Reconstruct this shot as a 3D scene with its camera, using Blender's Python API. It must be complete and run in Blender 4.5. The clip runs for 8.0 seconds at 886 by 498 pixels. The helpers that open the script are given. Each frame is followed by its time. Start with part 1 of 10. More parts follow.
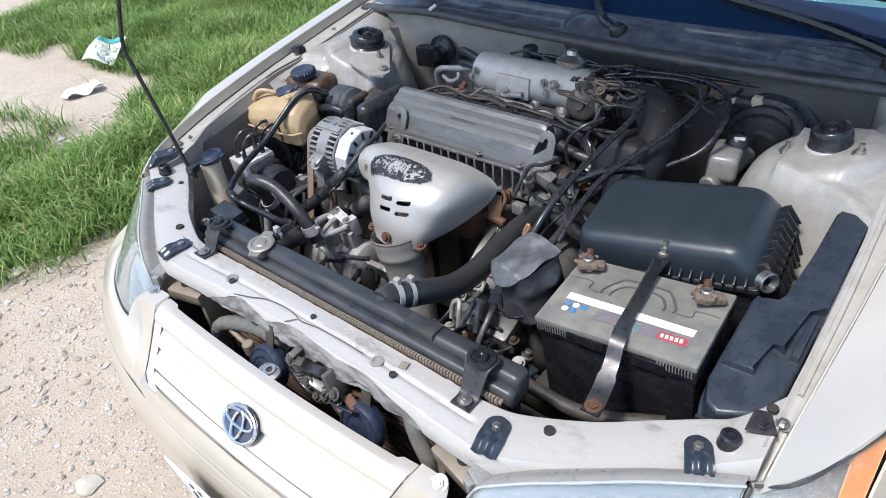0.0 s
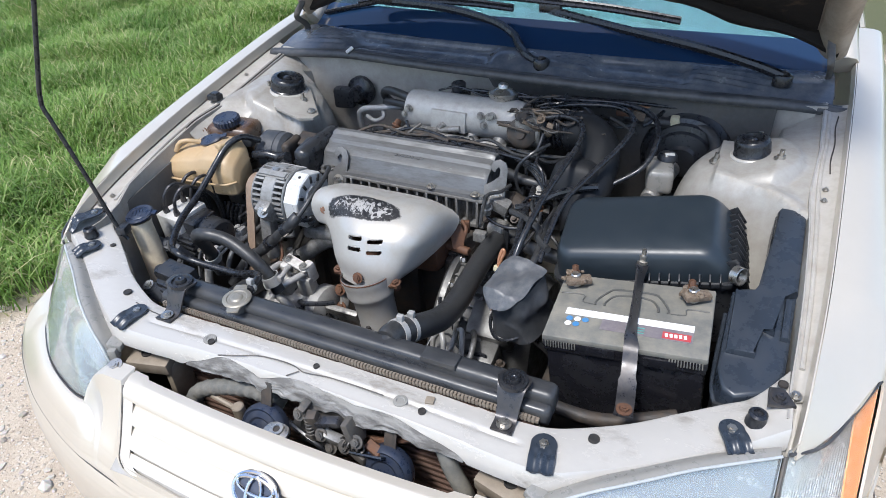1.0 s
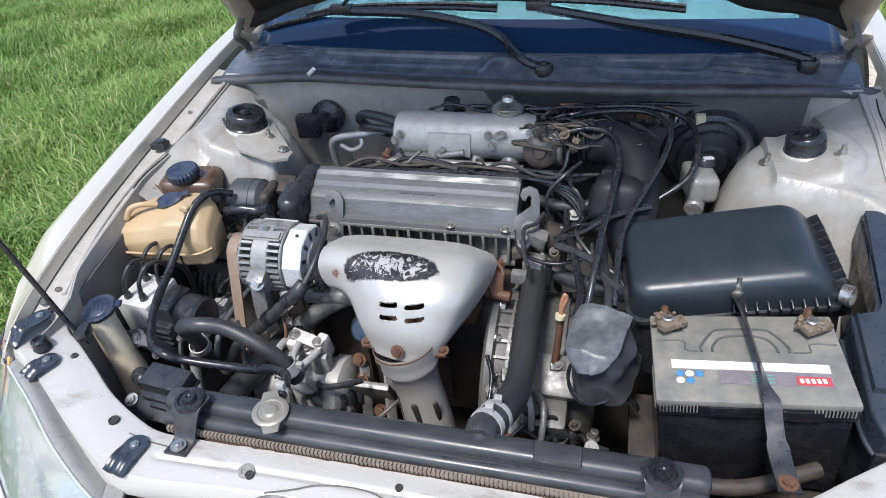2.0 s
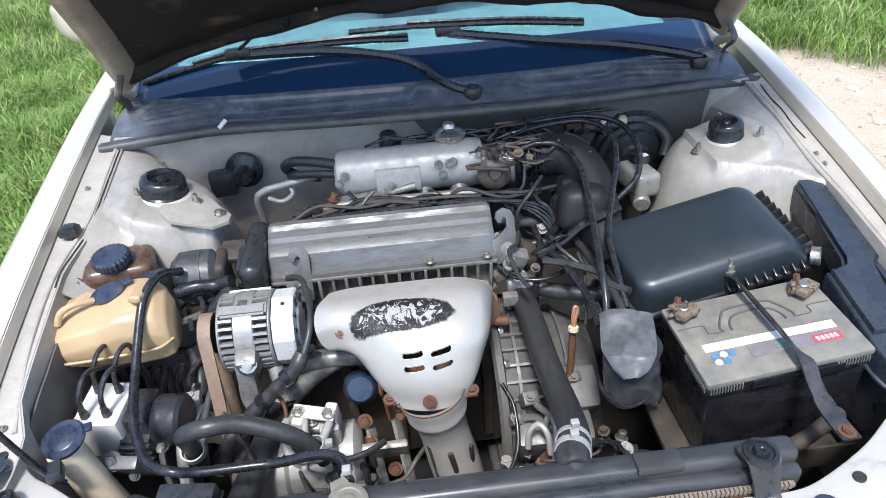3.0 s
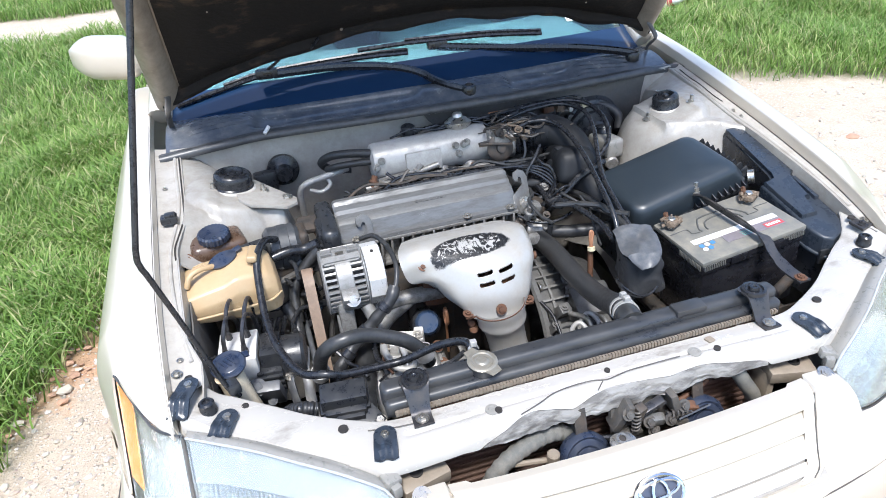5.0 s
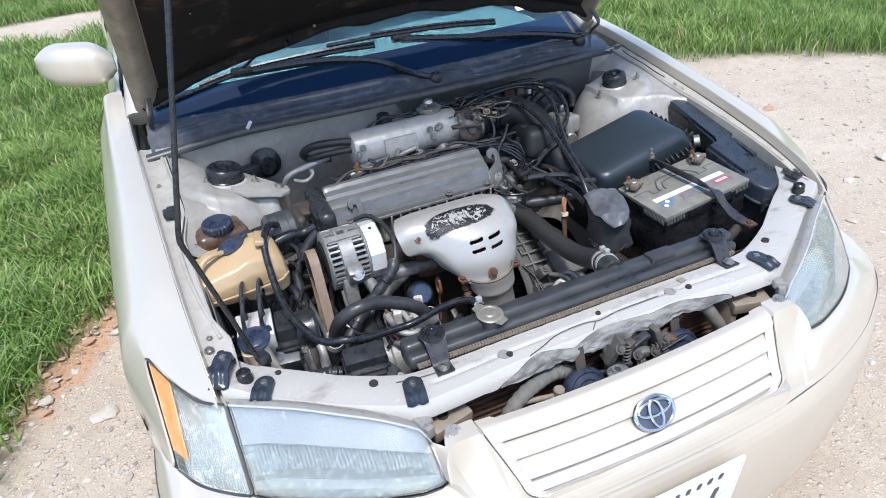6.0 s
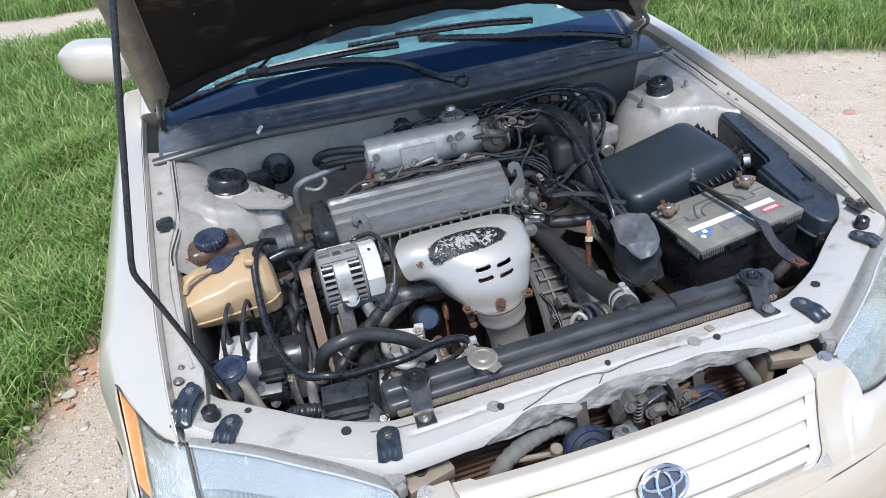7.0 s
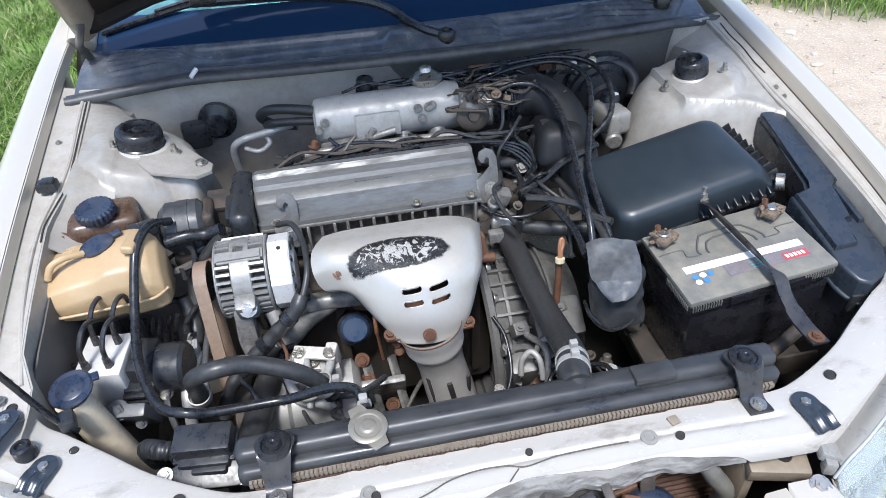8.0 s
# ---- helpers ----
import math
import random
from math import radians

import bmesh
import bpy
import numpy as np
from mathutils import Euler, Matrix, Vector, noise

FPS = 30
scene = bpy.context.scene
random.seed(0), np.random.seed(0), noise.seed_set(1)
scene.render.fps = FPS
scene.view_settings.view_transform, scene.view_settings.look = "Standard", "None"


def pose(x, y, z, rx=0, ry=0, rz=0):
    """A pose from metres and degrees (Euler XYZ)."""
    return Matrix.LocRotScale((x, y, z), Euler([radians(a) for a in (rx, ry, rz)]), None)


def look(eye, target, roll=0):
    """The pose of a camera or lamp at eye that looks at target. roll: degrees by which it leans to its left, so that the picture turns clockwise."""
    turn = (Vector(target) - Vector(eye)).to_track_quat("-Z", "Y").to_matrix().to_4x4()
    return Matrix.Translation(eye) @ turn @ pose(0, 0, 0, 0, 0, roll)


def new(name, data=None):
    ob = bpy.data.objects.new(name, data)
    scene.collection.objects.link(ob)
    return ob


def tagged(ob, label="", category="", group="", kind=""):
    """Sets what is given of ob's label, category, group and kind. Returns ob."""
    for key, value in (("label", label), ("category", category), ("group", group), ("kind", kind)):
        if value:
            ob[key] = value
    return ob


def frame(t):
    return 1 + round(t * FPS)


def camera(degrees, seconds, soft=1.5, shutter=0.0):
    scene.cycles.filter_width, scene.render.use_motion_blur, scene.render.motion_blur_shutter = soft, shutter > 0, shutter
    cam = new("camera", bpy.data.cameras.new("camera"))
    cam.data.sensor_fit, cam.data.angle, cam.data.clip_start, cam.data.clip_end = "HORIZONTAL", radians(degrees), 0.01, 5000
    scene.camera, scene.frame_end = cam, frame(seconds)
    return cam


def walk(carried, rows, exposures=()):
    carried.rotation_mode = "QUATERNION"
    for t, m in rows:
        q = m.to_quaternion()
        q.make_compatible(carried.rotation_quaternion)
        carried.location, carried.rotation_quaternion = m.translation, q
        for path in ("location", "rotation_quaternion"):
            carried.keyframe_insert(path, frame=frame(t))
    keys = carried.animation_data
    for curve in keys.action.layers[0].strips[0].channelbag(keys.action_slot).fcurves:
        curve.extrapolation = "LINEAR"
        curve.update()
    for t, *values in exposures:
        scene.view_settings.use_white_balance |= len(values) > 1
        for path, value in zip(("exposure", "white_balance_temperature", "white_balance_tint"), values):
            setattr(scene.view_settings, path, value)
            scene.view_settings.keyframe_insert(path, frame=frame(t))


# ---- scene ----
cam = camera(68.0, 8.0, soft=0.4)
PATH = [
    (0, (0.757, -0.236, 1.5), (-0.335, 0.93, 0.296), -6.6),
    (0.5, (0.644, -0.344, 1.508), (-0.221, 1.064, 0.382), -3.1),
    (1, (0.556, -0.382, 1.515), (-0.186, 1.084, 0.375), -3.3),
    (1.5, (0.42, -0.335, 1.49), (-0.259, 1.143, 0.327), -4.1),
    (1.7, (0.339, -0.291, 1.499), (-0.252, 1.212, 0.319), -4.9),
    (2.8, (-0.024, -0.218, 1.507), (-0.071, 1.415, 0.354), -3.7),
    (3, (-0.09, -0.222, 1.518), (0.001, 1.406, 0.36), -4.2),
    (3.5, (-0.205, -0.255, 1.517), (0.072, 1.38, 0.4), -3.2),
    (4, (-0.293, -0.385, 1.525), (0.096, 1.28, 0.486), -4.1),
    (4.5, (-0.38, -0.467, 1.535), (0.02, 1.183, 0.478), -3.9),
    (4.7, (-0.415, -0.49, 1.535), (-0.015, 1.162, 0.481), -4.0),
    (5.8, (-0.615, -0.595, 1.551), (-0.017, 0.995, 0.496), -5.9),
    (6, (-0.635, -0.605, 1.559), (-0.022, 0.97, 0.49), -5.4),
    (6.5, (-0.614, -0.601, 1.545), (-0.036, 0.967, 0.447), -5.8),
    (7, (-0.46, -0.512, 1.551), (-0.039, 1.114, 0.464), -6.6),
    (7.5, (-0.297, -0.425, 1.53), (0.006, 1.182, 0.379), -2.4),
    (8, (-0.176, -0.257, 1.512), (0.062, 1.274, 0.247), -3.2),
]
EXPOSURE = [(0, 0.88), (0.5, 0.88), (1, 0.86), (1.5, 0.88), (3, 1.22), (3.5, 1.29), (4, 1.34), (4.5, 1.34), (6, 0.91), (6.5, 0.69), (7, 0.81), (7.5, 1.08), (8, 1.06)]
walk(cam, [(t, look(eye, target, roll)) for t, eye, target, roll in PATH], [(t, stops, 6130 if t < 5 else 6000, 10) for t, stops in EXPOSURE])

# ---- world, sun, exposure ----
world = bpy.data.worlds.new("sky")
scene.world = world
world.use_nodes = True
wn = world.node_tree.nodes
sky = wn.new("ShaderNodeTexSky")
sky.sky_type = 'NISHITA'
sky.sun_disc = False
SUN_ELEVATION, SUN_AZIMUTH = 63.0, 195.0      # degrees; azimuth clockwise from +y
sky.sun_elevation, sky.sun_rotation = radians(SUN_ELEVATION), radians(SUN_AZIMUTH)
sky.air_density, sky.dust_density, sky.ozone_density = 1.0, 1.5, 1.0
wn["Background"].inputs["Strength"].default_value = 0.15
world.node_tree.links.new(sky.outputs[0], wn["Background"].inputs["Color"])
sun_data = bpy.data.lights.new("sun", 'SUN')
sun_data.energy, sun_data.angle, sun_data.color = 2.4, radians(10), (1.0, 0.96, 0.9)
sun = new("sun", sun_data)
_e, _a = radians(SUN_ELEVATION), radians(SUN_AZIMUTH)
sun.matrix_world = look((0, 0, 0), (-math.cos(_e) * math.sin(_a), -math.cos(_e) * math.cos(_a), -math.sin(_e)))
sun.location = (0, 0, 30)

# ---- building helpers ----
V = Vector


def link(bm, name, material, smooth=38):
    me = bpy.data.meshes.new(name)
    bm.to_mesh(me)
    bm.free()
    me.materials.append(material)
    me.shade_smooth()
    me.set_sharp_from_angle(angle=radians(smooth))
    return new(name, me)


def part(name, bm, material, parent, label="", smooth=38):
    ob = link(bm, name, material, smooth)
    ob.parent = parent
    ob.matrix_parent_inverse = parent.matrix_world.inverted()
    return tagged(ob, label)


def thing(name, at, label, category, group="", kind=""):
    ob = new(name)
    ob.empty_display_size = 0.05
    ob.location = at
    ob.matrix_world = Matrix.Translation(at)
    return tagged(ob, label, category, group, kind)


def sub(name, parent, label=""):
    """A part that only gathers its own pieces."""
    ob = new(name)
    ob.empty_display_size = 0.05
    ob.parent = parent
    ob.matrix_parent_inverse = parent.matrix_world.inverted()
    return tagged(ob, label)


def single(name, bm, material, label, category, group="", kind="", smooth=38):
    return tagged(link(bm, name, material, smooth), label, category, group, kind)


def BM():
    return bmesh.new()


def box(bm, c, s, rot=(0, 0, 0), bev=0.0, seg=2, taper=1.0):
    m = pose(*c, *rot) @ Matrix.Diagonal((*s, 1))
    r = bmesh.ops.create_cube(bm, size=1, matrix=m)
    if taper != 1.0:
        mi = m.inverted()
        for v in r["verts"]:
            q = mi @ v.co
            if q.z > 0:
                v.co = m @ V((q.x * taper, q.y * taper, q.z))
    if bev:
        es = list({e for v in r["verts"] for e in v.link_edges})
        bmesh.ops.bevel(bm, geom=es, offset=bev, segments=seg, affect='EDGES', profile=0.6)
    return bm


def frame_to(p, q):
    d = V(q) - V(p)
    return Matrix.Translation(p) @ d.to_track_quat("Z", "Y").to_matrix().to_4x4(), d.length


def lathe(bm, prof, m, n=24):
    """prof: (radius, height) pairs, turned round the local z axis of m."""
    rings = []
    for r, h in prof:
        if r < 1e-6:
            rings.append([bm.verts.new(m @ V((0, 0, h)))])
        else:
            rings.append([bm.verts.new(m @ V((r * math.cos(2 * math.pi * i / n), r * math.sin(2 * math.pi * i / n), h))) for i in range(n)])
    for a, b in zip(rings, rings[1:]):
        for i in range(n):
            j = (i + 1) % n
            quad = [a[i % len(a)], a[j % len(a)], b[j % len(b)], b[i % len(b)]]
            seen = []
            for v in quad:
                if v not in seen:
                    seen.append(v)
            if len(seen) > 2:
                bm.faces.new(seen)
    return bm


def cyl(bm, p, q, r, r2=None, n=18, bev=0.0):
    m, h = frame_to(p, q)
    r2 = r if r2 is None else r2
    b = min(bev, h / 3, r / 2, max(r2, 1e-4) / 2) if bev else 0
    prof = [(0, 0), (r - b, 0), (r, b), (r2, h - b), (r2 - b, h), (0, h)] if b else [(0, 0), (r, 0), (r2, h), (0, h)]
    return lathe(bm, prof, m, n)


def bolt(bm, p, d=(0, 0, 1), r=0.006, h=0.005, washer=True):
    d = V(d).normalized()
    p = V(p)
    if washer:
        cyl(bm, p, p + d * 0.0016, r * 1.55, n=14)
    cyl(bm, p, p + d * h, r, r * 0.94, n=6)
    cyl(bm, p + d * h, p + d * (h + 0.0015), r * 0.5, n=8)
    return bm


def spline(pts, sub=8):
    p = [V(a) for a in pts]
    if len(p) < 3:
        return p
    p = [2 * p[0] - p[1], *p, 2 * p[-1] - p[-2]]
    out = []
    for i in range(1, len(p) - 2):
        a, b, c, d = p[i - 1:i + 3]
        for k in range(sub):
            t = k / sub
            out.append(0.5 * ((2 * b) + (c - a) * t + (2 * a - 5 * b + 4 * c - d) * t * t + (3 * b - a - 3 * c + d) * t ** 3))
    out.append(p[-2])
    return out


def tube(bm, pts, r, n=10, sub=8, rfun=None, caps=True, flat=1.0):
    """A pipe along a smooth curve through pts. rfun(s): radius by the length s run so far."""
    c = spline(pts, sub)
    up, prev, s, last = None, None, 0.0, None
    for i, p in enumerate(c):
        d = (c[min(i + 1, len(c) - 1)] - c[max(i - 1, 0)]).normalized()
        if up is None:
            up = d.orthogonal().normalized()
        up = (up - d * up.dot(d)).normalized()
        side = d.cross(up)
        s += (p - last).length if last is not None else 0
        last = p
        rr = rfun(s) if rfun else r
        ring = [bm.verts.new(p + up * math.cos(a) * rr + side * math.sin(a) * rr * flat) for a in (2 * math.pi * k / n for k in range(n))]
        if prev:
            for k in range(n):
                bm.faces.new((prev[k], prev[(k + 1) % n], ring[(k + 1) % n], ring[k]))
        elif caps:
            bm.faces.new(ring[::-1])
        prev = ring
    if caps:
        bm.faces.new(prev)
    return bm


def rib_tube(bm, pts, r, pitch=0.01, depth=0.12, n=16, sub=30):
    return tube(bm, pts, r, n, sub, rfun=lambda s: r * (1 - depth * (0.5 + 0.5 * math.cos(2 * math.pi * s / pitch))))


def grid(bm, f, nu, nv, loop=False):
    vs = [[bm.verts.new(f(i / nu, j / nv)) for j in range(nv + 1)] for i in range(nu if loop else nu + 1)]
    fs = []
    for i in range(nu):
        k = (i + 1) % nu if loop else i + 1
        for j in range(nv):
            fs.append(bm.faces.new((vs[i][j], vs[k][j], vs[k][j + 1], vs[i][j + 1])))
    return fs


def sheet(bm, f, nu, nv, thick):
    fs = grid(bm, f, nu, nv)
    bmesh.ops.recalc_face_normals(bm, faces=fs)
    bmesh.ops.solidify(bm, geom=fs, thickness=thick)
    return bm


def loft(bm, rings, caps=True):
    rs = [[bm.verts.new(p) for p in ring] for ring in rings]
    n = len(rs[0])
    for a, b in zip(rs, rs[1:]):
        for i in range(n):
            bm.faces.new((a[i], a[(i + 1) % n], b[(i + 1) % n], b[i]))
    if caps:
        bm.faces.new(rs[0][::-1])
        bm.faces.new(rs[-1])
    return bm


def plate(bm, outline, thick, m=Matrix(), bev=0.0, seg=2):
    lo = [bm.verts.new(m @ V((x, y, 0))) for x, y in outline]
    hi = [bm.verts.new(m @ V((x, y, thick))) for x, y in outline]
    n = len(lo)
    top = bm.faces.new(hi)
    bm.faces.new(lo[::-1])
    for i in range(n):
        bm.faces.new((lo[i], lo[(i + 1) % n], hi[(i + 1) % n], hi[i]))
    if bev:
        bmesh.ops.bevel(bm, geom=list(top.edges), offset=bev, segments=seg, affect='EDGES', profile=0.6)
    return bm


def rrect(w, h, r, n=5, cx=0.0, cy=0.0):
    out = []
    for qx, qy, a0 in ((1, 1, 0), (-1, 1, 90), (-1, -1, 180), (1, -1, 270)):
        for k in range(n + 1):
            a = radians(a0 + 90 * k / n)
            out.append((cx + qx * (w / 2 - r) + r * math.cos(a), cy + qy * (h / 2 - r) + r * math.sin(a)))
    return out


def lerp_table(tab, t):
    ts = [row[0] for row in tab]
    if isinstance(tab[0][1], (int, float)):
        return float(np.interp(t, ts, [row[1] for row in tab]))
    return [float(np.interp(t, ts, [row[1][k] for row in tab])) for k in range(len(tab[0][1]))]


def smooth_table(tab, t):
    """Catmull-Rom through a table of (t, value)."""
    ts = [row[0] for row in tab]
    t = min(max(t, ts[0]), ts[-1])
    i = max(k for k in range(len(ts) - 1) if ts[k] <= t)
    a, b = tab[max(i - 1, 0)], tab[i]
    c, d = tab[i + 1], tab[min(i + 2, len(tab) - 1)]
    h = c[0] - b[0]
    u = (t - b[0]) / h
    mb = (c[1] - a[1]) / (c[0] - a[0]) * h if c[0] != a[0] else 0
    mc = (d[1] - b[1]) / (d[0] - b[0]) * h if d[0] != b[0] else 0
    return (2 * u ** 3 - 3 * u ** 2 + 1) * b[1] + (u ** 3 - 2 * u ** 2 + u) * mb + (-2 * u ** 3 + 3 * u ** 2) * c[1] + (u ** 3 - u ** 2) * mc


# ---- materials ----
def material(name, base, rough=0.5, metal=0.0, dirt=(0.2, 0.17, 0.13), amount=0.3, fine=180.0, coarse=14.0, bump=0.15, depth=0.002,
             coat=0.0, spread=0.12, rough_var=0.15, edge=0.5, scratches=0.0, spec=0.5, stretch=None, crisp=0.0):
    """A worn surface: a base colour that varies at two scales, dirt in patches, fine relief and uneven gloss."""
    m = bpy.data.materials.new(name)
    m.use_nodes = True
    nt = m.node_tree
    N, L = nt.nodes, nt.links
    b = N["Principled BSDF"]
    tc = N.new("ShaderNodeTexCoord")
    src = tc.outputs["Object"]
    if stretch:
        mp = N.new("ShaderNodeMapping")
        mp.inputs["Scale"].default_value = stretch
        L.new(src, mp.inputs["Vector"])
        src = mp.outputs[0]

    def noise_tex(scale, detail=4.0, rough_=0.6):
        n = N.new("ShaderNodeTexNoise")
        n.inputs["Scale"].default_value, n.inputs["Detail"].default_value, n.inputs["Roughness"].default_value = scale, detail, rough_
        L.new(src, n.inputs["Vector"])
        return n.outputs["Fac"]

    def ramp(fac, lo, hi, a=(0, 0, 0, 1), z=(1, 1, 1, 1)):
        r = N.new("ShaderNodeValToRGB")
        r.color_ramp.elements[0].position, r.color_ramp.elements[1].position = lo, hi
        r.color_ramp.elements[0].color, r.color_ramp.elements[1].color = a, z
        L.new(fac, r.inputs[0])
        return r.outputs[0]

    def mix(fac, a, z):
        x = N.new("ShaderNodeMix")
        x.data_type = 'RGBA'
        for sock, val in ((x.inputs[0], fac), (x.inputs[6], a), (x.inputs[7], z)):
            if isinstance(val, bpy.types.NodeSocket):
                L.new(val, sock)
            else:
                sock.default_value = val if isinstance(val, float) else (*val, 1)
        return x.outputs[2]

    lo = tuple(c * (1 - spread) for c in base)
    hi = tuple(min(c * (1 + spread), 1) for c in base)
    c1 = mix(noise_tex(coarse), lo, hi)
    f = noise_tex(fine, 5.0, 0.7)
    c2 = mix(ramp(f, 0.35, 0.75), c1, tuple(c * (1 - spread * 0.8) for c in base))
    d = ramp(noise_tex(coarse * 2.1, 8.0, 0.68), edge - 0.1 + crisp * 0.08, edge + 0.22 - crisp * 0.17)
    mul = N.new("ShaderNodeMath")
    mul.operation = 'MULTIPLY'
    mul.inputs[1].default_value = amount
    L.new(d, mul.inputs[0])
    col = mix(mul.outputs[0], c2, dirt)
    if scratches:
        s = noise_tex(55.0, 10.0, 0.85)
        k = ramp(s, 0.62, 0.66)
        mk = N.new("ShaderNodeMath")
        mk.operation = 'MULTIPLY'
        mk.inputs[1].default_value = scratches
        L.new(k, mk.inputs[0])
        col = mix(mk.outputs[0], col, tuple(min(1, c * 2.2 + 0.12) for c in base))
    L.new(col, b.inputs["Base Color"])
    mr = N.new("ShaderNodeMapRange")
    mr.inputs[3].default_value, mr.inputs[4].default_value = max(rough - rough_var, 0.03), min(rough + rough_var, 1)
    L.new(d, mr.inputs[0])
    L.new(mr.outputs[0], b.inputs["Roughness"])
    b.inputs["Metallic"].default_value = metal
    b.inputs["Coat Weight"].default_value = coat
    b.inputs["Coat Roughness"].default_value = 0.08
    b.inputs["Specular IOR Level"].default_value = spec
    if bump:
        bp = N.new("ShaderNodeBump")
        bp.inputs["Strength"].default_value, bp.inputs["Distance"].default_value = bump, depth
        L.new(f, bp.inputs["Height"])
        L.new(bp.outputs[0], b.inputs["Normal"])
    return m


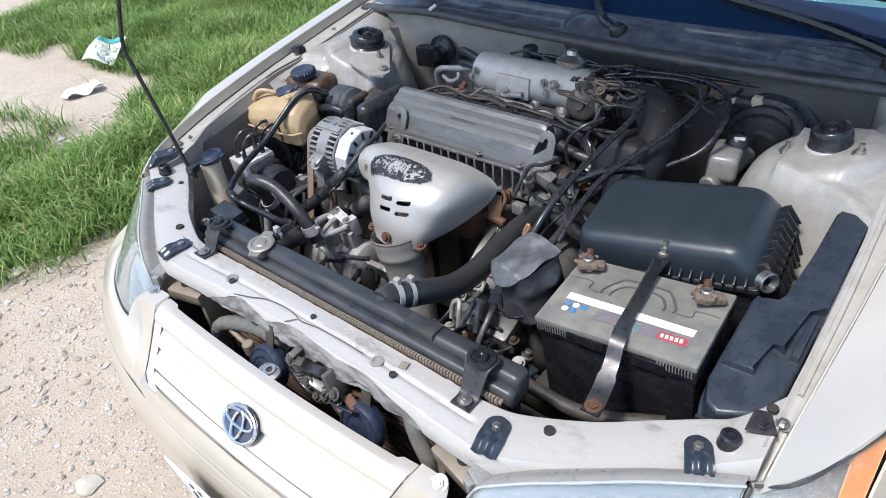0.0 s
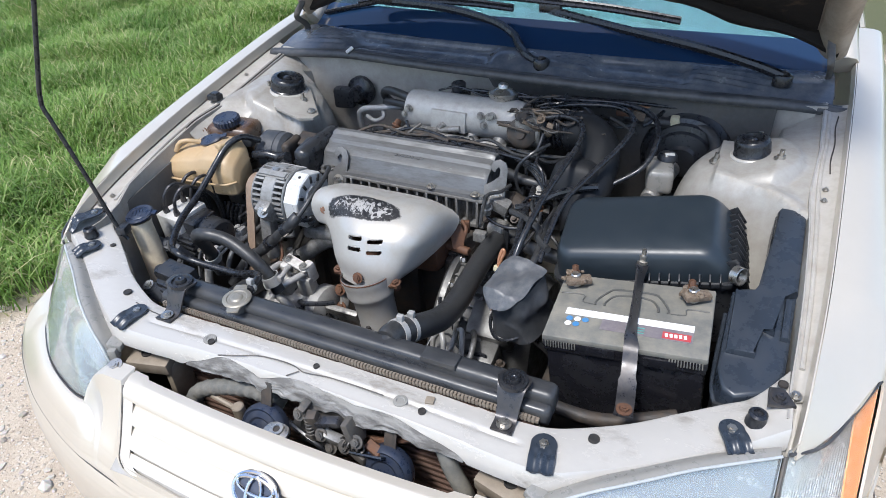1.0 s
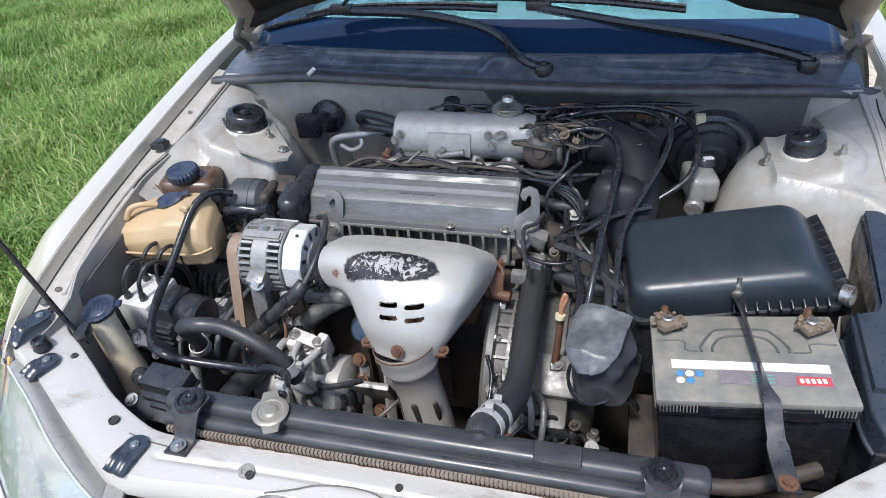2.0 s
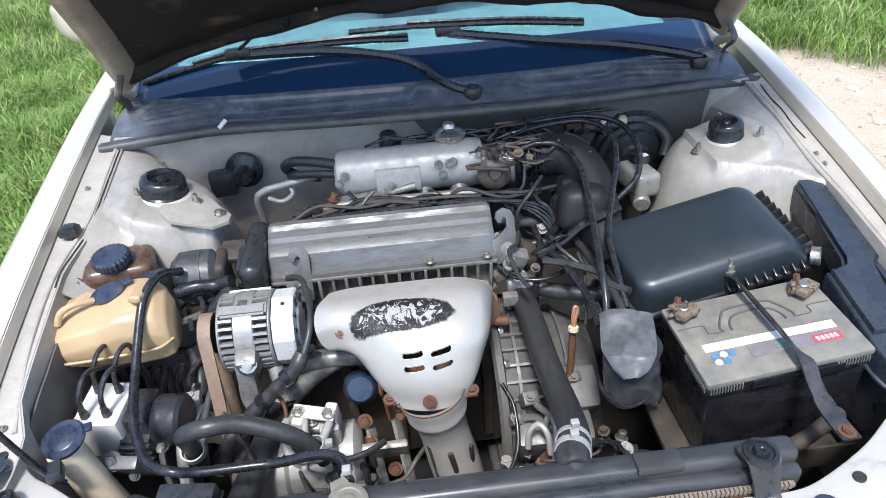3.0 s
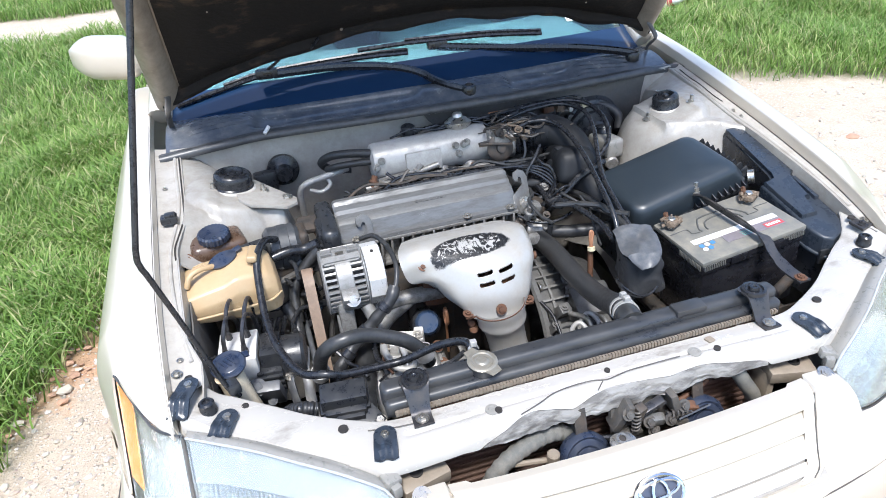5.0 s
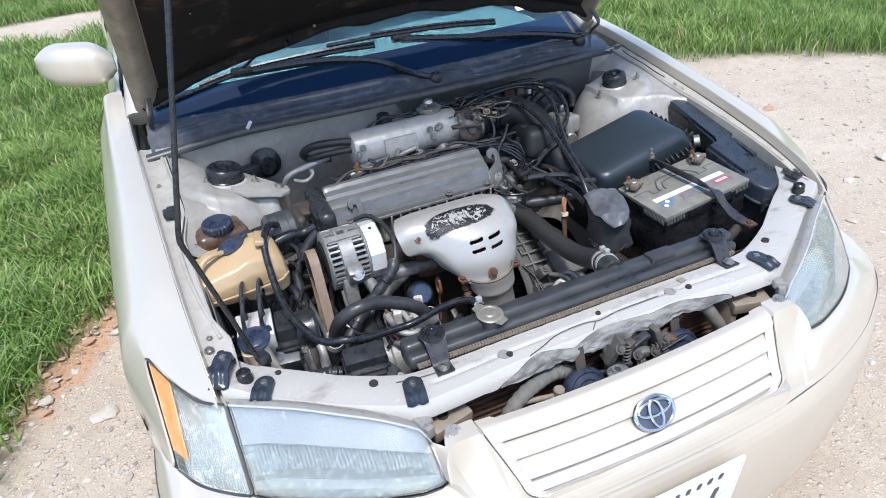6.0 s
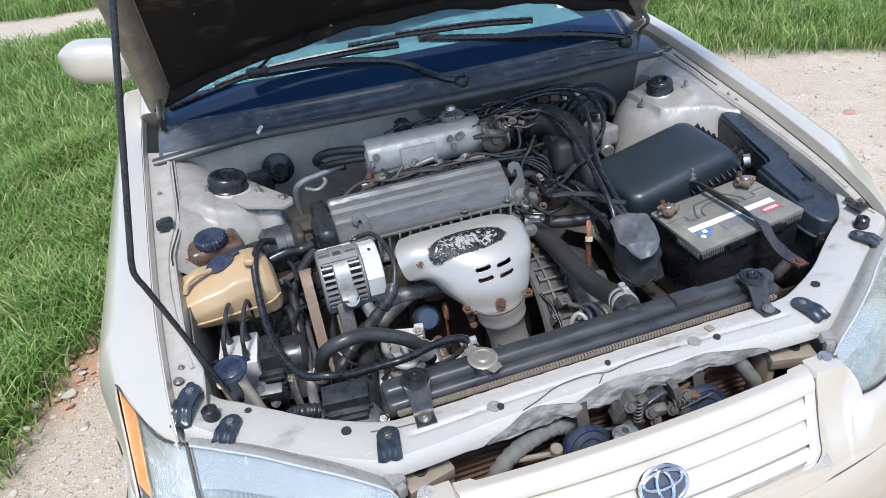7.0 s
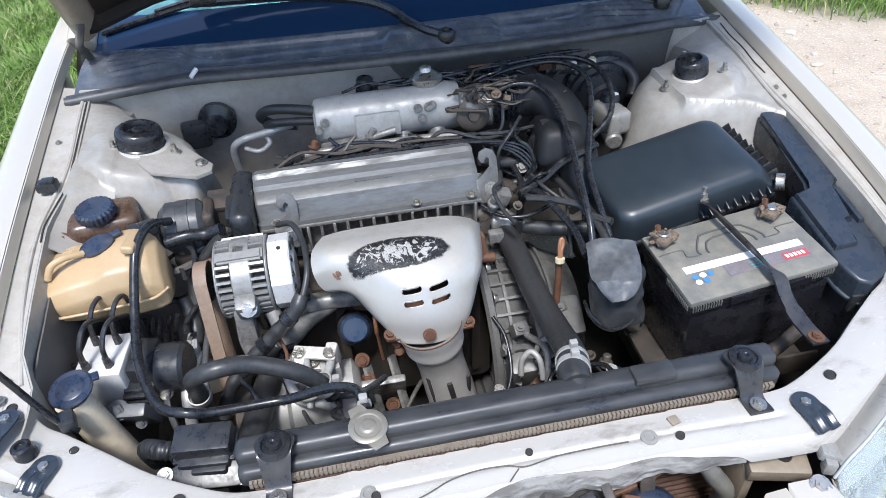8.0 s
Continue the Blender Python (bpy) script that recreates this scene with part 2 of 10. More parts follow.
DUST = (0.34, 0.29, 0.22)
M = dict(
    paint=material("champagne_paint", (0.57, 0.515, 0.43), 0.34, 0.3, DUST, 0.07, 40, 5, 0.0, 0.0005, coat=0.55, spread=0.012, rough_var=0.035),
    bay=material("dusty_bay_paint", (0.362, 0.345, 0.315), 0.5, 0.08, (0.2, 0.17, 0.13), 0.6, 120, 9, 0.05, 0.001, coat=0.12, spread=0.1),
    firewall=material("grimy_firewall_paint", (0.42, 0.395, 0.352), 0.55, 0.05, (0.2, 0.17, 0.13), 0.55, 120, 7, 0.06, 0.001, coat=0.05, spread=0.12),
    bay_bright=material("tie_bar_paint", (0.47, 0.445, 0.405), 0.42, 0.12, (0.22, 0.195, 0.16), 0.7, 110, 9, 0.08, 0.001, coat=0.2, spread=0.06, edge=0.585, crisp=0.8, stretch=(0.5, 1, 1)),
    rubber=material("black_rubber", (0.014, 0.015, 0.018), 0.38, 0, (0.06, 0.057, 0.052), 0.3, 260, 34, 0.08, 0.0006, edge=0.54),
    hose=material("dusty_hose_rubber", (0.024, 0.025, 0.027), 0.5, 0, (0.10, 0.094, 0.08), 0.3, 320, 60, 0.12, 0.0006, spread=0.25),
    dusty=material("dusty_black_plastic", (0.07, 0.075, 0.083), 0.5, 0, (0.2, 0.19, 0.175), 0.4, 280, 40, 0.12, 0.0008, spread=0.25),
    relay_rubber=material("dusty_black_rubber", (0.042, 0.045, 0.05), 0.5, 0, (0.13, 0.126, 0.118), 0.35, 280, 40, 0.14, 0.0009, spread=0.25),
    plastic=material("black_plastic", (0.019, 0.021, 0.025), 0.4, 0, (0.07, 0.067, 0.06), 0.35, 300, 30, 0.07, 0.0006),
    airbox=material("airbox_plastic", (0.018, 0.025, 0.032), 0.4, 0, (0.06, 0.068, 0.072), 0.12, 420, 18, 0.05, 0.0005, edge=0.5, spread=0.06, rough_var=0.05),
    fuse=material("fuse_box_plastic", (0.024, 0.031, 0.042), 0.36, 0, (0.09, 0.095, 0.1), 0.14, 300, 14, 0.05, 0.0005),
    case=material("battery_case_plastic", (0.012, 0.012, 0.015), 0.38, 0, (0.06, 0.06, 0.058), 0.25, 200, 14, 0.06, 0.0006, edge=0.58, scratches=0.10),
    lid=material("battery_lid_plastic", (0.145, 0.143, 0.128), 0.62, 0, (0.3, 0.27, 0.21), 0.6, 220, 16, 0.12, 0.0008),
    alu=material("dirty_cast_aluminium", (0.27, 0.265, 0.25), 0.5, 0.35, (0.075, 0.062, 0.05), 0.75, 260, 38, 0.12, 0.0008, spread=0.2),
    alu_clean=material("bright_cast_aluminium", (0.40, 0.392, 0.372), 0.5, 0.18, (0.14, 0.12, 0.1), 0.34, 300, 24, 0.06, 0.0006, spread=0.12),
    cover=material("valve_cover_paint", (0.14, 0.142, 0.142), 0.46, 0.15, (0.075, 0.073, 0.068), 0.75, 200, 30, 0.05, 0.0006, spread=0.22, scratches=0.4, stretch=(0.25, 1, 1), crisp=0.5),
    iron=material("oily_cast_iron", (0.05, 0.046, 0.042), 0.65, 0.3, (0.13, 0.09, 0.06), 0.6, 140, 20, 0.4, 0.003),
    dark=material("dark_underbody", (0.02, 0.019, 0.018), 0.7, 0, (0.07, 0.055, 0.045), 0.5, 60, 8, 0.3, 0.004),
    rust=material("rusted_steel", (0.10, 0.05, 0.03), 0.75, 0.15, (0.22, 0.095, 0.04), 0.55, 260, 60, 0.3, 0.001, spread=0.35),
    zinc=material("zinc_plated_steel", (0.5, 0.48, 0.44), 0.4, 0.9, (0.22, 0.18, 0.13), 0.5, 260, 45, 0.1, 0.0006),
    crust=material("corroded_terminal", (0.15, 0.105, 0.07), 0.75, 0.15, (0.3, 0.25, 0.19), 0.7, 380, 110, 0.7, 0.002, spread=0.45),
    steel=material("dark_steel", (0.055, 0.055, 0.06), 0.42, 0.6, (0.15, 0.13, 0.11), 0.5, 220, 25, 0.15, 0.0008, scratches=0.3),
    core=material("radiator_fins", (0.27, 0.23, 0.18), 0.6, 0.35, (0.14, 0.09, 0.06), 0.6, 240, 30, 0.3, 0.001),
    fins=material("condenser_fins", (0.1, 0.06, 0.045), 0.7, 0.2, (0.17, 0.1, 0.07), 0.6, 220, 30, 0.3, 0.001),
    tank=material("yellowed_polyethylene", (0.46, 0.335, 0.19), 0.42, 0, (0.42, 0.27, 0.14), 0.5, 120, 9, 0.04, 0.001, spread=0.12),
    neck=material("cream_polyethylene", (0.68, 0.58, 0.42), 0.42, 0, (0.36, 0.27, 0.17), 0.5, 120, 14, 0.08, 0.001),
    brown=material("brown_reservoir_plastic", (0.07, 0.04, 0.025), 0.35, 0, (0.2, 0.14, 0.1), 0.4, 140, 16, 0.08, 0.001),
    cap=material("blue_black_cap", (0.018, 0.027, 0.052), 0.4, 0, (0.1, 0.1, 0.1), 0.35, 260, 30, 0.1, 0.0006),
    white=material("white_label", (0.75, 0.74, 0.7), 0.5, 0, (0.5, 0.46, 0.4), 0.3, 200, 30, 0.03, 0.0003),
    red=material("red_label", (0.45, 0.06, 0.07), 0.45, 0, (0.3, 0.12, 0.1), 0.3, 200, 30, 0.03, 0.0003),
    blue=material("blue_label", (0.05, 0.2, 0.42), 0.45, 0, (0.2, 0.25, 0.3), 0.3, 200, 30, 0.03, 0.0003),
    copper=material("copper_orange", (0.36, 0.17, 0.09), 0.5, 0.3, (0.35, 0.2, 0.12), 0.4, 200, 40, 0.1, 0.0006),
    belt=material("worn_belt", (0.24, 0.17, 0.12), 0.7, 0, (0.12, 0.09, 0.07), 0.5, 200, 30, 0.1, 0.0006),
    cream=material("cream_connector", (0.62, 0.57, 0.38), 0.5, 0, (0.3, 0.25, 0.16), 0.4, 200, 40, 0.05, 0.0005),
    chrome=material("chrome", (0.72, 0.73, 0.75), 0.14, 1.0, (0.4, 0.4, 0.4), 0.2, 300, 30, 0.02, 0.0003, rough_var=0.06),
    seal=material("cowl_seal_rubber", (0.035, 0.037, 0.041), 0.45, 0, (0.15, 0.145, 0.135), 0.5, 150, 12, 0.2, 0.001),
    cowl=material("cowl_plastic", (0.07, 0.08, 0.1), 0.2, 0, (0.2, 0.198, 0.19), 0.6, 200, 10, 0.06, 0.0008),
    liner=material("bonnet_underside", (0.014, 0.0115, 0.0095), 0.92, 0, (0.12, 0.08, 0.05), 0.55, 120, 9, 0.5, 0.004, edge=0.62, crisp=0.6, spec=0.2, stretch=(0.5, 1, 1)),
    frame_paint=material("bonnet_frame_paint", (0.3, 0.25, 0.19), 0.55, 0.1, (0.13, 0.1, 0.07), 0.6, 120, 9, 0.1, 0.001),
    tyre=material("tyre_rubber", (0.02, 0.02, 0.02), 0.75, 0, (0.14, 0.12, 0.1), 0.5, 120, 10, 0.3, 0.002),
    filter_blue=material("filter_blue_paint", (0.03, 0.055, 0.11), 0.4, 0, (0.06, 0.06, 0.06), 0.4, 200, 30, 0.05, 0.0005),
    amber=material("amber_lens", (0.72, 0.26, 0.06), 0.25, 0, (0.7, 0.42, 0.22), 0.5, 200, 20, 0.05, 0.0005),
    lens_rim=material("lamp_rim_plastic", (0.42, 0.44, 0.44), 0.3, 0, (0.4, 0.4, 0.38), 0.3, 200, 30, 0.03, 0.0004),
    corner_reflector=material("corner_lamp_reflector", (0.4, 0.42, 0.43), 0.28, 0.45, (0.3, 0.31, 0.31), 0.3, 200, 18, 0.03, 0.0005),
    # paler copy of the lamp reflector, with bright sky reflection put into its colour
    upper_reflector=material("lamp_sky_lit_reflector", (0.27, 0.285, 0.28), 0.22, 0.6, (0.2, 0.215, 0.205), 0.3, 200, 18, 0.03, 0.0005),
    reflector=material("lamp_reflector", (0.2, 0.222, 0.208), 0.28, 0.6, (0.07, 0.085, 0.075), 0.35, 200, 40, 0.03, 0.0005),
    interior=material("interior_trim", (0.095, 0.14, 0.16), 0.8, 0, (0.1, 0.09, 0.08), 0.4, 100, 8, 0.2, 0.001),
    plate_white=material("plate_white", (0.72, 0.72, 0.7), 0.4, 0, (0.45, 0.42, 0.37), 0.3, 160, 18, 0.03, 0.0003),
    plate_ink=material("plate_ink", (0.05, 0.06, 0.09), 0.5, 0, (0.2, 0.2, 0.2), 0.2, 160, 18, 0.03, 0.0003),
    lip=material("scuffed_bare_lip", (0.3, 0.288, 0.268), 0.45, 0.2, (0.1, 0.092, 0.085), 0.75, 200, 19, 0.2, 0.0012, spread=0.12, scratches=0.3, edge=0.5, rough_var=0.08, stretch=(0.4, 1, 1), crisp=0.8),
    duct=material("intake_rubber", (0.011, 0.012, 0.014), 0.6, 0, (0.04, 0.04, 0.038), 0.15, 260, 20, 0.06, 0.0006, spec=0.25),
    handle_grey=material("moulded_grey_plastic", (0.085, 0.085, 0.08), 0.5, 0, (0.15, 0.14, 0.12), 0.4, 200, 30, 0.05, 0.0005),
    cap_tin=material("aged_cap_tin", (0.3, 0.282, 0.24), 0.45, 0.45, (0.2, 0.165, 0.11), 0.55, 220, 40, 0.08, 0.0005),
    gearbox_alloy=material("oily_gearbox_alloy", (0.15, 0.148, 0.141), 0.5, 0.3, (0.05, 0.044, 0.037), 0.6, 260, 22, 0.12, 0.001, spread=0.2),
    tank_black=material("radiator_tank_plastic", (0.026, 0.028, 0.032), 0.42, 0, (0.10, 0.095, 0.085), 0.4, 300, 16, 0.05, 0.0006, scratches=0.12, stretch=(0.35, 1, 1)),
    flange=material("dusty_flange_paint", (0.42, 0.395, 0.355), 0.5, 0.06, (0.24, 0.205, 0.16), 0.4, 140, 10, 0.06, 0.001, spread=0.12, crisp=0.4),
    alternator_alloy=material("alternator_alloy", (0.28, 0.277, 0.266), 0.5, 0.25, (0.1, 0.088, 0.075), 0.55, 300, 34, 0.06, 0.0006, spread=0.12),
    grime=material("grimy_grey_steel", (0.095, 0.09, 0.083), 0.6, 0.3, (0.17, 0.138, 0.105), 0.5, 260, 50, 0.35, 0.0012, spread=0.3),
    wiper=material("wiper_black", (0.010, 0.010, 0.012), 0.34, 0, (0.04, 0.04, 0.038), 0.3, 260, 30, 0.05, 0.0005),
    milky=material("milky_reservoir_plastic", (0.24, 0.234, 0.215), 0.4, 0, (0.3, 0.27, 0.22), 0.4, 160, 20, 0.05, 0.0006),
    pad=material("firewall_insulation", (0.09, 0.087, 0.082), 0.85, 0, (0.13, 0.115, 0.095), 0.45, 90, 12, 0.5, 0.003, spread=0.3),
    # darker grey that puts the inner wing's shade and dirt into colour
    underseal=material("grey_wing_shade_dirt", (0.1, 0.094, 0.088), 0.75, 0, (0.2, 0.17, 0.135), 0.5, 120, 10, 0.3, 0.002, spread=0.2),
    stone=material("pale_stone", (0.5, 0.45, 0.37), 0.85, 0, (0.32, 0.27, 0.21), 0.5, 60, 12, 0.4, 0.004, spread=0.2),
    brick=material("broken_brick", (0.4, 0.23, 0.145), 0.9, 0, (0.5, 0.37, 0.27), 0.5, 60, 12, 0.4, 0.004, spread=0.2),
)


def glass(name, color, rough, trans, spec=0.5):
    m = bpy.data.materials.new(name)
    m.use_nodes = True
    b = m.node_tree.nodes["Principled BSDF"]
    b.inputs["Base Color"].default_value = (*color, 1)
    b.inputs["Roughness"].default_value = rough
    b.inputs["Transmission Weight"].default_value = trans
    b.inputs["IOR"].default_value = 1.5
    b.inputs["Specular IOR Level"].default_value = spec
    return m


M["glass"] = glass("windscreen_glass", (0.5, 0.74, 0.77), 0.02, 1.0)
M["lens"] = glass("headlamp_lens", (0.93, 0.96, 0.97), 0.03, 0.95)
M["frit"] = glass("windscreen_frit", (0.012, 0.03, 0.07), 0.06, 0.0)


def shield_material():
    """Pressed aluminised steel with a scorched, flaking oval round the burnt badge."""
    m = material("heat_shield_steel", (0.42, 0.405, 0.375), 0.45, 0.3, (0.36, 0.3, 0.22), 0.45, 260, 14, 0.02, 0.0005, spread=0.06, edge=0.54)
    nt = m.node_tree
    N, L = nt.nodes, nt.links
    b = N["Principled BSDF"]
    tc = next(n for n in N if n.type == 'TEX_COORD')
    mp = N.new("ShaderNodeMapping")
    mp.inputs["Location"].default_value = (0.120 / 0.090, -0.597 / 0.031, 0)
    mp.inputs["Scale"].default_value = (1 / 0.090, 1 / 0.031, 0)
    L.new(tc.outputs["Object"], mp.inputs["Vector"])
    ln = N.new("ShaderNodeVectorMath")
    ln.operation = 'LENGTH'
    L.new(mp.outputs[0], ln.inputs[0])
    n1 = N.new("ShaderNodeTexNoise")
    n1.inputs["Scale"].default_value, n1.inputs["Detail"].default_value, n1.inputs["Roughness"].default_value = 90, 6, 0.7
    L.new(tc.outputs["Object"], n1.inputs["Vector"])
    ad = N.new("ShaderNodeMath")
    ad.operation = 'MULTIPLY_ADD'
    ad.inputs[1].default_value, ad.inputs[2].default_value = 0.3, -0.15
    L.new(n1.outputs["Fac"], ad.inputs[0])
    sm = N.new("ShaderNodeMath")
    L.new(ln.outputs["Value"], sm.inputs[0])
    L.new(ad.outputs[0], sm.inputs[1])
    inside = N.new("ShaderNodeValToRGB")
    inside.color_ramp.elements[0].position, inside.color_ramp.elements[1].position = 0.93, 1.0
    inside.color_ramp.elements[0].color, inside.color_ramp.elements[1].color = (1, 1, 1, 1), (0, 0, 0, 1)
    L.new(sm.outputs[0], inside.inputs[0])
    n2 = N.new("ShaderNodeTexNoise")
    n2.inputs["Scale"].default_value, n2.inputs["Detail"].default_value, n2.inputs["Roughness"].default_value = 55, 7, 0.68
    n2.inputs["Distortion"].default_value = 1.8
    L.new(tc.outputs["Object"], n2.inputs["Vector"])
    rim = N.new("ShaderNodeMath")
    rim.operation = 'MULTIPLY_ADD'
    rim.inputs[1].default_value = -0.24
    L.new(ln.outputs["Value"], rim.inputs[0])
    L.new(n2.outputs["Fac"], rim.inputs[2])
    flake = N.new("ShaderNodeValToRGB")
    flake.color_ramp.elements[0].position, flake.color_ramp.elements[1].position = 0.375, 0.41
    flake.color_ramp.elements[0].color, flake.color_ramp.elements[1].color = (0.012, 0.012, 0.013, 1), (0.36, 0.35, 0.33, 1)
    L.new(rim.outputs[0], flake.inputs[0])
    mx = N.new("ShaderNodeMix")
    mx.data_type = 'RGBA'
    L.new(inside.outputs[0], mx.inputs[0])
    old = b.inputs["Base Color"].links[0].from_socket
    L.new(old, mx.inputs[6])
    L.new(flake.outputs[0], mx.inputs[7])
    L.new(mx.outputs[2], b.inputs["Base Color"])
    inv = N.new("ShaderNodeMath")
    inv.operation = 'MULTIPLY_ADD'
    inv.inputs[1].default_value, inv.inputs[2].default_value = -0.25, 0.3
    L.new(inside.outputs[0], inv.inputs[0])
    L.new(inv.outputs[0], b.inputs["Metallic"])
    bp = next(n for n in N if n.type == 'BUMP')
    b2 = N.new("ShaderNodeBump")
    b2.inputs["Distance"].default_value = 0.0025
    L.new(inside.outputs[0], b2.inputs["Strength"])
    L.new(n2.outputs["Fac"], b2.inputs["Height"])
    L.new(bp.outputs[0], b2.inputs["Normal"])
    L.new(b2.outputs[0], b.inputs["Normal"])
    return m


M["shield"] = shield_material()


# ---- ground, gravel and grass ----
def bank(y):
    """The edge of the grass beside the car, as x by y."""
    return lerp_table([(-9, -3.2), (-1.5, -2.6), (-0.3, -2.15), (0.1, -1.9), (0.45, -1.86), (1.2, -1.5), (1.65, -1.34), (1.95, -1.2), (2.3, -1.02), (4, -0.95), (12, -0.9)], y)


def grassy(x, y):
    """0 on bare ground to 1 in full grass."""
    w = 0.16 * noise.noise(V((x * 1.7, y * 1.7, 3.0))) + 0.1 * noise.noise(V((x * 5.1, y * 5.1, 7.0)))
    if x < 0:
        d = (bank(y) - x) + w
        if y < 0.05:
            d = min(d, (x + 5) * 0.0 + y * 1.4 + 0.12 + w)
        # trodden patch and the gravel track beyond it
        patch = 1 - ((x + 4.2) / 1.35) ** 2 - ((y - 1.05) / 0.58) ** 2 + 0.8 * noise.noise(V((x * 2.6, y * 4.0, 5.0)))
        d = min(d, -patch * 0.4 + w)
        d = min(d, (x + 5.75) + 0.35 * (y - 1.5) + w) if y < 4 else d
        if 7.6 < y < 9.3:
            d = min(d, max(7.75 - y, y - 9.1) + w)
    else:
        d = (y - (3.75 - 0.78 * (x - 2.2))) * 0.75 + w
        if x < 2.2:
            d = min(d, y - 3.9 + w)
    return max(0.0, min(1.0, d / 0.22 + 0.35))


def axis_lines(lo, hi, step):
    core = list(np.arange(lo, hi + 1e-6, step))
    out, g = [], step
    a, b = lo, hi
    left, right = [], []
    while b < 900:
        g *= 1.45
        a, b = a - g, b + g
        left.append(a)
        right.append(b)
    return left[::-1] + core + right


def ground_height(x, y):
    h = 0.02 * noise.noise(V((x * 0.7, y * 0.7, 0))) + 0.008 * noise.noise(V((x * 3.1, y * 3.1, 5))) + 0.004 * noise.noise(V((x * 9, y * 9, 9)))
    far = max(0.0, 1 - math.hypot(x, y - 3) / 14)
    return h * far - 0.005


def dirt_material():
    m = bpy.data.materials.new("sandy_gravel")
    m.use_nodes = True
    nt = m.node_tree
    N, L = nt.nodes, nt.links
    b = N["Principled BSDF"]
    tc = N.new("ShaderNodeTexCoord")
    o = tc.outputs["Object"]

    def tex(kind, scale, **kw):
        n = N.new(kind)
        n.inputs["Scale"].default_value = scale
        for k, v in kw.items():
            n.inputs[k].default_value = v
        L.new(o, n.inputs["Vector"])
        return n

    def mix(fac, a, z):
        x = N.new("ShaderNodeMix")
        x.data_type = 'RGBA'
        for sock, val in ((x.inputs[0], fac), (x.inputs[6], a), (x.inputs[7], z)):
            if isinstance(val, bpy.types.NodeSocket):
                L.new(val, sock)
            else:
                sock.default_value = val if isinstance(val, float) else (*val, 1)
        return x.outputs[2]

    def ramp(fac, lo, hi):
        r = N.new("ShaderNodeValToRGB")
        e = r.color_ramp.elements
        e[0].position, e[1].position = min(lo, hi), max(lo, hi)
        if lo > hi:
            e[0].color, e[1].color = (1, 1, 1, 1), (0, 0, 0, 1)
        L.new(fac, r.inputs[0])
        return r.outputs[0]
    big = tex("ShaderNodeTexNoise", 0.9, Detail=5.0).outputs["Fac"]
    mid = tex("ShaderNodeTexNoise", 7.0, Detail=8.0, Roughness=0.7).outputs["Fac"]
    fine = tex("ShaderNodeTexNoise", 90.0, Detail=6.0, Roughness=0.75).outputs["Fac"]
    peb = tex("ShaderNodeTexVoronoi", 38.0, Randomness=1.0)
    sand = mix(ramp(big, 0.35, 0.7), (0.48, 0.39, 0.292), (0.55, 0.464, 0.363))
    sand = mix(ramp(mid, 0.45, 0.7), sand, (0.42, 0.337, 0.25))
    sand = mix(ramp(fine, 0.5, 0.8), sand, (0.29, 0.225, 0.16))
    stones = mix(mid, (0.42, 0.35, 0.27), (0.68, 0.6, 0.5))
    sparse = N.new("ShaderNodeMath")
    sparse.operation = 'MULTIPLY'
    L.new(ramp(peb.outputs["Distance"], 0.34, 0.2), sparse.inputs[0])
    L.new(ramp(peb.outputs["Color"], 0.52, 0.62), sparse.inputs[1])
    sand = mix(sparse.outputs[0], sand, stones)
    grit = tex("ShaderNodeTexVoronoi", 95.0, Randomness=1.0)
    pale = mix(ramp(grit.outputs["Color"], 0.2, 0.8), (0.33, 0.26, 0.19), (0.72, 0.65, 0.56))
    few = N.new("ShaderNodeMath")
    few.operation = 'MULTIPLY'
    L.new(ramp(grit.outputs["Distance"], 0.4, 0.25), few.inputs[0])
    L.new(ramp(grit.outputs["Color"], 0.45, 0.6), few.inputs[1])
    sand = mix(few.outputs[0], sand, pale)
    # orange soil round the broken brick
    mp = N.new("ShaderNodeMapping")
    mp.inputs["Location"].default_value = (-1.31, 1.75, 0)
    mp.inputs["Rotation"].default_value = (0, 0, radians(61))
    mp.inputs["Scale"].default_value = (0.55, 0.2, 1)
    mp.vector_type = 'TEXTURE'
    L.new(o, mp.inputs["Vector"])
    ln = N.new("ShaderNodeVectorMath")
    ln.operation = 'LENGTH'
    L.new(mp.outputs[0], ln.inputs[0])
    wob = N.new("ShaderNodeMath")
    wob.operation = 'MULTIPLY_ADD'
    wob.inputs[1].default_value = 0.5
    L.new(ln.outputs["Value"], wob.inputs[0])
    L.new(mid, wob.inputs[2])
    sand = mix(ramp(wob.outputs[0], 0.98, 0.8), sand, mix(fine, (0.36, 0.2, 0.11), (0.58, 0.38, 0.24)))
    at = N.new("ShaderNodeAttribute")
    at.attribute_name = "turf"
    soil = mix(ramp(fine, 0.4, 0.7), (0.07, 0.085, 0.03), (0.17, 0.15, 0.075))
    L.new(mix(at.outputs["Fac"], sand, soil), b.inputs["Base Color"])
    b.inputs["Roughness"].default_value = 0.93
    bp = N.new("ShaderNodeBump")
    bp.inputs["Strength"].default_value, bp.inputs["Distance"].default_value = 0.7, 0.01
    ad = N.new("ShaderNodeMath")
    L.new(fine, ad.inputs[0])
    L.new(sparse.outputs[0], ad.inputs[1])
    ad2 = N.new("ShaderNodeMath")
    L.new(ad.outputs[0], ad2.inputs[0])
    L.new(few.outputs[0], ad2.inputs[1])
    L.new(ad2.outputs[0], bp.inputs["Height"])
    L.new(bp.outputs[0], b.inputs["Normal"])
    return m


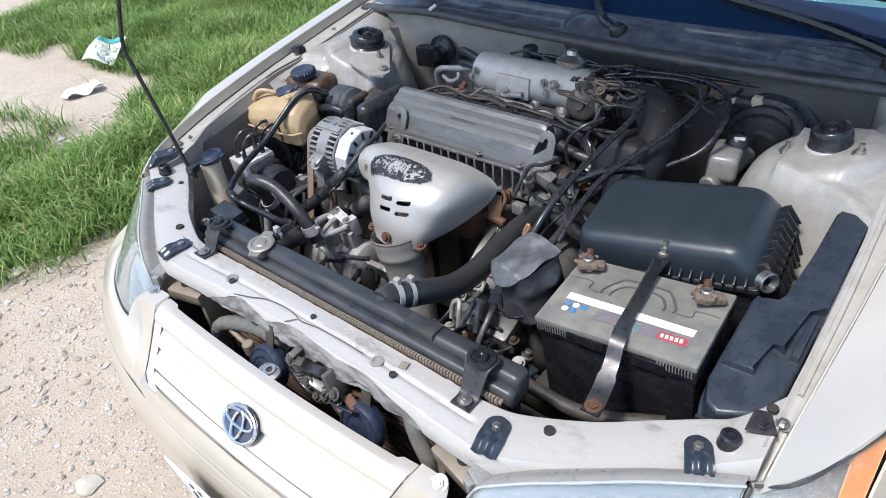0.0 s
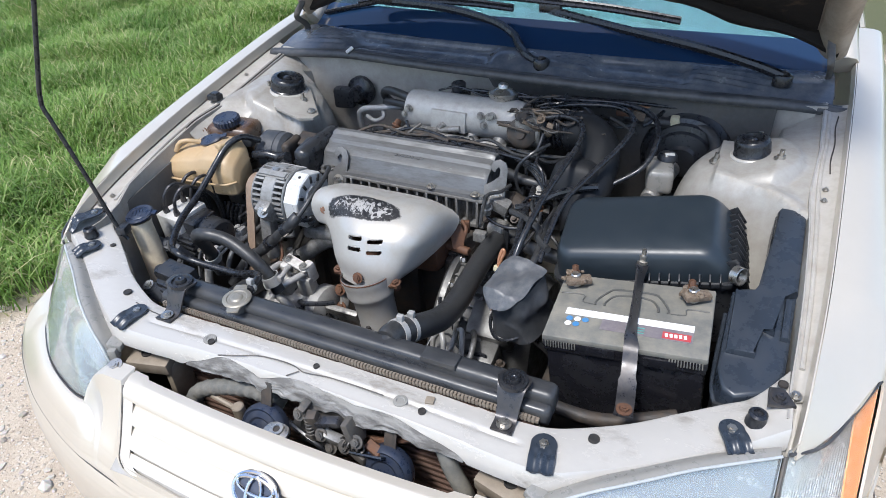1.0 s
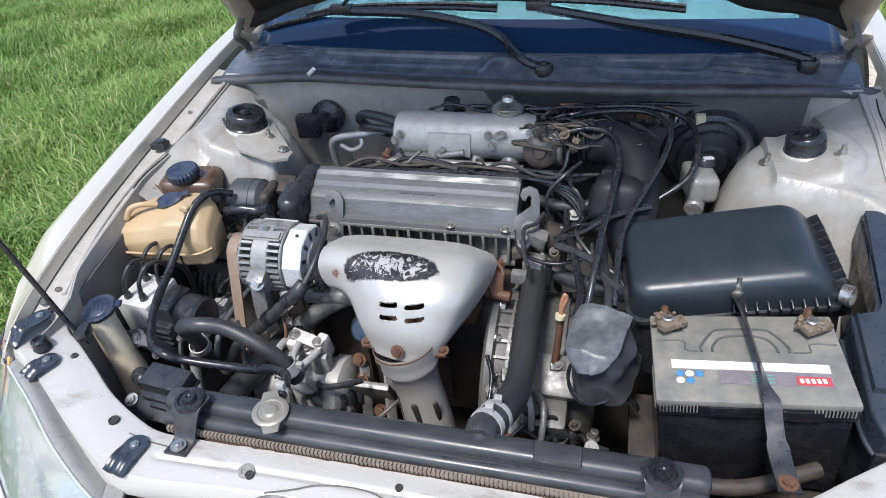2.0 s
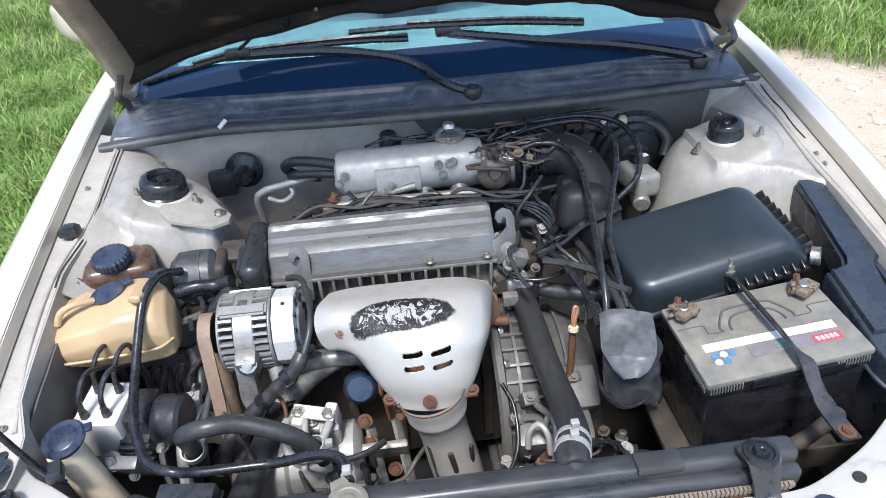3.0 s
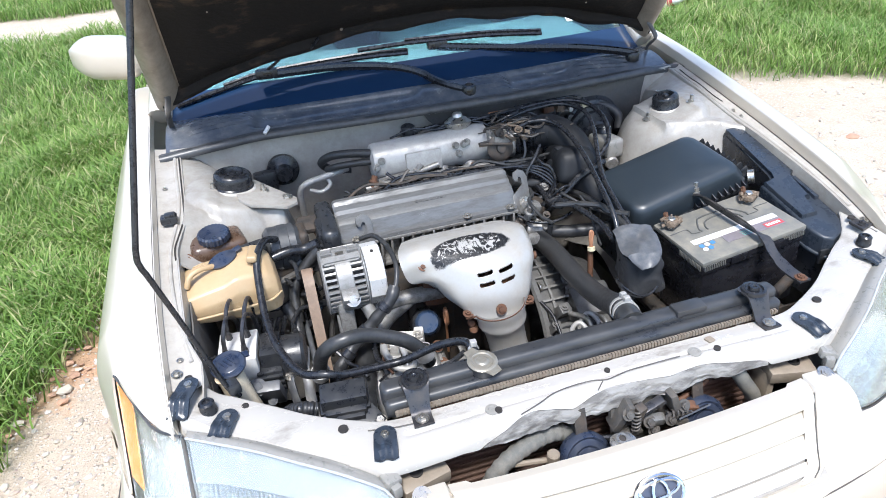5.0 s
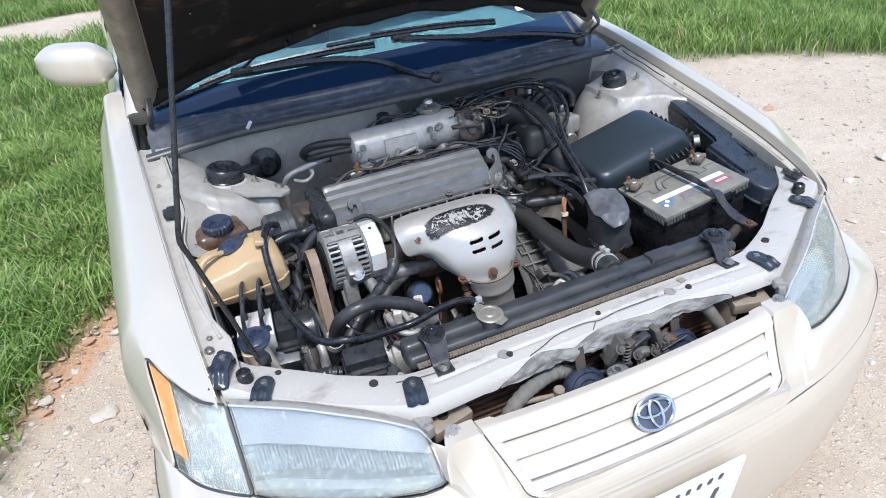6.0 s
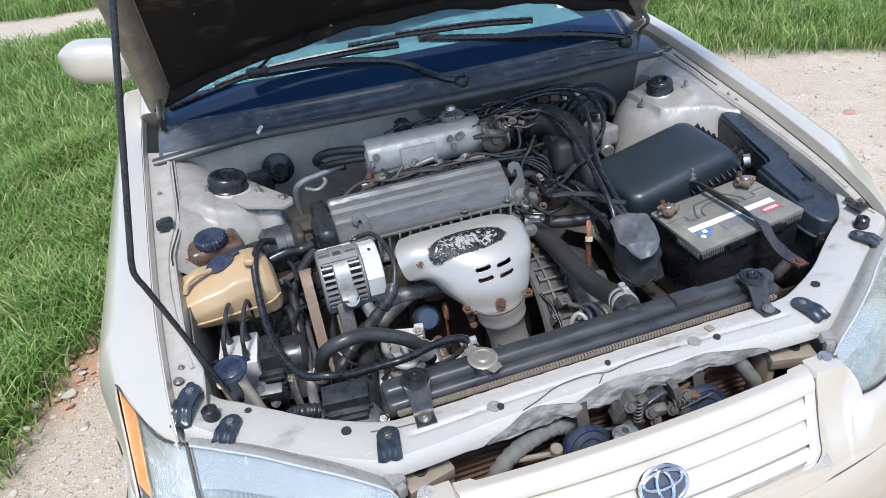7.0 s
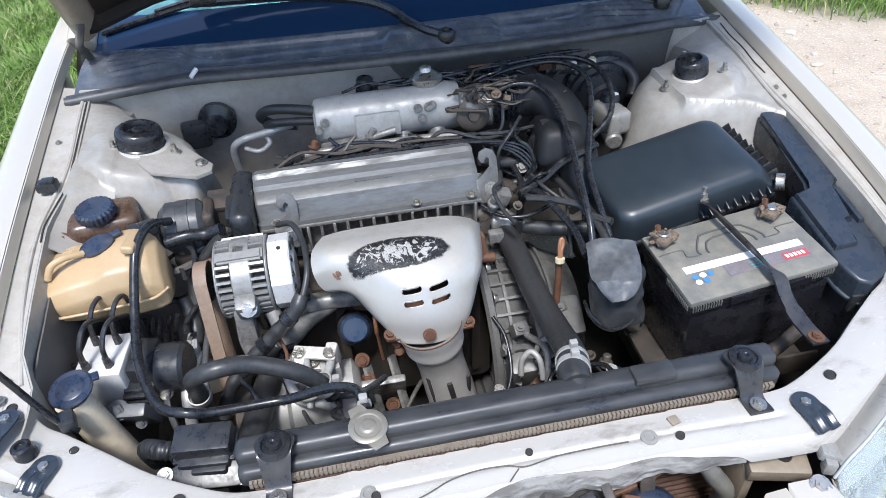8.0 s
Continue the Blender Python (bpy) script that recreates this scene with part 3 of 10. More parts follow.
def build_ground():
    xs, ys = axis_lines(-8, 7, 0.09), axis_lines(-4, 12, 0.09)
    verts = [(x, y, ground_height(x, y)) for x in xs for y in ys]
    n = len(ys)
    faces = [(i * n + j, (i + 1) * n + j, (i + 1) * n + j + 1, i * n + j + 1) for i in range(len(xs) - 1) for j in range(n - 1)]
    me = bpy.data.meshes.new("ground")
    me.from_pydata(verts, [], faces)
    turf = me.attributes.new("turf", 'FLOAT', 'POINT')
    turf.data.foreach_set("value", [grassy(x, y) if abs(x) < 12 and -6 < y < 16 else 1.0 for x, y, _ in verts])
    me.materials.append(dirt_material())
    me.shade_smooth()
    tagged(new("ground", me), "pale sandy gravel with trodden bare patches", "ground", kind="structure")


def grass_material():
    m = bpy.data.materials.new("grass_blades")
    m.use_nodes = True
    N, L = m.node_tree.nodes, m.node_tree.links
    b = N["Principled BSDF"]
    g = N.new("ShaderNodeNewGeometry")
    r = N.new("ShaderNodeValToRGB")
    e = r.color_ramp.elements
    e[0].position, e[0].color = 0.0, (0.12, 0.205, 0.045, 1)
    e[1].position, e[1].color = 0.58, (0.21, 0.345, 0.08, 1)
    x = e.new(0.84)
    x.color = (0.35, 0.43, 0.17, 1)
    x = e.new(1.0)
    x.color = (0.52, 0.47, 0.29, 1)
    L.new(g.outputs["Random Per Island"], r.inputs[0])
    tc = N.new("ShaderNodeTexCoord")
    no = N.new("ShaderNodeTexNoise")
    no.inputs["Scale"].default_value = 1.6
    L.new(tc.outputs["Object"], no.inputs["Vector"])
    mx = N.new("ShaderNodeMix")
    mx.data_type = 'RGBA'
    mx.blend_type = 'MULTIPLY'
    mx.inputs[0].default_value = 0.7
    rp = N.new("ShaderNodeValToRGB")
    rp.color_ramp.elements[0].position, rp.color_ramp.elements[1].position = 0.3, 0.7
    rp.color_ramp.elements[0].color, rp.color_ramp.elements[1].color = (0.62, 0.75, 0.55, 1), (1.15, 1.08, 1.0, 1)
    L.new(no.outputs["Fac"], rp.inputs[0])
    L.new(r.outputs[0], mx.inputs[6])
    L.new(rp.outputs[0], mx.inputs[7])
    L.new(mx.outputs[2], b.inputs["Base Color"])
    b.inputs["Roughness"].default_value = 0.55
    b.inputs["Specular IOR Level"].default_value = 0.25
    tr = N.new("ShaderNodeBsdfTranslucent")
    L.new(mx.outputs[2], tr.inputs["Color"])
    ms = N.new("ShaderNodeMixShader")
    ms.inputs[0].default_value = 0.35
    L.new(b.outputs[0], ms.inputs[1])
    L.new(tr.outputs[0], ms.inputs[2])
    L.new(ms.outputs[0], N["Material Output"].inputs["Surface"])
    return m


def build_grass(name, label, x0, x1, y0, y1, count, keep, tall, seed):
    """Thousands of bent blades in one mesh, thinning out towards bare ground."""
    rng = np.random.default_rng(seed)
    verts, faces = [], []
    done = 0
    while done < count:
        x, y = rng.uniform(x0, x1), rng.uniform(y0, y1)
        done += 1
        if not keep(x, y) or rng.random() > grassy(x, y) ** 1.3:
            continue
        clump = 0.6 + 0.8 * max(0.0, noise.noise(V((x * 2.3, y * 2.3, 1.0))) + 0.4)
        h = tall * clump * rng.uniform(0.45, 1.15)
        a, lean = rng.uniform(0, 6.283), rng.uniform(0.3, 1.25) * h
        w = rng.uniform(0.0016, 0.0038) * (1 + 0.08 * max(0.0, y - 3))
        dx, dy = math.cos(a), math.sin(a)
        tw = a + rng.uniform(0.9, 2.2)
        px, py = math.cos(tw) * w, math.sin(tw) * w
        bx, by = -dy * h * rng.uniform(-0.3, 0.3), dx * h * rng.uniform(-0.3, 0.3)
        z = ground_height(x, y) - 0.004
        k = len(verts)
        xa, ya, xb, yb = x + dx * lean * 0.22, y + dy * lean * 0.22, x + dx * lean * 0.62 + bx * 0.4, y + dy * lean * 0.62 + by * 0.4
        verts += [(x - px, y - py, z), (x + px, y + py, z), (xa + px, ya + py, z + h * 0.5), (xa - px, ya - py, z + h * 0.5),
                  (xb + px * 0.8, yb + py * 0.8, z + h * 0.82), (xb - px * 0.8, yb - py * 0.8, z + h * 0.82), (x + dx * lean + bx, y + dy * lean + by, z + h * rng.uniform(0.7, 0.95))]
        faces += [(k, k + 1, k + 2, k + 3), (k + 3, k + 2, k + 4, k + 5), (k + 5, k + 4, k + 6)]
    me = bpy.data.meshes.new(name)
    me.from_pydata(verts, [], faces)
    me.materials.append(GRASS)
    me.shade_smooth()
    tagged(new(name, me), label, "grass", kind="stuff")


def build_pebbles():
    rng = np.random.default_rng(5)
    base = bmesh.new()
    bmesh.ops.create_icosphere(base, subdivisions=1, radius=1)
    bv = np.array([v.co[:] for v in base.verts])
    bf = [[v.index for v in f.verts] for f in base.faces]
    base.free()
    verts, faces = [], []
    for _ in range(16000):
        if rng.random() < 0.6:
            x, y = rng.uniform(-3.2, -0.6), rng.uniform(-1.2, 2.2)
        else:
            x, y = rng.uniform(0.8, 4.6), rng.uniform(-0.5, 4.2)
        if grassy(x, y) > 0.7:
            continue
        r = 0.0028 + 0.009 * rng.random() ** 3.5 + (0.02 * rng.random() if rng.random() < 0.02 else 0)
        q = bv * (1 + 0.35 * rng.standard_normal((len(bv), 1)) * 0.6) * np.array([r * rng.uniform(0.8, 1.6), r * rng.uniform(0.8, 1.4), r * rng.uniform(0.45, 0.8)])
        a = rng.uniform(0, 6.283)
        c, s = math.cos(a), math.sin(a)
        q = np.c_[q[:, 0] * c - q[:, 1] * s + x, q[:, 0] * s + q[:, 1] * c + y, q[:, 2] + ground_height(x, y) + r * 0.15]
        k = len(verts)
        verts += q.tolist()
        faces += [[i + k for i in f] for f in bf]
    me = bpy.data.meshes.new("pebbles")
    me.from_pydata(verts, [], faces)
    me.materials.append(PEBBLE)
    tagged(new("pebbles", me), "loose pale pebbles scattered on sandy ground", "gravel", kind="stuff")


def island_material(name, stops, rough=0.9):
    m = bpy.data.materials.new(name)
    m.use_nodes = True
    N, L = m.node_tree.nodes, m.node_tree.links
    b = N["Principled BSDF"]
    g = N.new("ShaderNodeNewGeometry")
    r = N.new("ShaderNodeValToRGB")
    e = r.color_ramp.elements
    e[0].color, e[1].color = (*stops[0], 1), (*stops[-1], 1)
    for k, c in enumerate(stops[1:-1]):
        e.new((k + 1) / (len(stops) - 1)).color = (*c, 1)
    L.new(g.outputs["Random Per Island"], r.inputs[0])
    no = N.new("ShaderNodeTexNoise")
    no.inputs["Scale"].default_value = 120
    tc = N.new("ShaderNodeTexCoord")
    L.new(tc.outputs["Object"], no.inputs["Vector"])
    mx = N.new("ShaderNodeMix")
    mx.data_type, mx.blend_type = 'RGBA', 'MULTIPLY'
    mx.inputs[0].default_value = 0.35
    L.new(r.outputs[0], mx.inputs[6])
    L.new(no.outputs["Color"], mx.inputs[7])
    L.new(mx.outputs[2], b.inputs["Base Color"])
    b.inputs["Roughness"].default_value = rough
    return m


GRASS = grass_material()
PEBBLE = island_material("pebble_mix", [(0.3, 0.26, 0.21), (0.5, 0.45, 0.38), (0.62, 0.57, 0.5), (0.42, 0.33, 0.25)])
build_ground()
build_grass("grass", "long bent green grass with dry straw blades beside the car", -7.2, -0.9, -0.1, 4.6, 190000, lambda x, y: True, 0.15, 1)
build_grass("grass", "long green grass further along the verge", -6.5, -0.9, 4.6, 11.5, 60000, lambda x, y: True, 0.17, 2)
build_grass("grass", "tall green grass verge beyond the gravel", 1.6, 7.5, 1.2, 7.5, 90000, lambda x, y: x + y > 4.9, 0.18, 3)
build_pebbles()


def rubble():
    rng = random.Random(4)
    # broken brick and lumps of stone at the edge of the turf
    for k in range(64):
        t = rng.random()
        x, y = -1.52 + 0.42 * t + rng.uniform(-0.14, 0.12), 1.35 + 0.75 * t + rng.uniform(-0.1, 0.1)
        r = rng.uniform(0.005, 0.010) + 0.014 * rng.random() ** 3
        bm = BM()
        bmesh.ops.create_icosphere(bm, subdivisions=1, radius=1)
        for v in bm.verts:
            v.co *= 1 + 0.6 * noise.noise(v.co * 1.7 + V((k * 7.1, 0, 0)))
            v.co = V((v.co.x * r * 1.3 + x, v.co.y * r + y, max(v.co.z, -0.5) * r * 0.5 + 0.01 + ground_height(x, y)))
        clay = rng.random() < 0.6
        single("brick_fragment" if clay else "stone", bm, M["brick"] if clay else M["stone"],
               "crumbled orange brick fragment at the grass edge" if clay else "pale angular stone at the grass edge", "brick" if clay else "stone", "rubble beside the car", smooth=25)
    for x, y, r, lab in ((-1.96, 0.17, 0.035, "grey stone lying on the edge of the grass"), (-0.77, -0.13, 0.035, "flat grey stone on the sand"), (-1.4, -0.4, 0.07, "flat pale stone half buried in sand"),
                         (2.62, 2.12, 0.032, "pinkish stone on the gravel"), (2.3, 2.6, 0.03, "small pale stone on the gravel"), (-1.15, 1.35, 0.04, "flat white stone by the wheel")):
        bm = BM()
        bmesh.ops.create_icosphere(bm, subdivisions=2, radius=1)
        for v in bm.verts:
            v.co *= 1 + 0.4 * noise.noise(v.co * 1.2 + V((x * 9, y * 5, 0)))
            v.co = V((v.co.x * r * 1.2 + x, v.co.y * r + y, max(v.co.z, -0.4) * r * 0.32 + 0.004 + ground_height(x, y)))
        single("stone", bm, M["brick"] if "pink" in lab else M["stone"], lab, "stone", smooth=25)


rubble()


def litter():
    bm = BM()
    m = pose(-3.89, 1.62, 0.10, 14, 10, 35)
    sheet(bm, lambda u, v: m @ V(((u - 0.5) * 0.20, (v - 0.5) * 0.27, 0.02 * math.sin(u * 5 + v * 3))), 8, 10, 0.004)
    wrap = thing("food_wrapper", (-3.89, 1.62, 0.0), "crumpled white and teal wrapper lying in grass", "wrapper")
    part("sheet", bm, M["white"], wrap)
    bm = BM()
    sheet(bm, lambda u, v: m @ V(((u - 0.5) * 0.168, 0.085 + v * 0.04, 0.006 + 0.02 * math.sin(u * 5 + (v * 0.16 + 0.83) * 3))), 8, 4, 0.003)
    part("printed_band", bm, material("teal_print", (0.05, 0.4, 0.42), 0.5), wrap, "teal printed band")
    rng = random.Random(8)
    scrap = thing("plastic_scrap", (-3.55, 1.25, 0.0), "torn white plastic scrap on the bare patch", "litter")
    bm = BM()
    m2 = pose(-3.55, 1.25, 0.03, 6, -5, 70)
    sheet(bm, lambda u, v: m2 @ V(((u - 0.5) * 0.26 * (1 - 0.5 * abs(v - 0.5)), (v - 0.5) * 0.12, 0.02 * math.sin(u * 8) * math.cos(v * 5))), 14, 8, 0.003)
    part("sheet", bm, M["white"], scrap)
    bottle = thing("plastic_bottle", (3.27, 4.98, 0), "clear plastic bottle with a red label lying in grass", "bottle")
    b2 = BM()
    bmx = Matrix.Translation((3.27, 4.98, 0.12)) @ Euler((radians(70), 0, radians(20))).to_matrix().to_4x4()
    lathe(b2, [(0, 0), (0.03, 0.0), (0.033, 0.01), (0.033, 0.14), (0.03, 0.155), (0.014, 0.2), (0.013, 0.22), (0, 0.22)], bmx, 16)
    part("body", b2, M["white"], bottle)
    b3 = BM()
    lathe(b3, [(0.034, 0.05), (0.0345, 0.05), (0.0345, 0.11), (0.034, 0.11)], bmx, 16)
    part("label", b3, M["red"], bottle, "red paper label")


litter()


# ---- car body ----
car = thing("car", (0, 1.6, 0), "champagne metallic four-door saloon with its bonnet propped open, on gravel", "car")
ZT = [(0.313, 0.757), (0.35, 0.787), (0.40, 0.81), (0.5, 0.838), (0.6, 0.858), (0.75, 0.884), (0.9, 0.906), (1.05, 0.926), (1.25, 0.95), (1.5, 0.972), (1.6, 0.978)]
XT = [(0.313, 0.717), (0.4, 0.724), (0.6, 0.738), (0.9, 0.752), (1.25, 0.768), (1.6, 0.778)]


def fender(s):
    e0 = [(0.717, 0.318, 0.760), (0.768, 0.385, 0.766), (0.822, 0.489, 0.781), (0.824, 0.412, 0.70), (0.828, 0.358, 0.622), (0.868, 0.50, 0.60), (0.88, 0.58, 0.45)]

    def section(y):
        zt, xt = smooth_table(ZT, y), smooth_table(XT, y)
        a = abs(y - 0.93)
        zb = 0.31 + math.sqrt(max(0.37 ** 2 - a * a, 0)) if a < 0.37 else 0.24
        z4 = max(zt - 0.25, zb + 0.04)
        return [V((xt, y, zt)), V((xt + 0.05, y, zt - 0.006)), V((0.842, y, zt - 0.05)), V((0.878, y, max(zt - 0.13, z4 + 0.03))), V((0.89, y, z4)), V((0.889, y, (z4 + zb) / 2)), V((0.884, y, zb))]

    def f(u, v):
        w = min(u / 0.22, 1.0)
        w = w * w * (3 - 2 * w)
        y0 = 0.313 + u * (1.58 - 0.313)
        sec = section(max(y0, 0.58) if u > 0 else 0.58)
        top = section(y0)
        k = v * 6
        i = min(int(k), 5)
        t = k - i

        def pt(j):
            j = min(max(j, 0), 6)
            q = V(e0[j]) * (1 - w) + sec[j] * w
            if j == 0:
                q = top[0]
            elif j == 1:
                q = q * (1 - w) + top[1] * w if y0 > 0.58 else q
            return q
        a, b, c, d = pt(i - 1), pt(i), pt(i + 1), pt(i + 2)
        p = 0.5 * ((2 * b) + (c - a) * t + (2 * a - 5 * b + 4 * c - d) * t * t + (3 * b - a - 3 * c + d) * t ** 3)
        return V((s * p.x, p.y, p.z))
    bm = BM()
    sheet(bm, f, 60, 30, 0.004)
    # turned-down edge along the bonnet gap
    sheet(bm, lambda u, v: V((s * (smooth_table(XT, 0.33 + u * 1.2) - 0.001 - 0.004 * v), 0.33 + u * 1.2, smooth_table(ZT, 0.33 + u * 1.2) - 0.001 - 0.022 * v)), 40, 2, 0.002)
    part("fender", bm, M["paint"], car, "smooth champagne front wing")


for s in (-1, 1):
    fender(s)


def apron(s):
    """Inner wing: flange strip with nuts, gutter, wall and strut tower."""
    def xin(y):
        if s < 0:                                  # narrower beside the washer tank
            w = (0.066 if y > 0.5 else 0.066 - (0.5 - y) * 0.1) - 0.025 * float(np.interp(y, [0.44, 0.5, 0.76, 0.86], [0, 1, 1, 0]))
        else:
            w = float(np.interp(y, [0.4, 0.5, 0.6, 0.75, 0.85, 1.0, 1.2], [0.023, 0.027, 0.032, 0.040, 0.049, 0.044, 0.05]))
        return smooth_table(XT, y) - w
    bm = BM()
    sheet(bm, lambda u, v: V((s * (xin(0.40 + u * 0.8) + v * (smooth_table(XT, 0.40 + u * 0.8) - 0.006 - xin(0.40 + u * 0.8))), 0.40 + u * 0.8,
                              smooth_table(ZT, 0.40 + u * 0.8) - 0.026 - 0.005 * math.sin(math.pi * v))), 40, 6, 0.003)
    # raised bead along the strip
    tube(bm, [(s * (xin(y) + (0.012 if s < 0 else 0.009)), y, smooth_table(ZT, y) - 0.028) for y in (0.45, 0.6, 0.75, 0.9, 1.05, 1.15)], 0.004, 8)
    part("wing_flange", bm, M["flange"], car)
    bm = BM()

    def wall(u, v):
        y = 0.36 + u * 0.84
        z = smooth_table(ZT, max(y, 0.4)) - 0.027
        zz = z - v * (z - 0.3)
        bulge = 0.012 * math.sin(u * 14) * math.sin(v * 9)
        return V((s * (xin(max(y, 0.4)) - 0.012 * v ** 0.7 - 0.03 * v * math.sin(u * math.pi) + bulge * 0.4), y, zz))
    sheet(bm, wall, 30, 16, 0.003)
    part("inner_wing", bm, M["bay"], car)
    # strut tower
    bm = BM()
    cx, cy = s * 0.585, 0.972

    def dome(d):
        return smooth_table([(0, 0.872), (0.086, 0.872), (0.1, 0.866), (0.115, 0.846), (0.13, 0.80), (0.148, 0.70), (0.17, 0.52), (0.3, 0.40)], min(d, 0.3))

    def tower(u, v):
        y = 0.72 + u * 0.47
        x1 = xin(y) + 0.001
        x = 0.40 + v * (x1 - 0.40)
        zf = smooth_table(ZT, y) - 0.034
        far = abs(y - cy)
        z = dome(math.hypot(x - 0.585, y - cy)) + 0.33 * max(-0.12, min(0.05, x - 0.585))
        if s < 0:                                  # broad pressed top that breaks off along a front crease
            brow = float(np.interp(x, [0.44, 0.49, 0.56, 0.64, 0.69, 0.72], [0.905, 0.885, 0.896, 0.874, 0.838, 0.80]))
            top = 0.862 + 0.18 * (x - 0.585) - 2.6 * max(0.0, brow - y) - 6.0 * max(0.0, 0.475 - x) - 7.0 * max(0.0, y - float(np.interp(x, [0.44, 0.475, 0.52, 0.565, 0.63, 0.68], [0.93, 0.965, 1.03, 1.085, 1.125, 1.2]))) - 0.006 * math.exp(-((y - brow) / 0.012) ** 2)
            z = max(z if math.hypot(x - 0.585, y - cy) < 0.105 else z - 0.01, top)
        wing = zf - 0.02 * ((x1 - x) / 0.08) ** 1.5 - (0.5 * max(0, far - 0.09) ** 1.3 * ((x1 - x) / 0.06)) - max(0.0, (x1 - x) - 0.075) * 9
        if s > 0:
            wing -= 4.0 * max(0.0, 0.83 - y)
            brow = float(np.interp(x, [0.47, 0.519, 0.578, 0.64, 0.681, 0.705], [0.96, 0.892, 0.872, 0.842, 0.808, 0.79]))
            flat = 0.866 - 0.10 * max(0.0, x - 0.63) - 2.2 * max(0.0, brow - y) - 4.0 * max(0.0, 0.53 - x) - 4.0 * max(0.0, y - 1.05) + 0.003 * math.exp(-((y - brow - 0.012) / 0.014) ** 2)
            z = max(z, flat)
        top = max(z, wing) + 0.004 * max(0.0, 1 - abs(z - wing) / 0.06)
        return V((s * x, y, max(top, 0.34)))
    sheet(bm, tower, 90, 70, 0.003)
    part("strut_tower", bm, M["bay"], car, "dusty champagne strut tower")
    for nx, ny in ((0.622, 0.962), (0.512, 0.956), (0.60, 1.045)) if s < 0 else ((0.525, 0.966), (0.642, 0.945), (0.60, 1.045)):
        bm = BM()
        p = V((s * nx, ny, 0.873 + (0.33 if s > 0 else 0.2) * max(-0.09, min(nx - 0.585, 0.05))))
        bolt(bm, p, (0, 0, 1), 0.0085, 0.009)
        cyl(bm, p, p + V((0, 0, 0.02)), 0.0045, n=10)
        part("strut_nut", bm, M["zinc"], car)
    bm = BM()
    m = pose(cx + 0.006, cy + 0.012, 0.872, 0, -s * 9, 0) @ Matrix.Diagonal((1.15, 1.15, 1.45, 1) if s < 0 else (0.9, 0.9, 1.45, 1))
    lathe(bm, [(0.041, 0), (0.0415, 0.004), (0.039, 0.006), (0.0385, 0.019), (0.036, 0.024), (0.031, 0.0265), (0.024, 0.027), (0.021, 0.019), (0.012, 0.018), (0.010, 0.024), (0.006, 0.026), (0, 0.026)], m, 32)
    part("strut_cap", bm, M["rubber"], car, "black rubber strut mount cap")
    bm = BM()
    lathe(bm, [(0.0475, -0.002), (0.0475, 0.001), (0.044, 0.003), (0.040, 0.003)], m, 32)
    part("strut_plate", bm, M["bay_bright"], car, "pale steel strut top plate")
    bm = BM()
    if s < 0:
        tube(bm, [(s * (xin(y) + 0.002), y, smooth_table(ZT, y) - 0.0255) for y in np.linspace(0.72, 1.13, 12)], 0.0018, 6, 3)
    else:
        tube(bm, [(smooth_table(XT, y) - 0.023 + 0.0015 * math.sin(y * 50), y, smooth_table(ZT, y) - 0.0295) for y in np.linspace(0.93, 1.15, 12)], 0.0013, 6, 3)
    part("seam_sealant", bm, M["dark"], car, "dark cracked seam sealant")
    for y in (0.841, 0.875) if s > 0 else (0.46, 1.0):
        bm = BM()
        bolt(bm, (s * (smooth_table(XT, y) - 0.026), y, smooth_table(ZT, y) - 0.029), (0, 0, 1), 0.0038, 0.004)
        part("flange_nut", bm, M["zinc"], car)


for s in (-1, 1):
    apron(s)
# added dark sheet: stands for shade and dirt low on the right inner wing
bm = BM()
sheet(bm, lambda u, v: V((-0.700 + 0.03 * v + 0.012 * math.sin(u * 3.1) * v, 0.43 + 0.40 * u, 0.775 + 0.06 * u - 0.42 * v)) + V((0.004 * noise.noise(V((u * 6, v * 5, 3))) + 0.022 * (1 - u), 0, 0)), 24, 18, 0.003)
part("wing_shade_dirt_sheet", bm, M["underseal"], car, "added grey sheet standing for shade and dirt on the lower inner wing")
bm = BM()
tube(bm, [(-0.672, 0.455, 0.69), (-0.685, 0.55, 0.715), (-0.70, 0.645, 0.755)], 0.008, 8, 6, flat=0.6)
part("wing_strut", bm, M["frame_paint"], car, "tan painted strut beside the tank")

# mounting plate on the right tower, bolted towards the engine
bm = BM()
plate(bm, [(-0.57, 0.905), (-0.545, 0.876), (-0.466, 0.868), (-0.441, 0.893), (-0.440, 0.918), (-0.475, 0.956), (-0.53, 1.02), (-0.58, 1.04)], 0.007, Matrix(((1, 0, 0, 0), (0, 1, 0, 0), (-0.22, 0, 1, 0.742), (0, 0, 0, 1))), 0.002)
part("mount_plate", bm, M["bay"], car)
bm = BM()
bolt(bm, (-0.463, 0.918, 0.851), (0, 0, 1), 0.009, 0.006)
part("mount_bolt", bm, M["zinc"], car)

# clip on the right flange
bm = BM()
box(bm, (-0.716, 0.851, 0.884), (0.034, 0.026, 0.016), bev=0.004)
box(bm, (-0.712, 0.849, 0.893), (0.022, 0.018, 0.010), bev=0.003)
part("bonnet_bump_clip", bm, M["plastic"], car, "black rubber stop clipped to the flange")

# firewall
bm = BM()


def firewall(u, v):
    x = -0.70 + 1.40 * u
    z = 0.92 - v * 0.62
    y = 1.165 + 0.045 * v - 0.02 * math.cos(x * 4) * v + 0.012 * math.sin(x * 13) * math.sin(v * 6)
    return V((x, y, z))


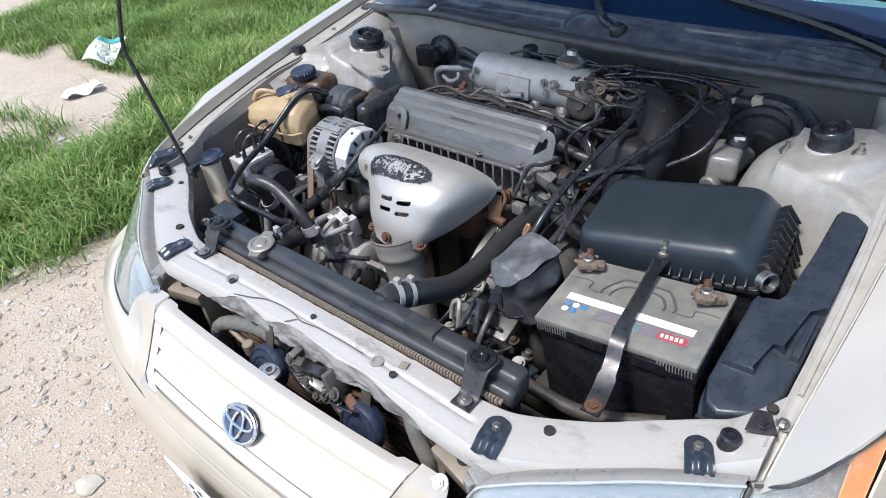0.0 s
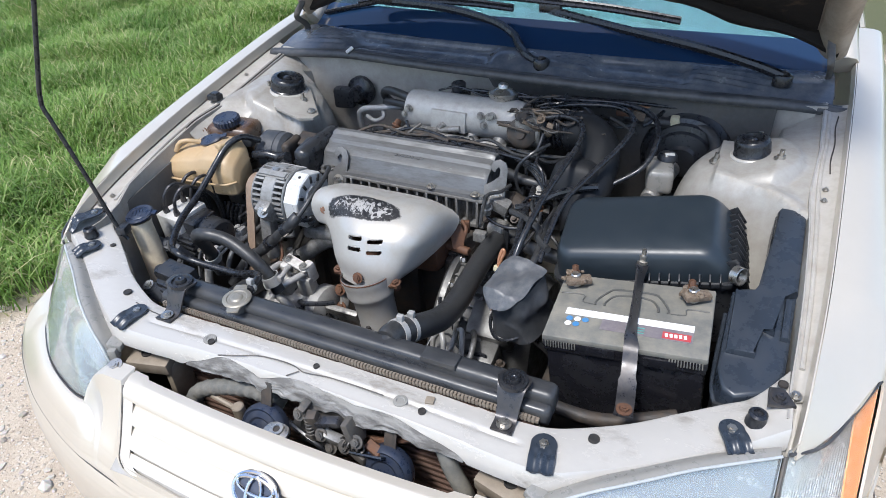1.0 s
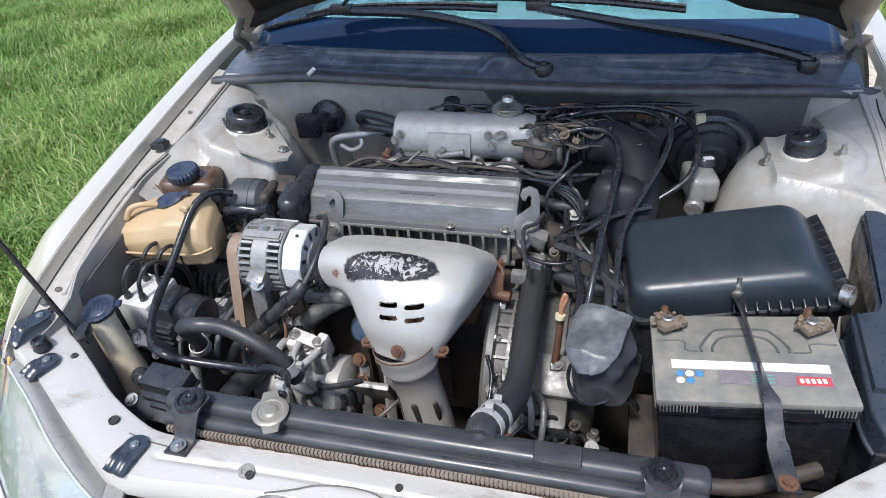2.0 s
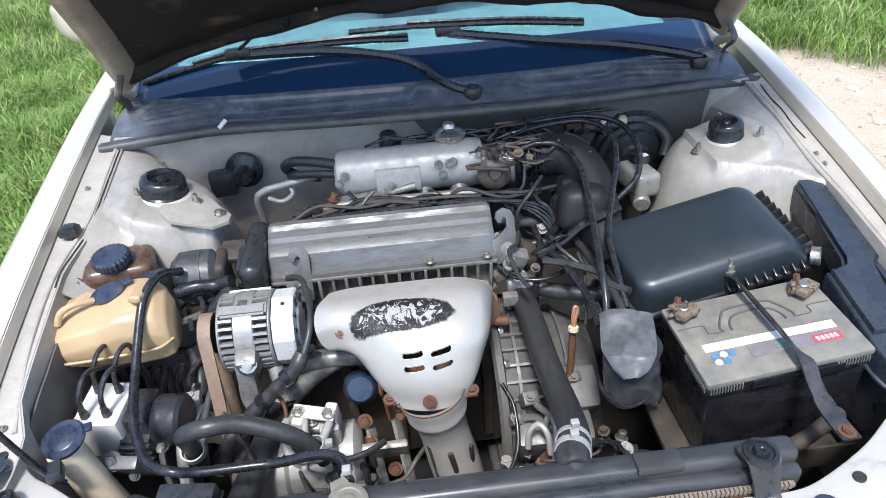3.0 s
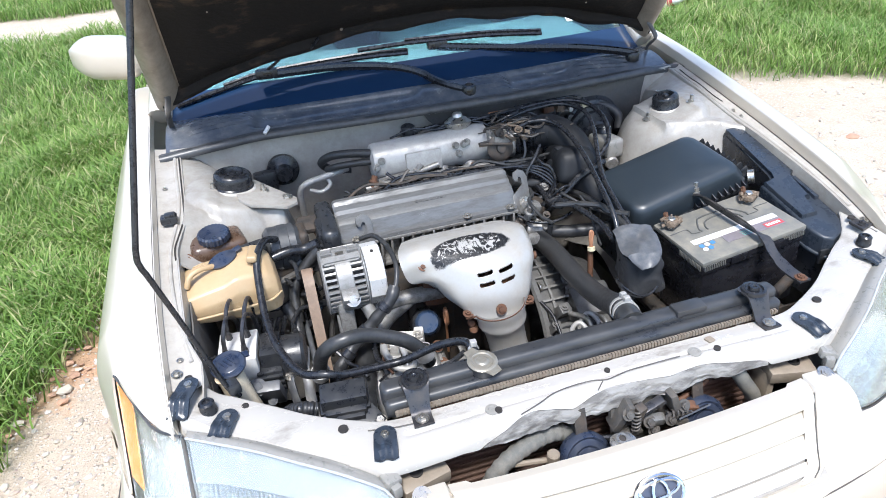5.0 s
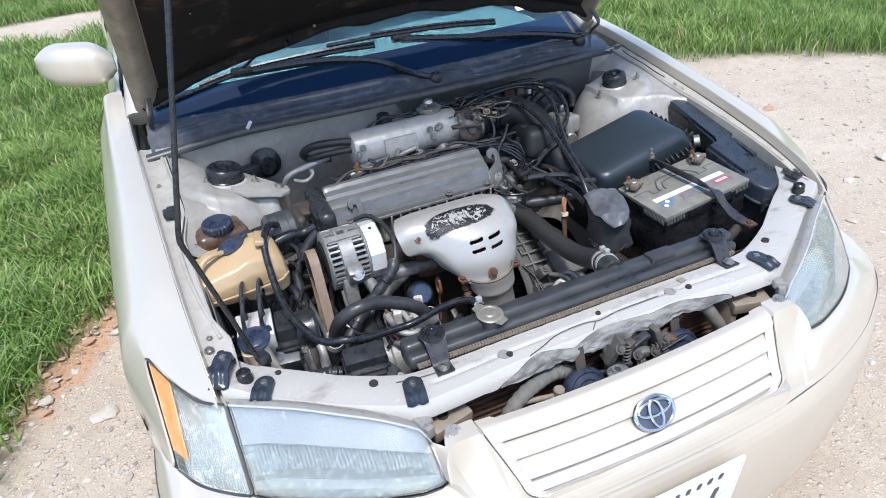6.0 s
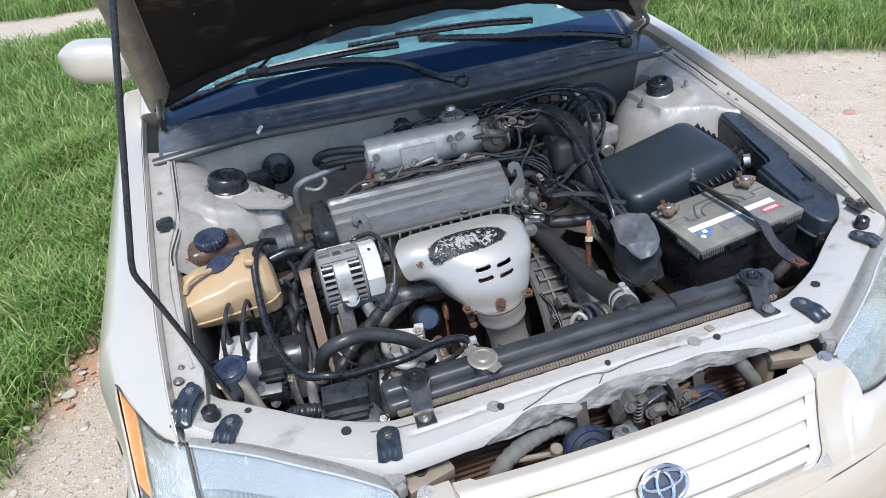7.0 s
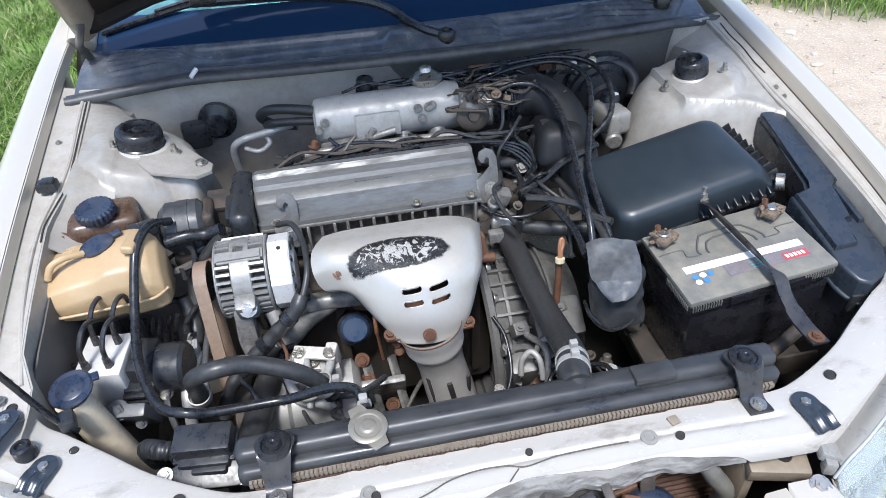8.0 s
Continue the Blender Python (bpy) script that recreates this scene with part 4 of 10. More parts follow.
sheet(bm, firewall, 60, 24, 0.004)
sheet(bm, lambda u, v: V((-0.72 + 1.44 * u, 1.135 + 0.03 * (abs(u - 0.5) * 2) ** 2 + v * 0.05, 0.92 - 0.004 * v)), 30, 3, 0.003)
part("firewall", bm, M["firewall"], car, "dusty champagne firewall panel")
bm = BM()
sheet(bm, lambda u, v: firewall(0.475 + 0.47 * u - 0.02 * (1 - u) * math.sin(v * 14 + 2), 0.015 + 0.7 * v) - V((0, 0.014 + 0.006 * noise.noise(V((u * 7, v * 5, 1))), 0)), 40, 20, 0.006)
part("insulation_pad", bm, M["pad"], car, "dark grey felt insulation on the firewall")
bm = BM()
sheet(bm, lambda u, v: V((-0.72 + 1.44 * u, 0.06 + 0.30 * v + 0.25 * abs(2 * u - 1) ** 3, 0.33 + 0.03 * math.sin(u * 9) * v)), 20, 8, 0.004)
part("undertray", bm, M["dark"], car, "dark dusty undertray behind the bumper")
for s in (-1, 1):
    bm = BM()
    box(bm, (s * 0.392, 0.175, 0.49), (0.008, 0.17, 0.33), bev=0.003)
    part("support_panel", bm, M["dark"], car, "dark radiator support side panel")
bm = BM()
box(bm, (0, 0.72, 0.17), (1.3, 1.0, 0.02), bev=0.004)
part("underbody", bm, M["dark"], car, "dark oily underbody")
for s in (-1, 1):
    bm = BM()
    box(bm, (s * 0.46, 0.75, 0.34), (0.09, 0.9, 0.12), bev=0.02)
    part("chassis_leg", bm, M["dark"], car)

# upper tie bar between the headlamps
YR = [(0, 0.252), (0.3, 0.252), (0.38, 0.254), (0.43, 0.27), (0.5, 0.304), (0.56, 0.345), (0.62, 0.385), (0.66, 0.41), (0.705, 0.47)]
YF = [(0, 0.182), (0.2, 0.178), (0.385, 0.168), (0.43, 0.176), (0.526, 0.225), (0.629, 0.29), (0.705, 0.335)]
ZP = [(0, 0.738), (0.2, 0.738), (0.4, 0.738), (0.46, 0.742), (0.55, 0.748), (0.64, 0.757), (0.67, 0.768), (0.705, 0.782)]


def tie_bar(u, v):
    x = -0.705 + 1.41 * u
    ax = abs(x)
    yr, yf, z = smooth_table(YR, ax), smooth_table(YF, ax), smooth_table(ZP, ax)
    dent = max(0.0, 1 - abs(x - 0.0) / 0.28) ** 0.6
    d = noise.noise(V((x * 26, 2.0, 0.3))) * dent
    d2 = noise.noise(V((x * 55, v * 9, 4.0))) * dent
    if v < 0.14:                                   # rear flange
        t = v / 0.14
        return V((x, yr - 0.002 + 0.004 * (1 - t), z - 0.026 * (1 - t)))
    if v < 0.62:                                   # flat top with a shallow swage
        t = (v - 0.14) / 0.48
        return V((x, yr + t * (yf + 0.012 - yr), z + 0.003 * math.sin(math.pi * t) - 0.0035 * math.exp(-((t - 0.6) / 0.06) ** 2) * (1 if ax < 0.36 else 0)))
    t = (v - 0.62) / 0.38                          # front lip, beaten out of shape in the middle
    drop = 0.030 + 0.012 * dent
    a = t * 0.5 * math.pi
    return V((x, yf + 0.012 - 0.012 * math.sin(a) - 0.004 * t + (0.012 * d + 0.004 * d2) * t, z - 0.006 * (1 - math.cos(a)) - drop * max(0, t - 0.18) + 0.01 * d * t * t))


def crush(u):
    """Where the paint ends and the crushed bare lip begins."""
    k = abs(u - 0.515) * 1.41 / 0.27
    return 1 - (0.30 + 0.16 * noise.noise(V((u * 17, 1, 2)))) * (1 - k * k) ** 0.4 if k < 1 else 1.0


bm = BM()
sheet(bm, lambda u, v: tie_bar(u, v * (crush(u) if abs(u - 0.515) * 1.41 < 0.27 else 1.0)), 200, 44, 0.0035)
bar = part("tie_bar", bm, M["bay_bright"], car, "pale scuffed upper tie bar with a dented front lip")
bm = BM()
U0, U1 = 0.515 - 0.268 / 1.41, 0.515 + 0.268 / 1.41


def crushed(u, v):
    uu = U0 + (U1 - U0) * u
    w = crush(uu)
    p = tie_bar(uu, w + (1 - w) * v)
    k = math.sin(math.pi * u) ** 0.5 * v
    return p + V((0, 0.006 * abs(noise.noise(V((uu * 60, v * 3, 8)))) * k, 0.006 * abs(noise.noise(V((uu * 38, v * 5, 6)))) * k - 0.001 * (1 - v)))


sheet(bm, crushed, 120, 26, 0.003)
part("front_lip", bm, M["lip"], bar, "crushed grey bare-metal lip with scrapes")


def on_bar(x, y):
    """The point of the bar's top that lies over (x, y)."""
    u = 0.5 + x / 1.41
    return min((tie_bar(u, 0.14 + 0.005 * k) for k in range(130)), key=lambda p: abs(p.y - y))


CREASES = (((-0.177, 0.186), (-0.14, 0.197), (-0.11, 0.208), (-0.072, 0.215), (-0.036, 0.212), (-0.011, 0.206), (0.02, 0.210), (0.037, 0.212), (0.09, 0.214), (0.135, 0.213)),
           ((-0.02, 0.205), (-0.03, 0.196), (-0.036, 0.190)), ((-0.42, 0.236), (-0.38, 0.229), (-0.345, 0.226)))
# a thin dark line laid along each crease of the bar
for line in CREASES:
    bm = BM()
    tube(bm, [on_bar(x, y) + V((0, 0, 0.0028)) for x, y in line], 0.001, 6, 5, flat=0.6)
    part("crease", bm, M["grime"], bar, "thin dark crease in the paint")
# dark punched holes: short wells let into the bar
for x, y, z, r in ((0, 0.226, 0.74, 0.005), (0.206, 0.207, 0.74, 0.006), (-0.208, 0.206, 0.74, 0.006), (0.459, 0.253, 0.744, 0.008), (-0.457, 0.252, 0.744, 0.008), (-0.605, 0.354, 0.752, 0.006), (0.69, 0.42, 0.785, 0.007), (-0.69, 0.42, 0.785, 0.007)):
    bm = BM()
    lathe(bm, [(0, 0.0), (r * 0.8, 0.0), (r * 0.88, 0.0012), (r, 0.0012), (r * 1.05, -0.003)], Matrix.Translation((x, y, z + 0.0032)), 18)
    part("punched_hole", bm, M["dark"], car)
for x, y in ((-0.217, 0.212), (0.165, 0.214)):
    bm = BM()
    lathe(bm, [(0.012, 0), (0.0115, 0.0025), (0.007, 0.003), (0.006, 0.0015), (0, 0.0015)], Matrix.Translation((x, y, 0.7395)), 20)
    part("plug", bm, M["milky"], car, "yellowed round plug")
bm = BM()
box(bm, (0.208, 0.231, 0.7425), (0.014, 0.014, 0.004), (0, 0, 12), bev=0.001)
part("inspection_tag", bm, M["frame_paint"], car, "small ochre square tag")


def tab(name, x, y, z, ang, length, wide, drop):
    """Black stepped mounting tab with a bolt at its upper end."""
    bm = BM()
    m = pose(x, y, z, 0, 0, ang)

    def f(u, v):
        r = wide / 2
        d = u * length
        w = wide * (math.sqrt(max(0.02, 1 - (1 - min(d / r, 1)) ** 2)))
        fall = max(0.0, min(1.0, (u - 0.66) / 0.32))
        rib = 0.002 * math.cos((v - 0.5) * 4 * math.pi) * min(1, max(0, (u - 0.42) * 8)) + 0.002
        return m @ V(((v - 0.5) * w, r - d, 0.007 - drop * fall * fall * (3 - 2 * fall) + rib))
    sheet(bm, f, 30, 16, 0.003)
    o = part(name, bm, M["fuse"], car, "blue-black stepped steel tab bolted to the tie bar")
    b2 = BM()
    bolt(b2, m @ V((0, 0, 0.007)), (0, 0, 1), 0.0075, 0.005)
    part("bolt", b2, M["zinc"], o)


for s in (-1, 1):
    tab("headlamp_tab", s * 0.396, 0.217, 0.738, s * 10, 0.064, 0.037, 0.006)
    tab("headlamp_tab", s * 0.633, 0.328, 0.757, s * 25, 0.056, 0.035, 0.006)
    bm = BM()
    lathe(bm, [(0.015, 0), (0.0148, 0.005), (0.0135, 0.007), (0.013, 0.019), (0.010, 0.022), (0.007, 0.022), (0.006, 0.018), (0, 0.018)], Matrix.Translation((s * 0.662, 0.353, 0.764)), 20)
    part("bonnet_buffer", bm, M["rubber"], car, "black rubber bonnet buffer")
tab("fender_bracket", -0.688, 0.395, 0.787, -20, 0.078, 0.034, 0.018)
bm = BM()
plate(bm, [(-0.018, -0.012), (0.02, -0.014), (0.014, 0.02), (-0.006, 0.022)], 0.006, pose(0.685, 0.388, 0.783, 0, 0, 20), 0.002)
bolt(bm, (0.687, 0.388, 0.789), (0, 0, 1), 0.007, 0.006)
part("fender_bracket", bm, M["steel"], car)
for x, y, z in ((0.707, 0.405, 0.785), (-0.708, 0.43, 0.795)):
    bm = BM()
    bolt(bm, (x, y, z), (0, 0, 1), 0.0058, 0.006)
    part("fender_bolt", bm, M["zinc"], car)

for s in (-1, 1):
    bm = BM()
    sheet(bm, lambda u, v: V((s * (0.696 + 0.024 * u + 0.006 * v), 0.322 + 0.11 * v + 0.012 * (1 - u) * (1 - v), 0.748 + 0.042 * v - 0.008 * math.sin(u * 3.14) - 0.012 * u * (1 - v))), 8, 14, 0.003)
    part("wing_gusset", bm, M["bay_bright"], car, "pale gusset between tie bar and wing")

# grille face: a plane leaning back at about 43 degrees, with arched gaps
def grille_y(x, z):
    return 0.051 + 0.93 * (z - 0.644) - 0.006 * (x / 0.3) ** 2


def gap_line(k, x):
    """Height of the k-th gap between the louvres; 3 is the lower border."""
    return (0.6645, 0.639, 0.6105, 0.597)[k] + 0.0128 * (x / 0.3) ** 2


def grille_side(z):
    return smooth_table([(0.597, 0.235), (0.602, 0.262), (0.612, 0.281), (0.63, 0.289), (0.66, 0.302), (0.70, 0.321)], z)


# headlamp outline: upper and lower border by the distance from the middle of the car
LAMP_Y = [(0.402, 0.130), (0.45, 0.150), (0.52, 0.190), (0.6, 0.245), (0.66, 0.283), (0.705, 0.312), (0.75, 0.348), (0.785, 0.415), (0.819, 0.485)]
LAMP_YB = [(0.402, 0.077), (0.48, 0.093), (0.567, 0.128), (0.67, 0.194), (0.70, 0.221), (0.74, 0.258), (0.785, 0.305), (0.819, 0.357)]
LAMP_TOP = [(0.402, 0.682), (0.408, 0.700), (0.421, 0.717), (0.45, 0.733), (0.49, 0.746), (0.57, 0.755), (0.655, 0.757), (0.715, 0.757), (0.75, 0.758), (0.785, 0.764), (0.819, 0.777)]
LAMP_BOTTOM = [(0.402, 0.650), (0.41, 0.641), (0.48, 0.645), (0.567, 0.648), (0.67, 0.638), (0.70, 0.634), (0.74, 0.623), (0.785, 0.617), (0.80, 0.617), (0.819, 0.624)]


def lamp_point(ax, v, inset=0.0):
    top, bot = smooth_table(LAMP_TOP, ax), smooth_table(LAMP_BOTTOM, ax)
    yt, yb = smooth_table(LAMP_Y, ax), smooth_table(LAMP_YB, ax)
    bulge = 0.016 * math.sin(math.pi * min(v * 0.85, 1)) * min(1, (ax - 0.395) * 20)
    return V((ax, yt + (yb - yt) * v ** 1.25 - bulge + inset, top + (bot - top) * v))


# bumper cover: its upper edge runs under the grille, up round it as a cheek and along the foot of the lamps
OUTER = [(0, -0.036), (0.15, -0.034), (0.3, -0.024), (0.45, 0.003), (0.6, 0.054), (0.7, 0.106), (0.78, 0.158), (0.84, 0.215), (0.873, 0.285), (0.886, 0.37), (0.887, 0.46), (0.884, 0.57)]
EDGE_OUT = [V((x, y, 0)) for x, y in OUTER]


def catmull(p, t):
    n = len(p) - 1
    i = min(int(t * n), n - 1)
    u = t * n - i
    a, b, c, d = p[max(i - 1, 0)], p[i], p[i + 1], p[min(i + 2, n)]
    return 0.5 * ((2 * b) + (c - a) * u + (2 * a - 5 * b + 4 * c - d) * u * u + (3 * b - a - 3 * c + d) * u ** 3)


# share of the half width, place along the outer curve, x and z of the upper edge
EDGE = [(0.0, 0.0, 0.0, 0.594), (0.12, 1.0, 0.15, 0.597), (0.20, 1.6, 0.236, 0.602), (0.23, 1.82, 0.266, 0.606), (0.26, 1.9, 0.285, 0.617), (0.29, 1.95, 0.293, 0.635), (0.32, 2.0, 0.306, 0.663),
        (0.35, 2.04, 0.322, 0.697), (0.365, 2.08, 0.327, 0.7035), (0.42, 2.28, 0.372, 0.7045), (0.445, 2.34, 0.389, 0.699), (0.465, 2.37, 0.399, 0.678), (0.48, 2.40, 0.4015, 0.655)]
LAMP_EDGE = [(0.48, 2.40, 0.402), (0.53, 2.75, 0.44), (0.66, 3.9, 0.57), (0.74, 4.9, 0.66), (0.81, 5.95, 0.74), (0.87, 6.9, 0.80), (0.90, 7.5, 0.819)]


def outer_face(t, z):
    p = catmull(EDGE_OUT, t)
    k = (p.x / 0.89) ** 6
    d = smooth_table([(0.18, 0.055), (0.24, 0.025), (0.3, 0.012), (0.38, 0.003), (0.44, 0.0), (0.5, 0.002), (0.53, 0.006), (0.556, 0.014), (0.575, 0.024), (0.586, 0.032)], z)
    return V((p.x - d * k, p.y + d * (1 - k), z))


def bumper_edge(s):
    """Upper edge point and the place along the outer curve."""
    if s <= 0.48:
        oi, x, z = (float(np.interp(s, [r[0] for r in EDGE], [r[k] for r in EDGE])) for k in (1, 2, 3))
        return V((x, grille_y(x, z) - 0.003 + 0.012 * max(0.0, (s - 0.42) / 0.06) ** 2, z)), oi / 11
    if s <= 0.90:
        oi, ax = (float(np.interp(s, [r[0] for r in LAMP_EDGE], [r[k] for r in LAMP_EDGE])) for k in (1, 2))
        return lamp_point(ax, 1.0) + V((0, -0.004, -0.003)), oi / 11
    k = (s - 0.90) / 0.1
    a = lamp_point(0.819, 1.0) + V((0, -0.004, -0.003))
    return V((a.x + 0.058 * k ** 0.7, a.y + 0.205 * k, a.z - 0.004 * k)), (7.5 + 3.5 * k) / 11


def bumper_point(s, v):
    top, t = bumper_edge(s)
    if v < 0.05:                                   # level top of the cheek, behind its rounded brow
        back = float(np.interp(s, [0.33, 0.36, 0.43, 0.455], [0, 1, 1, 0]))
        k = 1 - v / 0.05
        return top + V((0, 0.034 * back * k, (0.004 - 0.002 * k) * back * k))
    if v < 0.35:
        k = (v - 0.05) / 0.30
        o = outer_face(t, 0.586)
        bend = float(np.interp(s, [0.0, 0.40, 0.45, 0.50, 0.88, 0.95], [1.0, 1.0, 1.05, 1.9, 1.5, 1.0]))
        fall = 0.024 * float(np.interp(s, [0.33, 0.40, 0.465, 0.52], [0, 0.45, 1, 0])) * math.sin(math.pi * k)
        p = V((top.x + (o.x - top.x) * k, fall + top.y + (o.y - top.y) * k ** (2 - bend if bend < 1.3 else 0.85), top.z + (o.z - top.z) * k ** bend))
    else:
        z = 0.586 - (v - 0.35) / 0.65 * 0.396
        p = outer_face(t, z)
        p.y += 0.006 * math.exp(-((z - 0.5595) / 0.004) ** 2) - 0.003 * math.exp(-((z - 0.552) / 0.004) ** 2)
    return p


def bumper(u, v):
    s = abs(2 * u - 1)
    r = 0.10 * max(0.0, 1 - abs(v - 0.37) / 0.13)  # the shelf rolls softly over to the face
    p = sum((bumper_point(s, v + r * (k - 3) / 3) for k in range(7)), V((0, 0, 0))) / 7
    return V((math.copysign(p.x, 2 * u - 1), p.y, p.z))


bm = BM()
for s in (-1, 1):      # return wall between the cheek and the lamp's inner end
    sheet(bm, lambda u, v, s=s: V((s, 1, 1)) * (bumper_edge(0.435 + 0.045 * u)[0] * (1 - v) + (lamp_point(0.4025, u) + V((0, 0.004, 0))) * v), 10, 6, 0.002)
sheet(bm, bumper, 280, 120, 0.004)
part("bumper", bm, M["paint"], car, "champagne plastic bumper with a groove line")
# thin dark line along the bottom of the bumper's groove
bm = BM()
tube(bm, [V((math.copysign(1, w), 1, 1)) * (outer_face(abs(w), 0.5595) + V((0, 0.005, 0))) for w in np.linspace(-0.98, 0.98, 60)], 0.0013, 6, 3)
part("groove_line", bm, M["grime"], car)

# grille with its shelf, louvres and badge
grille = sub("grille", car, "champagne slatted grille with a chrome badge")
bm = BM()


def shelf(u, v):
    """Rolled top of the grille from the rear edge over to the face, down to the first gap."""
    w = 2 * u - 1
    ax = abs(w)
    z0 = 0.690 + 0.013 * ax ** 2
    z1 = gap_line(0, 0.315 * w) + 0.0042
    if v < 0.3:
        k = v / 0.3
        x = w * 0.323
        return V((x, grille_y(x, z0) + 0.022 - 0.016 * k + (0.006 if ax > 0.9 else 0), z0 + 0.002 * math.sin(k * 1.5) - 0.002))
    k = (v - 0.3) / 0.7
    z = z0 + (z1 - z0) * k
    x = w * (grille_side(z) - 0.001)
    return V((x, grille_y(x, z) - 0.001 + 0.007 * (1 - k) ** 3 - 0.003 * math.sin(math.pi * k), z))


sheet(bm, shelf, 90, 24, 0.004)
for s in (-1, 1):      # return flanges that close the louvres' ends
    sheet(bm, lambda u, v, s=s: V((s * (grille_side(0.602 + 0.096 * u) + 0.001), grille_y(0.31, 0.602 + 0.096 * u) + 0.0005 + 0.02 * v, 0.602 + 0.096 * u)), 16, 3, 0.002)
for s in (-1, 1):      # plain upright borders beside the louvres
    sheet(bm, lambda u, v, s=s: V((s * (grille_side(0.600 + 0.088 * u) - 0.018 * v), grille_y(0.31, 0.600 + 0.088 * u) - 0.0008 + 0.004 * v ** 3, 0.600 + 0.088 * u)), 20, 4, 0.004)
part("grille_frame", bm, M["paint"], grille)
for k in range(2):
    bm = BM()

    def louvre(u, v, k=k):
        """A louvre that starts set back under the one above and swells out to its lower lip."""
        w = 2 * u - 1
        xa = w * 0.30
        za, zb = gap_line(k, xa) - 0.0035, gap_line(k + 1, xa) + 0.0042
        if v > 0.88:
            q = (v - 0.88) / 0.12
            z, d = zb, 0.012 * q
        else:
            q = v / 0.88
            z, d = za + (zb - za) * q, 0.013 * (1 - q) ** 2.2 - 0.001 - 0.0015 * math.sin(math.pi * q)
        x = w * (grille_side(z) - 0.001)
        return V((x, grille_y(x, z) + d, z))
    sheet(bm, louvre, 70, 22, 0.003)
    part("louvre", bm, M["paint"], grille)
bm = BM()


def sill(u, v):
    """Lower border of the grille."""
    w = 2 * u - 1
    xa = w * 0.285
    za, zb = gap_line(2, xa) - 0.0026, gap_line(3, xa) + 0.0008
    z = za + (zb - za) * v
    x = w * (grille_side(max(z, 0.6)) - 0.003)
    return V((x, grille_y(x, z) + 0.007 * (1 - v) ** 1.6 - 0.001, z))


sheet(bm, sill, 60, 10, 0.003)
part("lower_border", bm, M["paint"], grille)
for s in (-1, 1):
    bm = BM()
    tube(bm, [V((s * (grille_side(z) + 0.0008), grille_y(0.31, z) - 0.0015, z)) for z in np.linspace(0.604, 0.698, 14)], 0.0011, 6, 3)
    part("border_seam", bm, M["grime"], grille, "thin dirty seam beside the grille")
bm = BM()
sheet(bm, lambda u, v: V((-0.30 + 0.60 * u, grille_y(-0.30 + 0.60 * u, 0.685 - v * 0.094) + 0.017 - 0.012 * v ** 6, 0.685 - v * 0.094)), 20, 12, 0.003)
part("grille_backing", bm, M["bay"], grille, "dusty painted recess behind the louvres")
for s in (-1, 1):
    bm = BM()
    bolt(bm, (s * 0.366, 0.1185, 0.7045), (0, -0.3, 1), 0.0095, 0.004)
    lathe(bm, [(0.0135, 0), (0.0135, 0.0015), (0.012, 0.002), (0.0115, 0)], Matrix.Translation((s * 0.366, 0.1185, 0.704)) @ Euler((radians(17), 0, 0)).to_matrix().to_4x4(), 20)
    part("grille_bolt", bm, M["zinc"], grille)
bm = BM()
plate(bm, rrect(0.044, 0.034, 0.014), 0.005, pose(-0.022, 0.125, 0.676, 8, 0, 0), 0.0015)
lathe(bm, [(0.006, 0), (0.012, 0), (0.011, 0.004), (0.006, 0.004)], pose(-0.022, 0.128, 0.681, 8, 0, 0), 16)
part("grille_tab", bm, M["zinc"], grille)
bm = BM()
lathe(bm, [(0, 0), (0.006, 0), (0.006, 0.001), (0, 0.001)], pose(-0.022, 0.128, 0.682, 8, 0, 0), 14)
part("tab_hole", bm, M["dark"], grille)
bx = pose(-0.005, 0.040, 0.6425, 50, 0, 0)
ell = lambda a, b, n=40: [(a * math.cos(2 * math.pi * i / n), b * math.sin(2 * math.pi * i / n)) for i in range(n)]
for ra, rb, oy, rr, oz in ((0.041, 0.029, 0.0, 0.0036, 0.003), (0.034, 0.013, 0.009, 0.003, 0.006), (0.013, 0.024, -0.001, 0.003, 0.007)):
    bm = BM()
    tube(bm, [bx @ V((ra * math.cos(a), oy + rb * math.sin(a), oz)) for a in np.linspace(0, 2 * math.pi, 33)], rr, 8, 2, caps=False)
    part("badge_ring", bm, M["chrome"], grille, "chrome ring badge")
bm = BM()
plate(bm, ell(0.041, 0.029), 0.012, bx @ Matrix.Translation((0, 0, -0.009)))
part("badge_field", bm, M["plate_ink"], grille, "dark badge field")

# number plate with bars for its characters
bm = BM()
px = pose(-0.003, -0.050, 0.481, 95, 0, 0)
plate(bm, rrect(0.275, 0.155, 0.012), 0.003, px, 0.001)
number_plate = part("number_plate", bm, M["plate_white"], car, "white number plate with dark bars")
bm = BM()
tube(bm, [px @ V((x, y, 0.003)) for x, y in rrect(0.263, 0.143, 0.009) + rrect(0.263, 0.143, 0.009)[:1]], 0.0013, 6, 1)
part("plate_border", bm, M["plate_white"], number_plate)
for k in range(11):
    bm = BM()
    plate(bm, rrect(0.011, 0.055, 0.004, cx=-0.085 + 0.056 * k, cy=-0.02) if k < 4 else rrect(0.009, 0.015, 0.003, cx=-0.075 + 0.025 * (k - 4), cy=0.045), 0.0015, px @ Matrix(((1, 0.18, 0, 0), (0, 1, 0, 0), (0, 0, 1, 0.003), (0, 0, 0, 1))))
    part("plate_bar", bm, M["plate_ink"], number_plate)


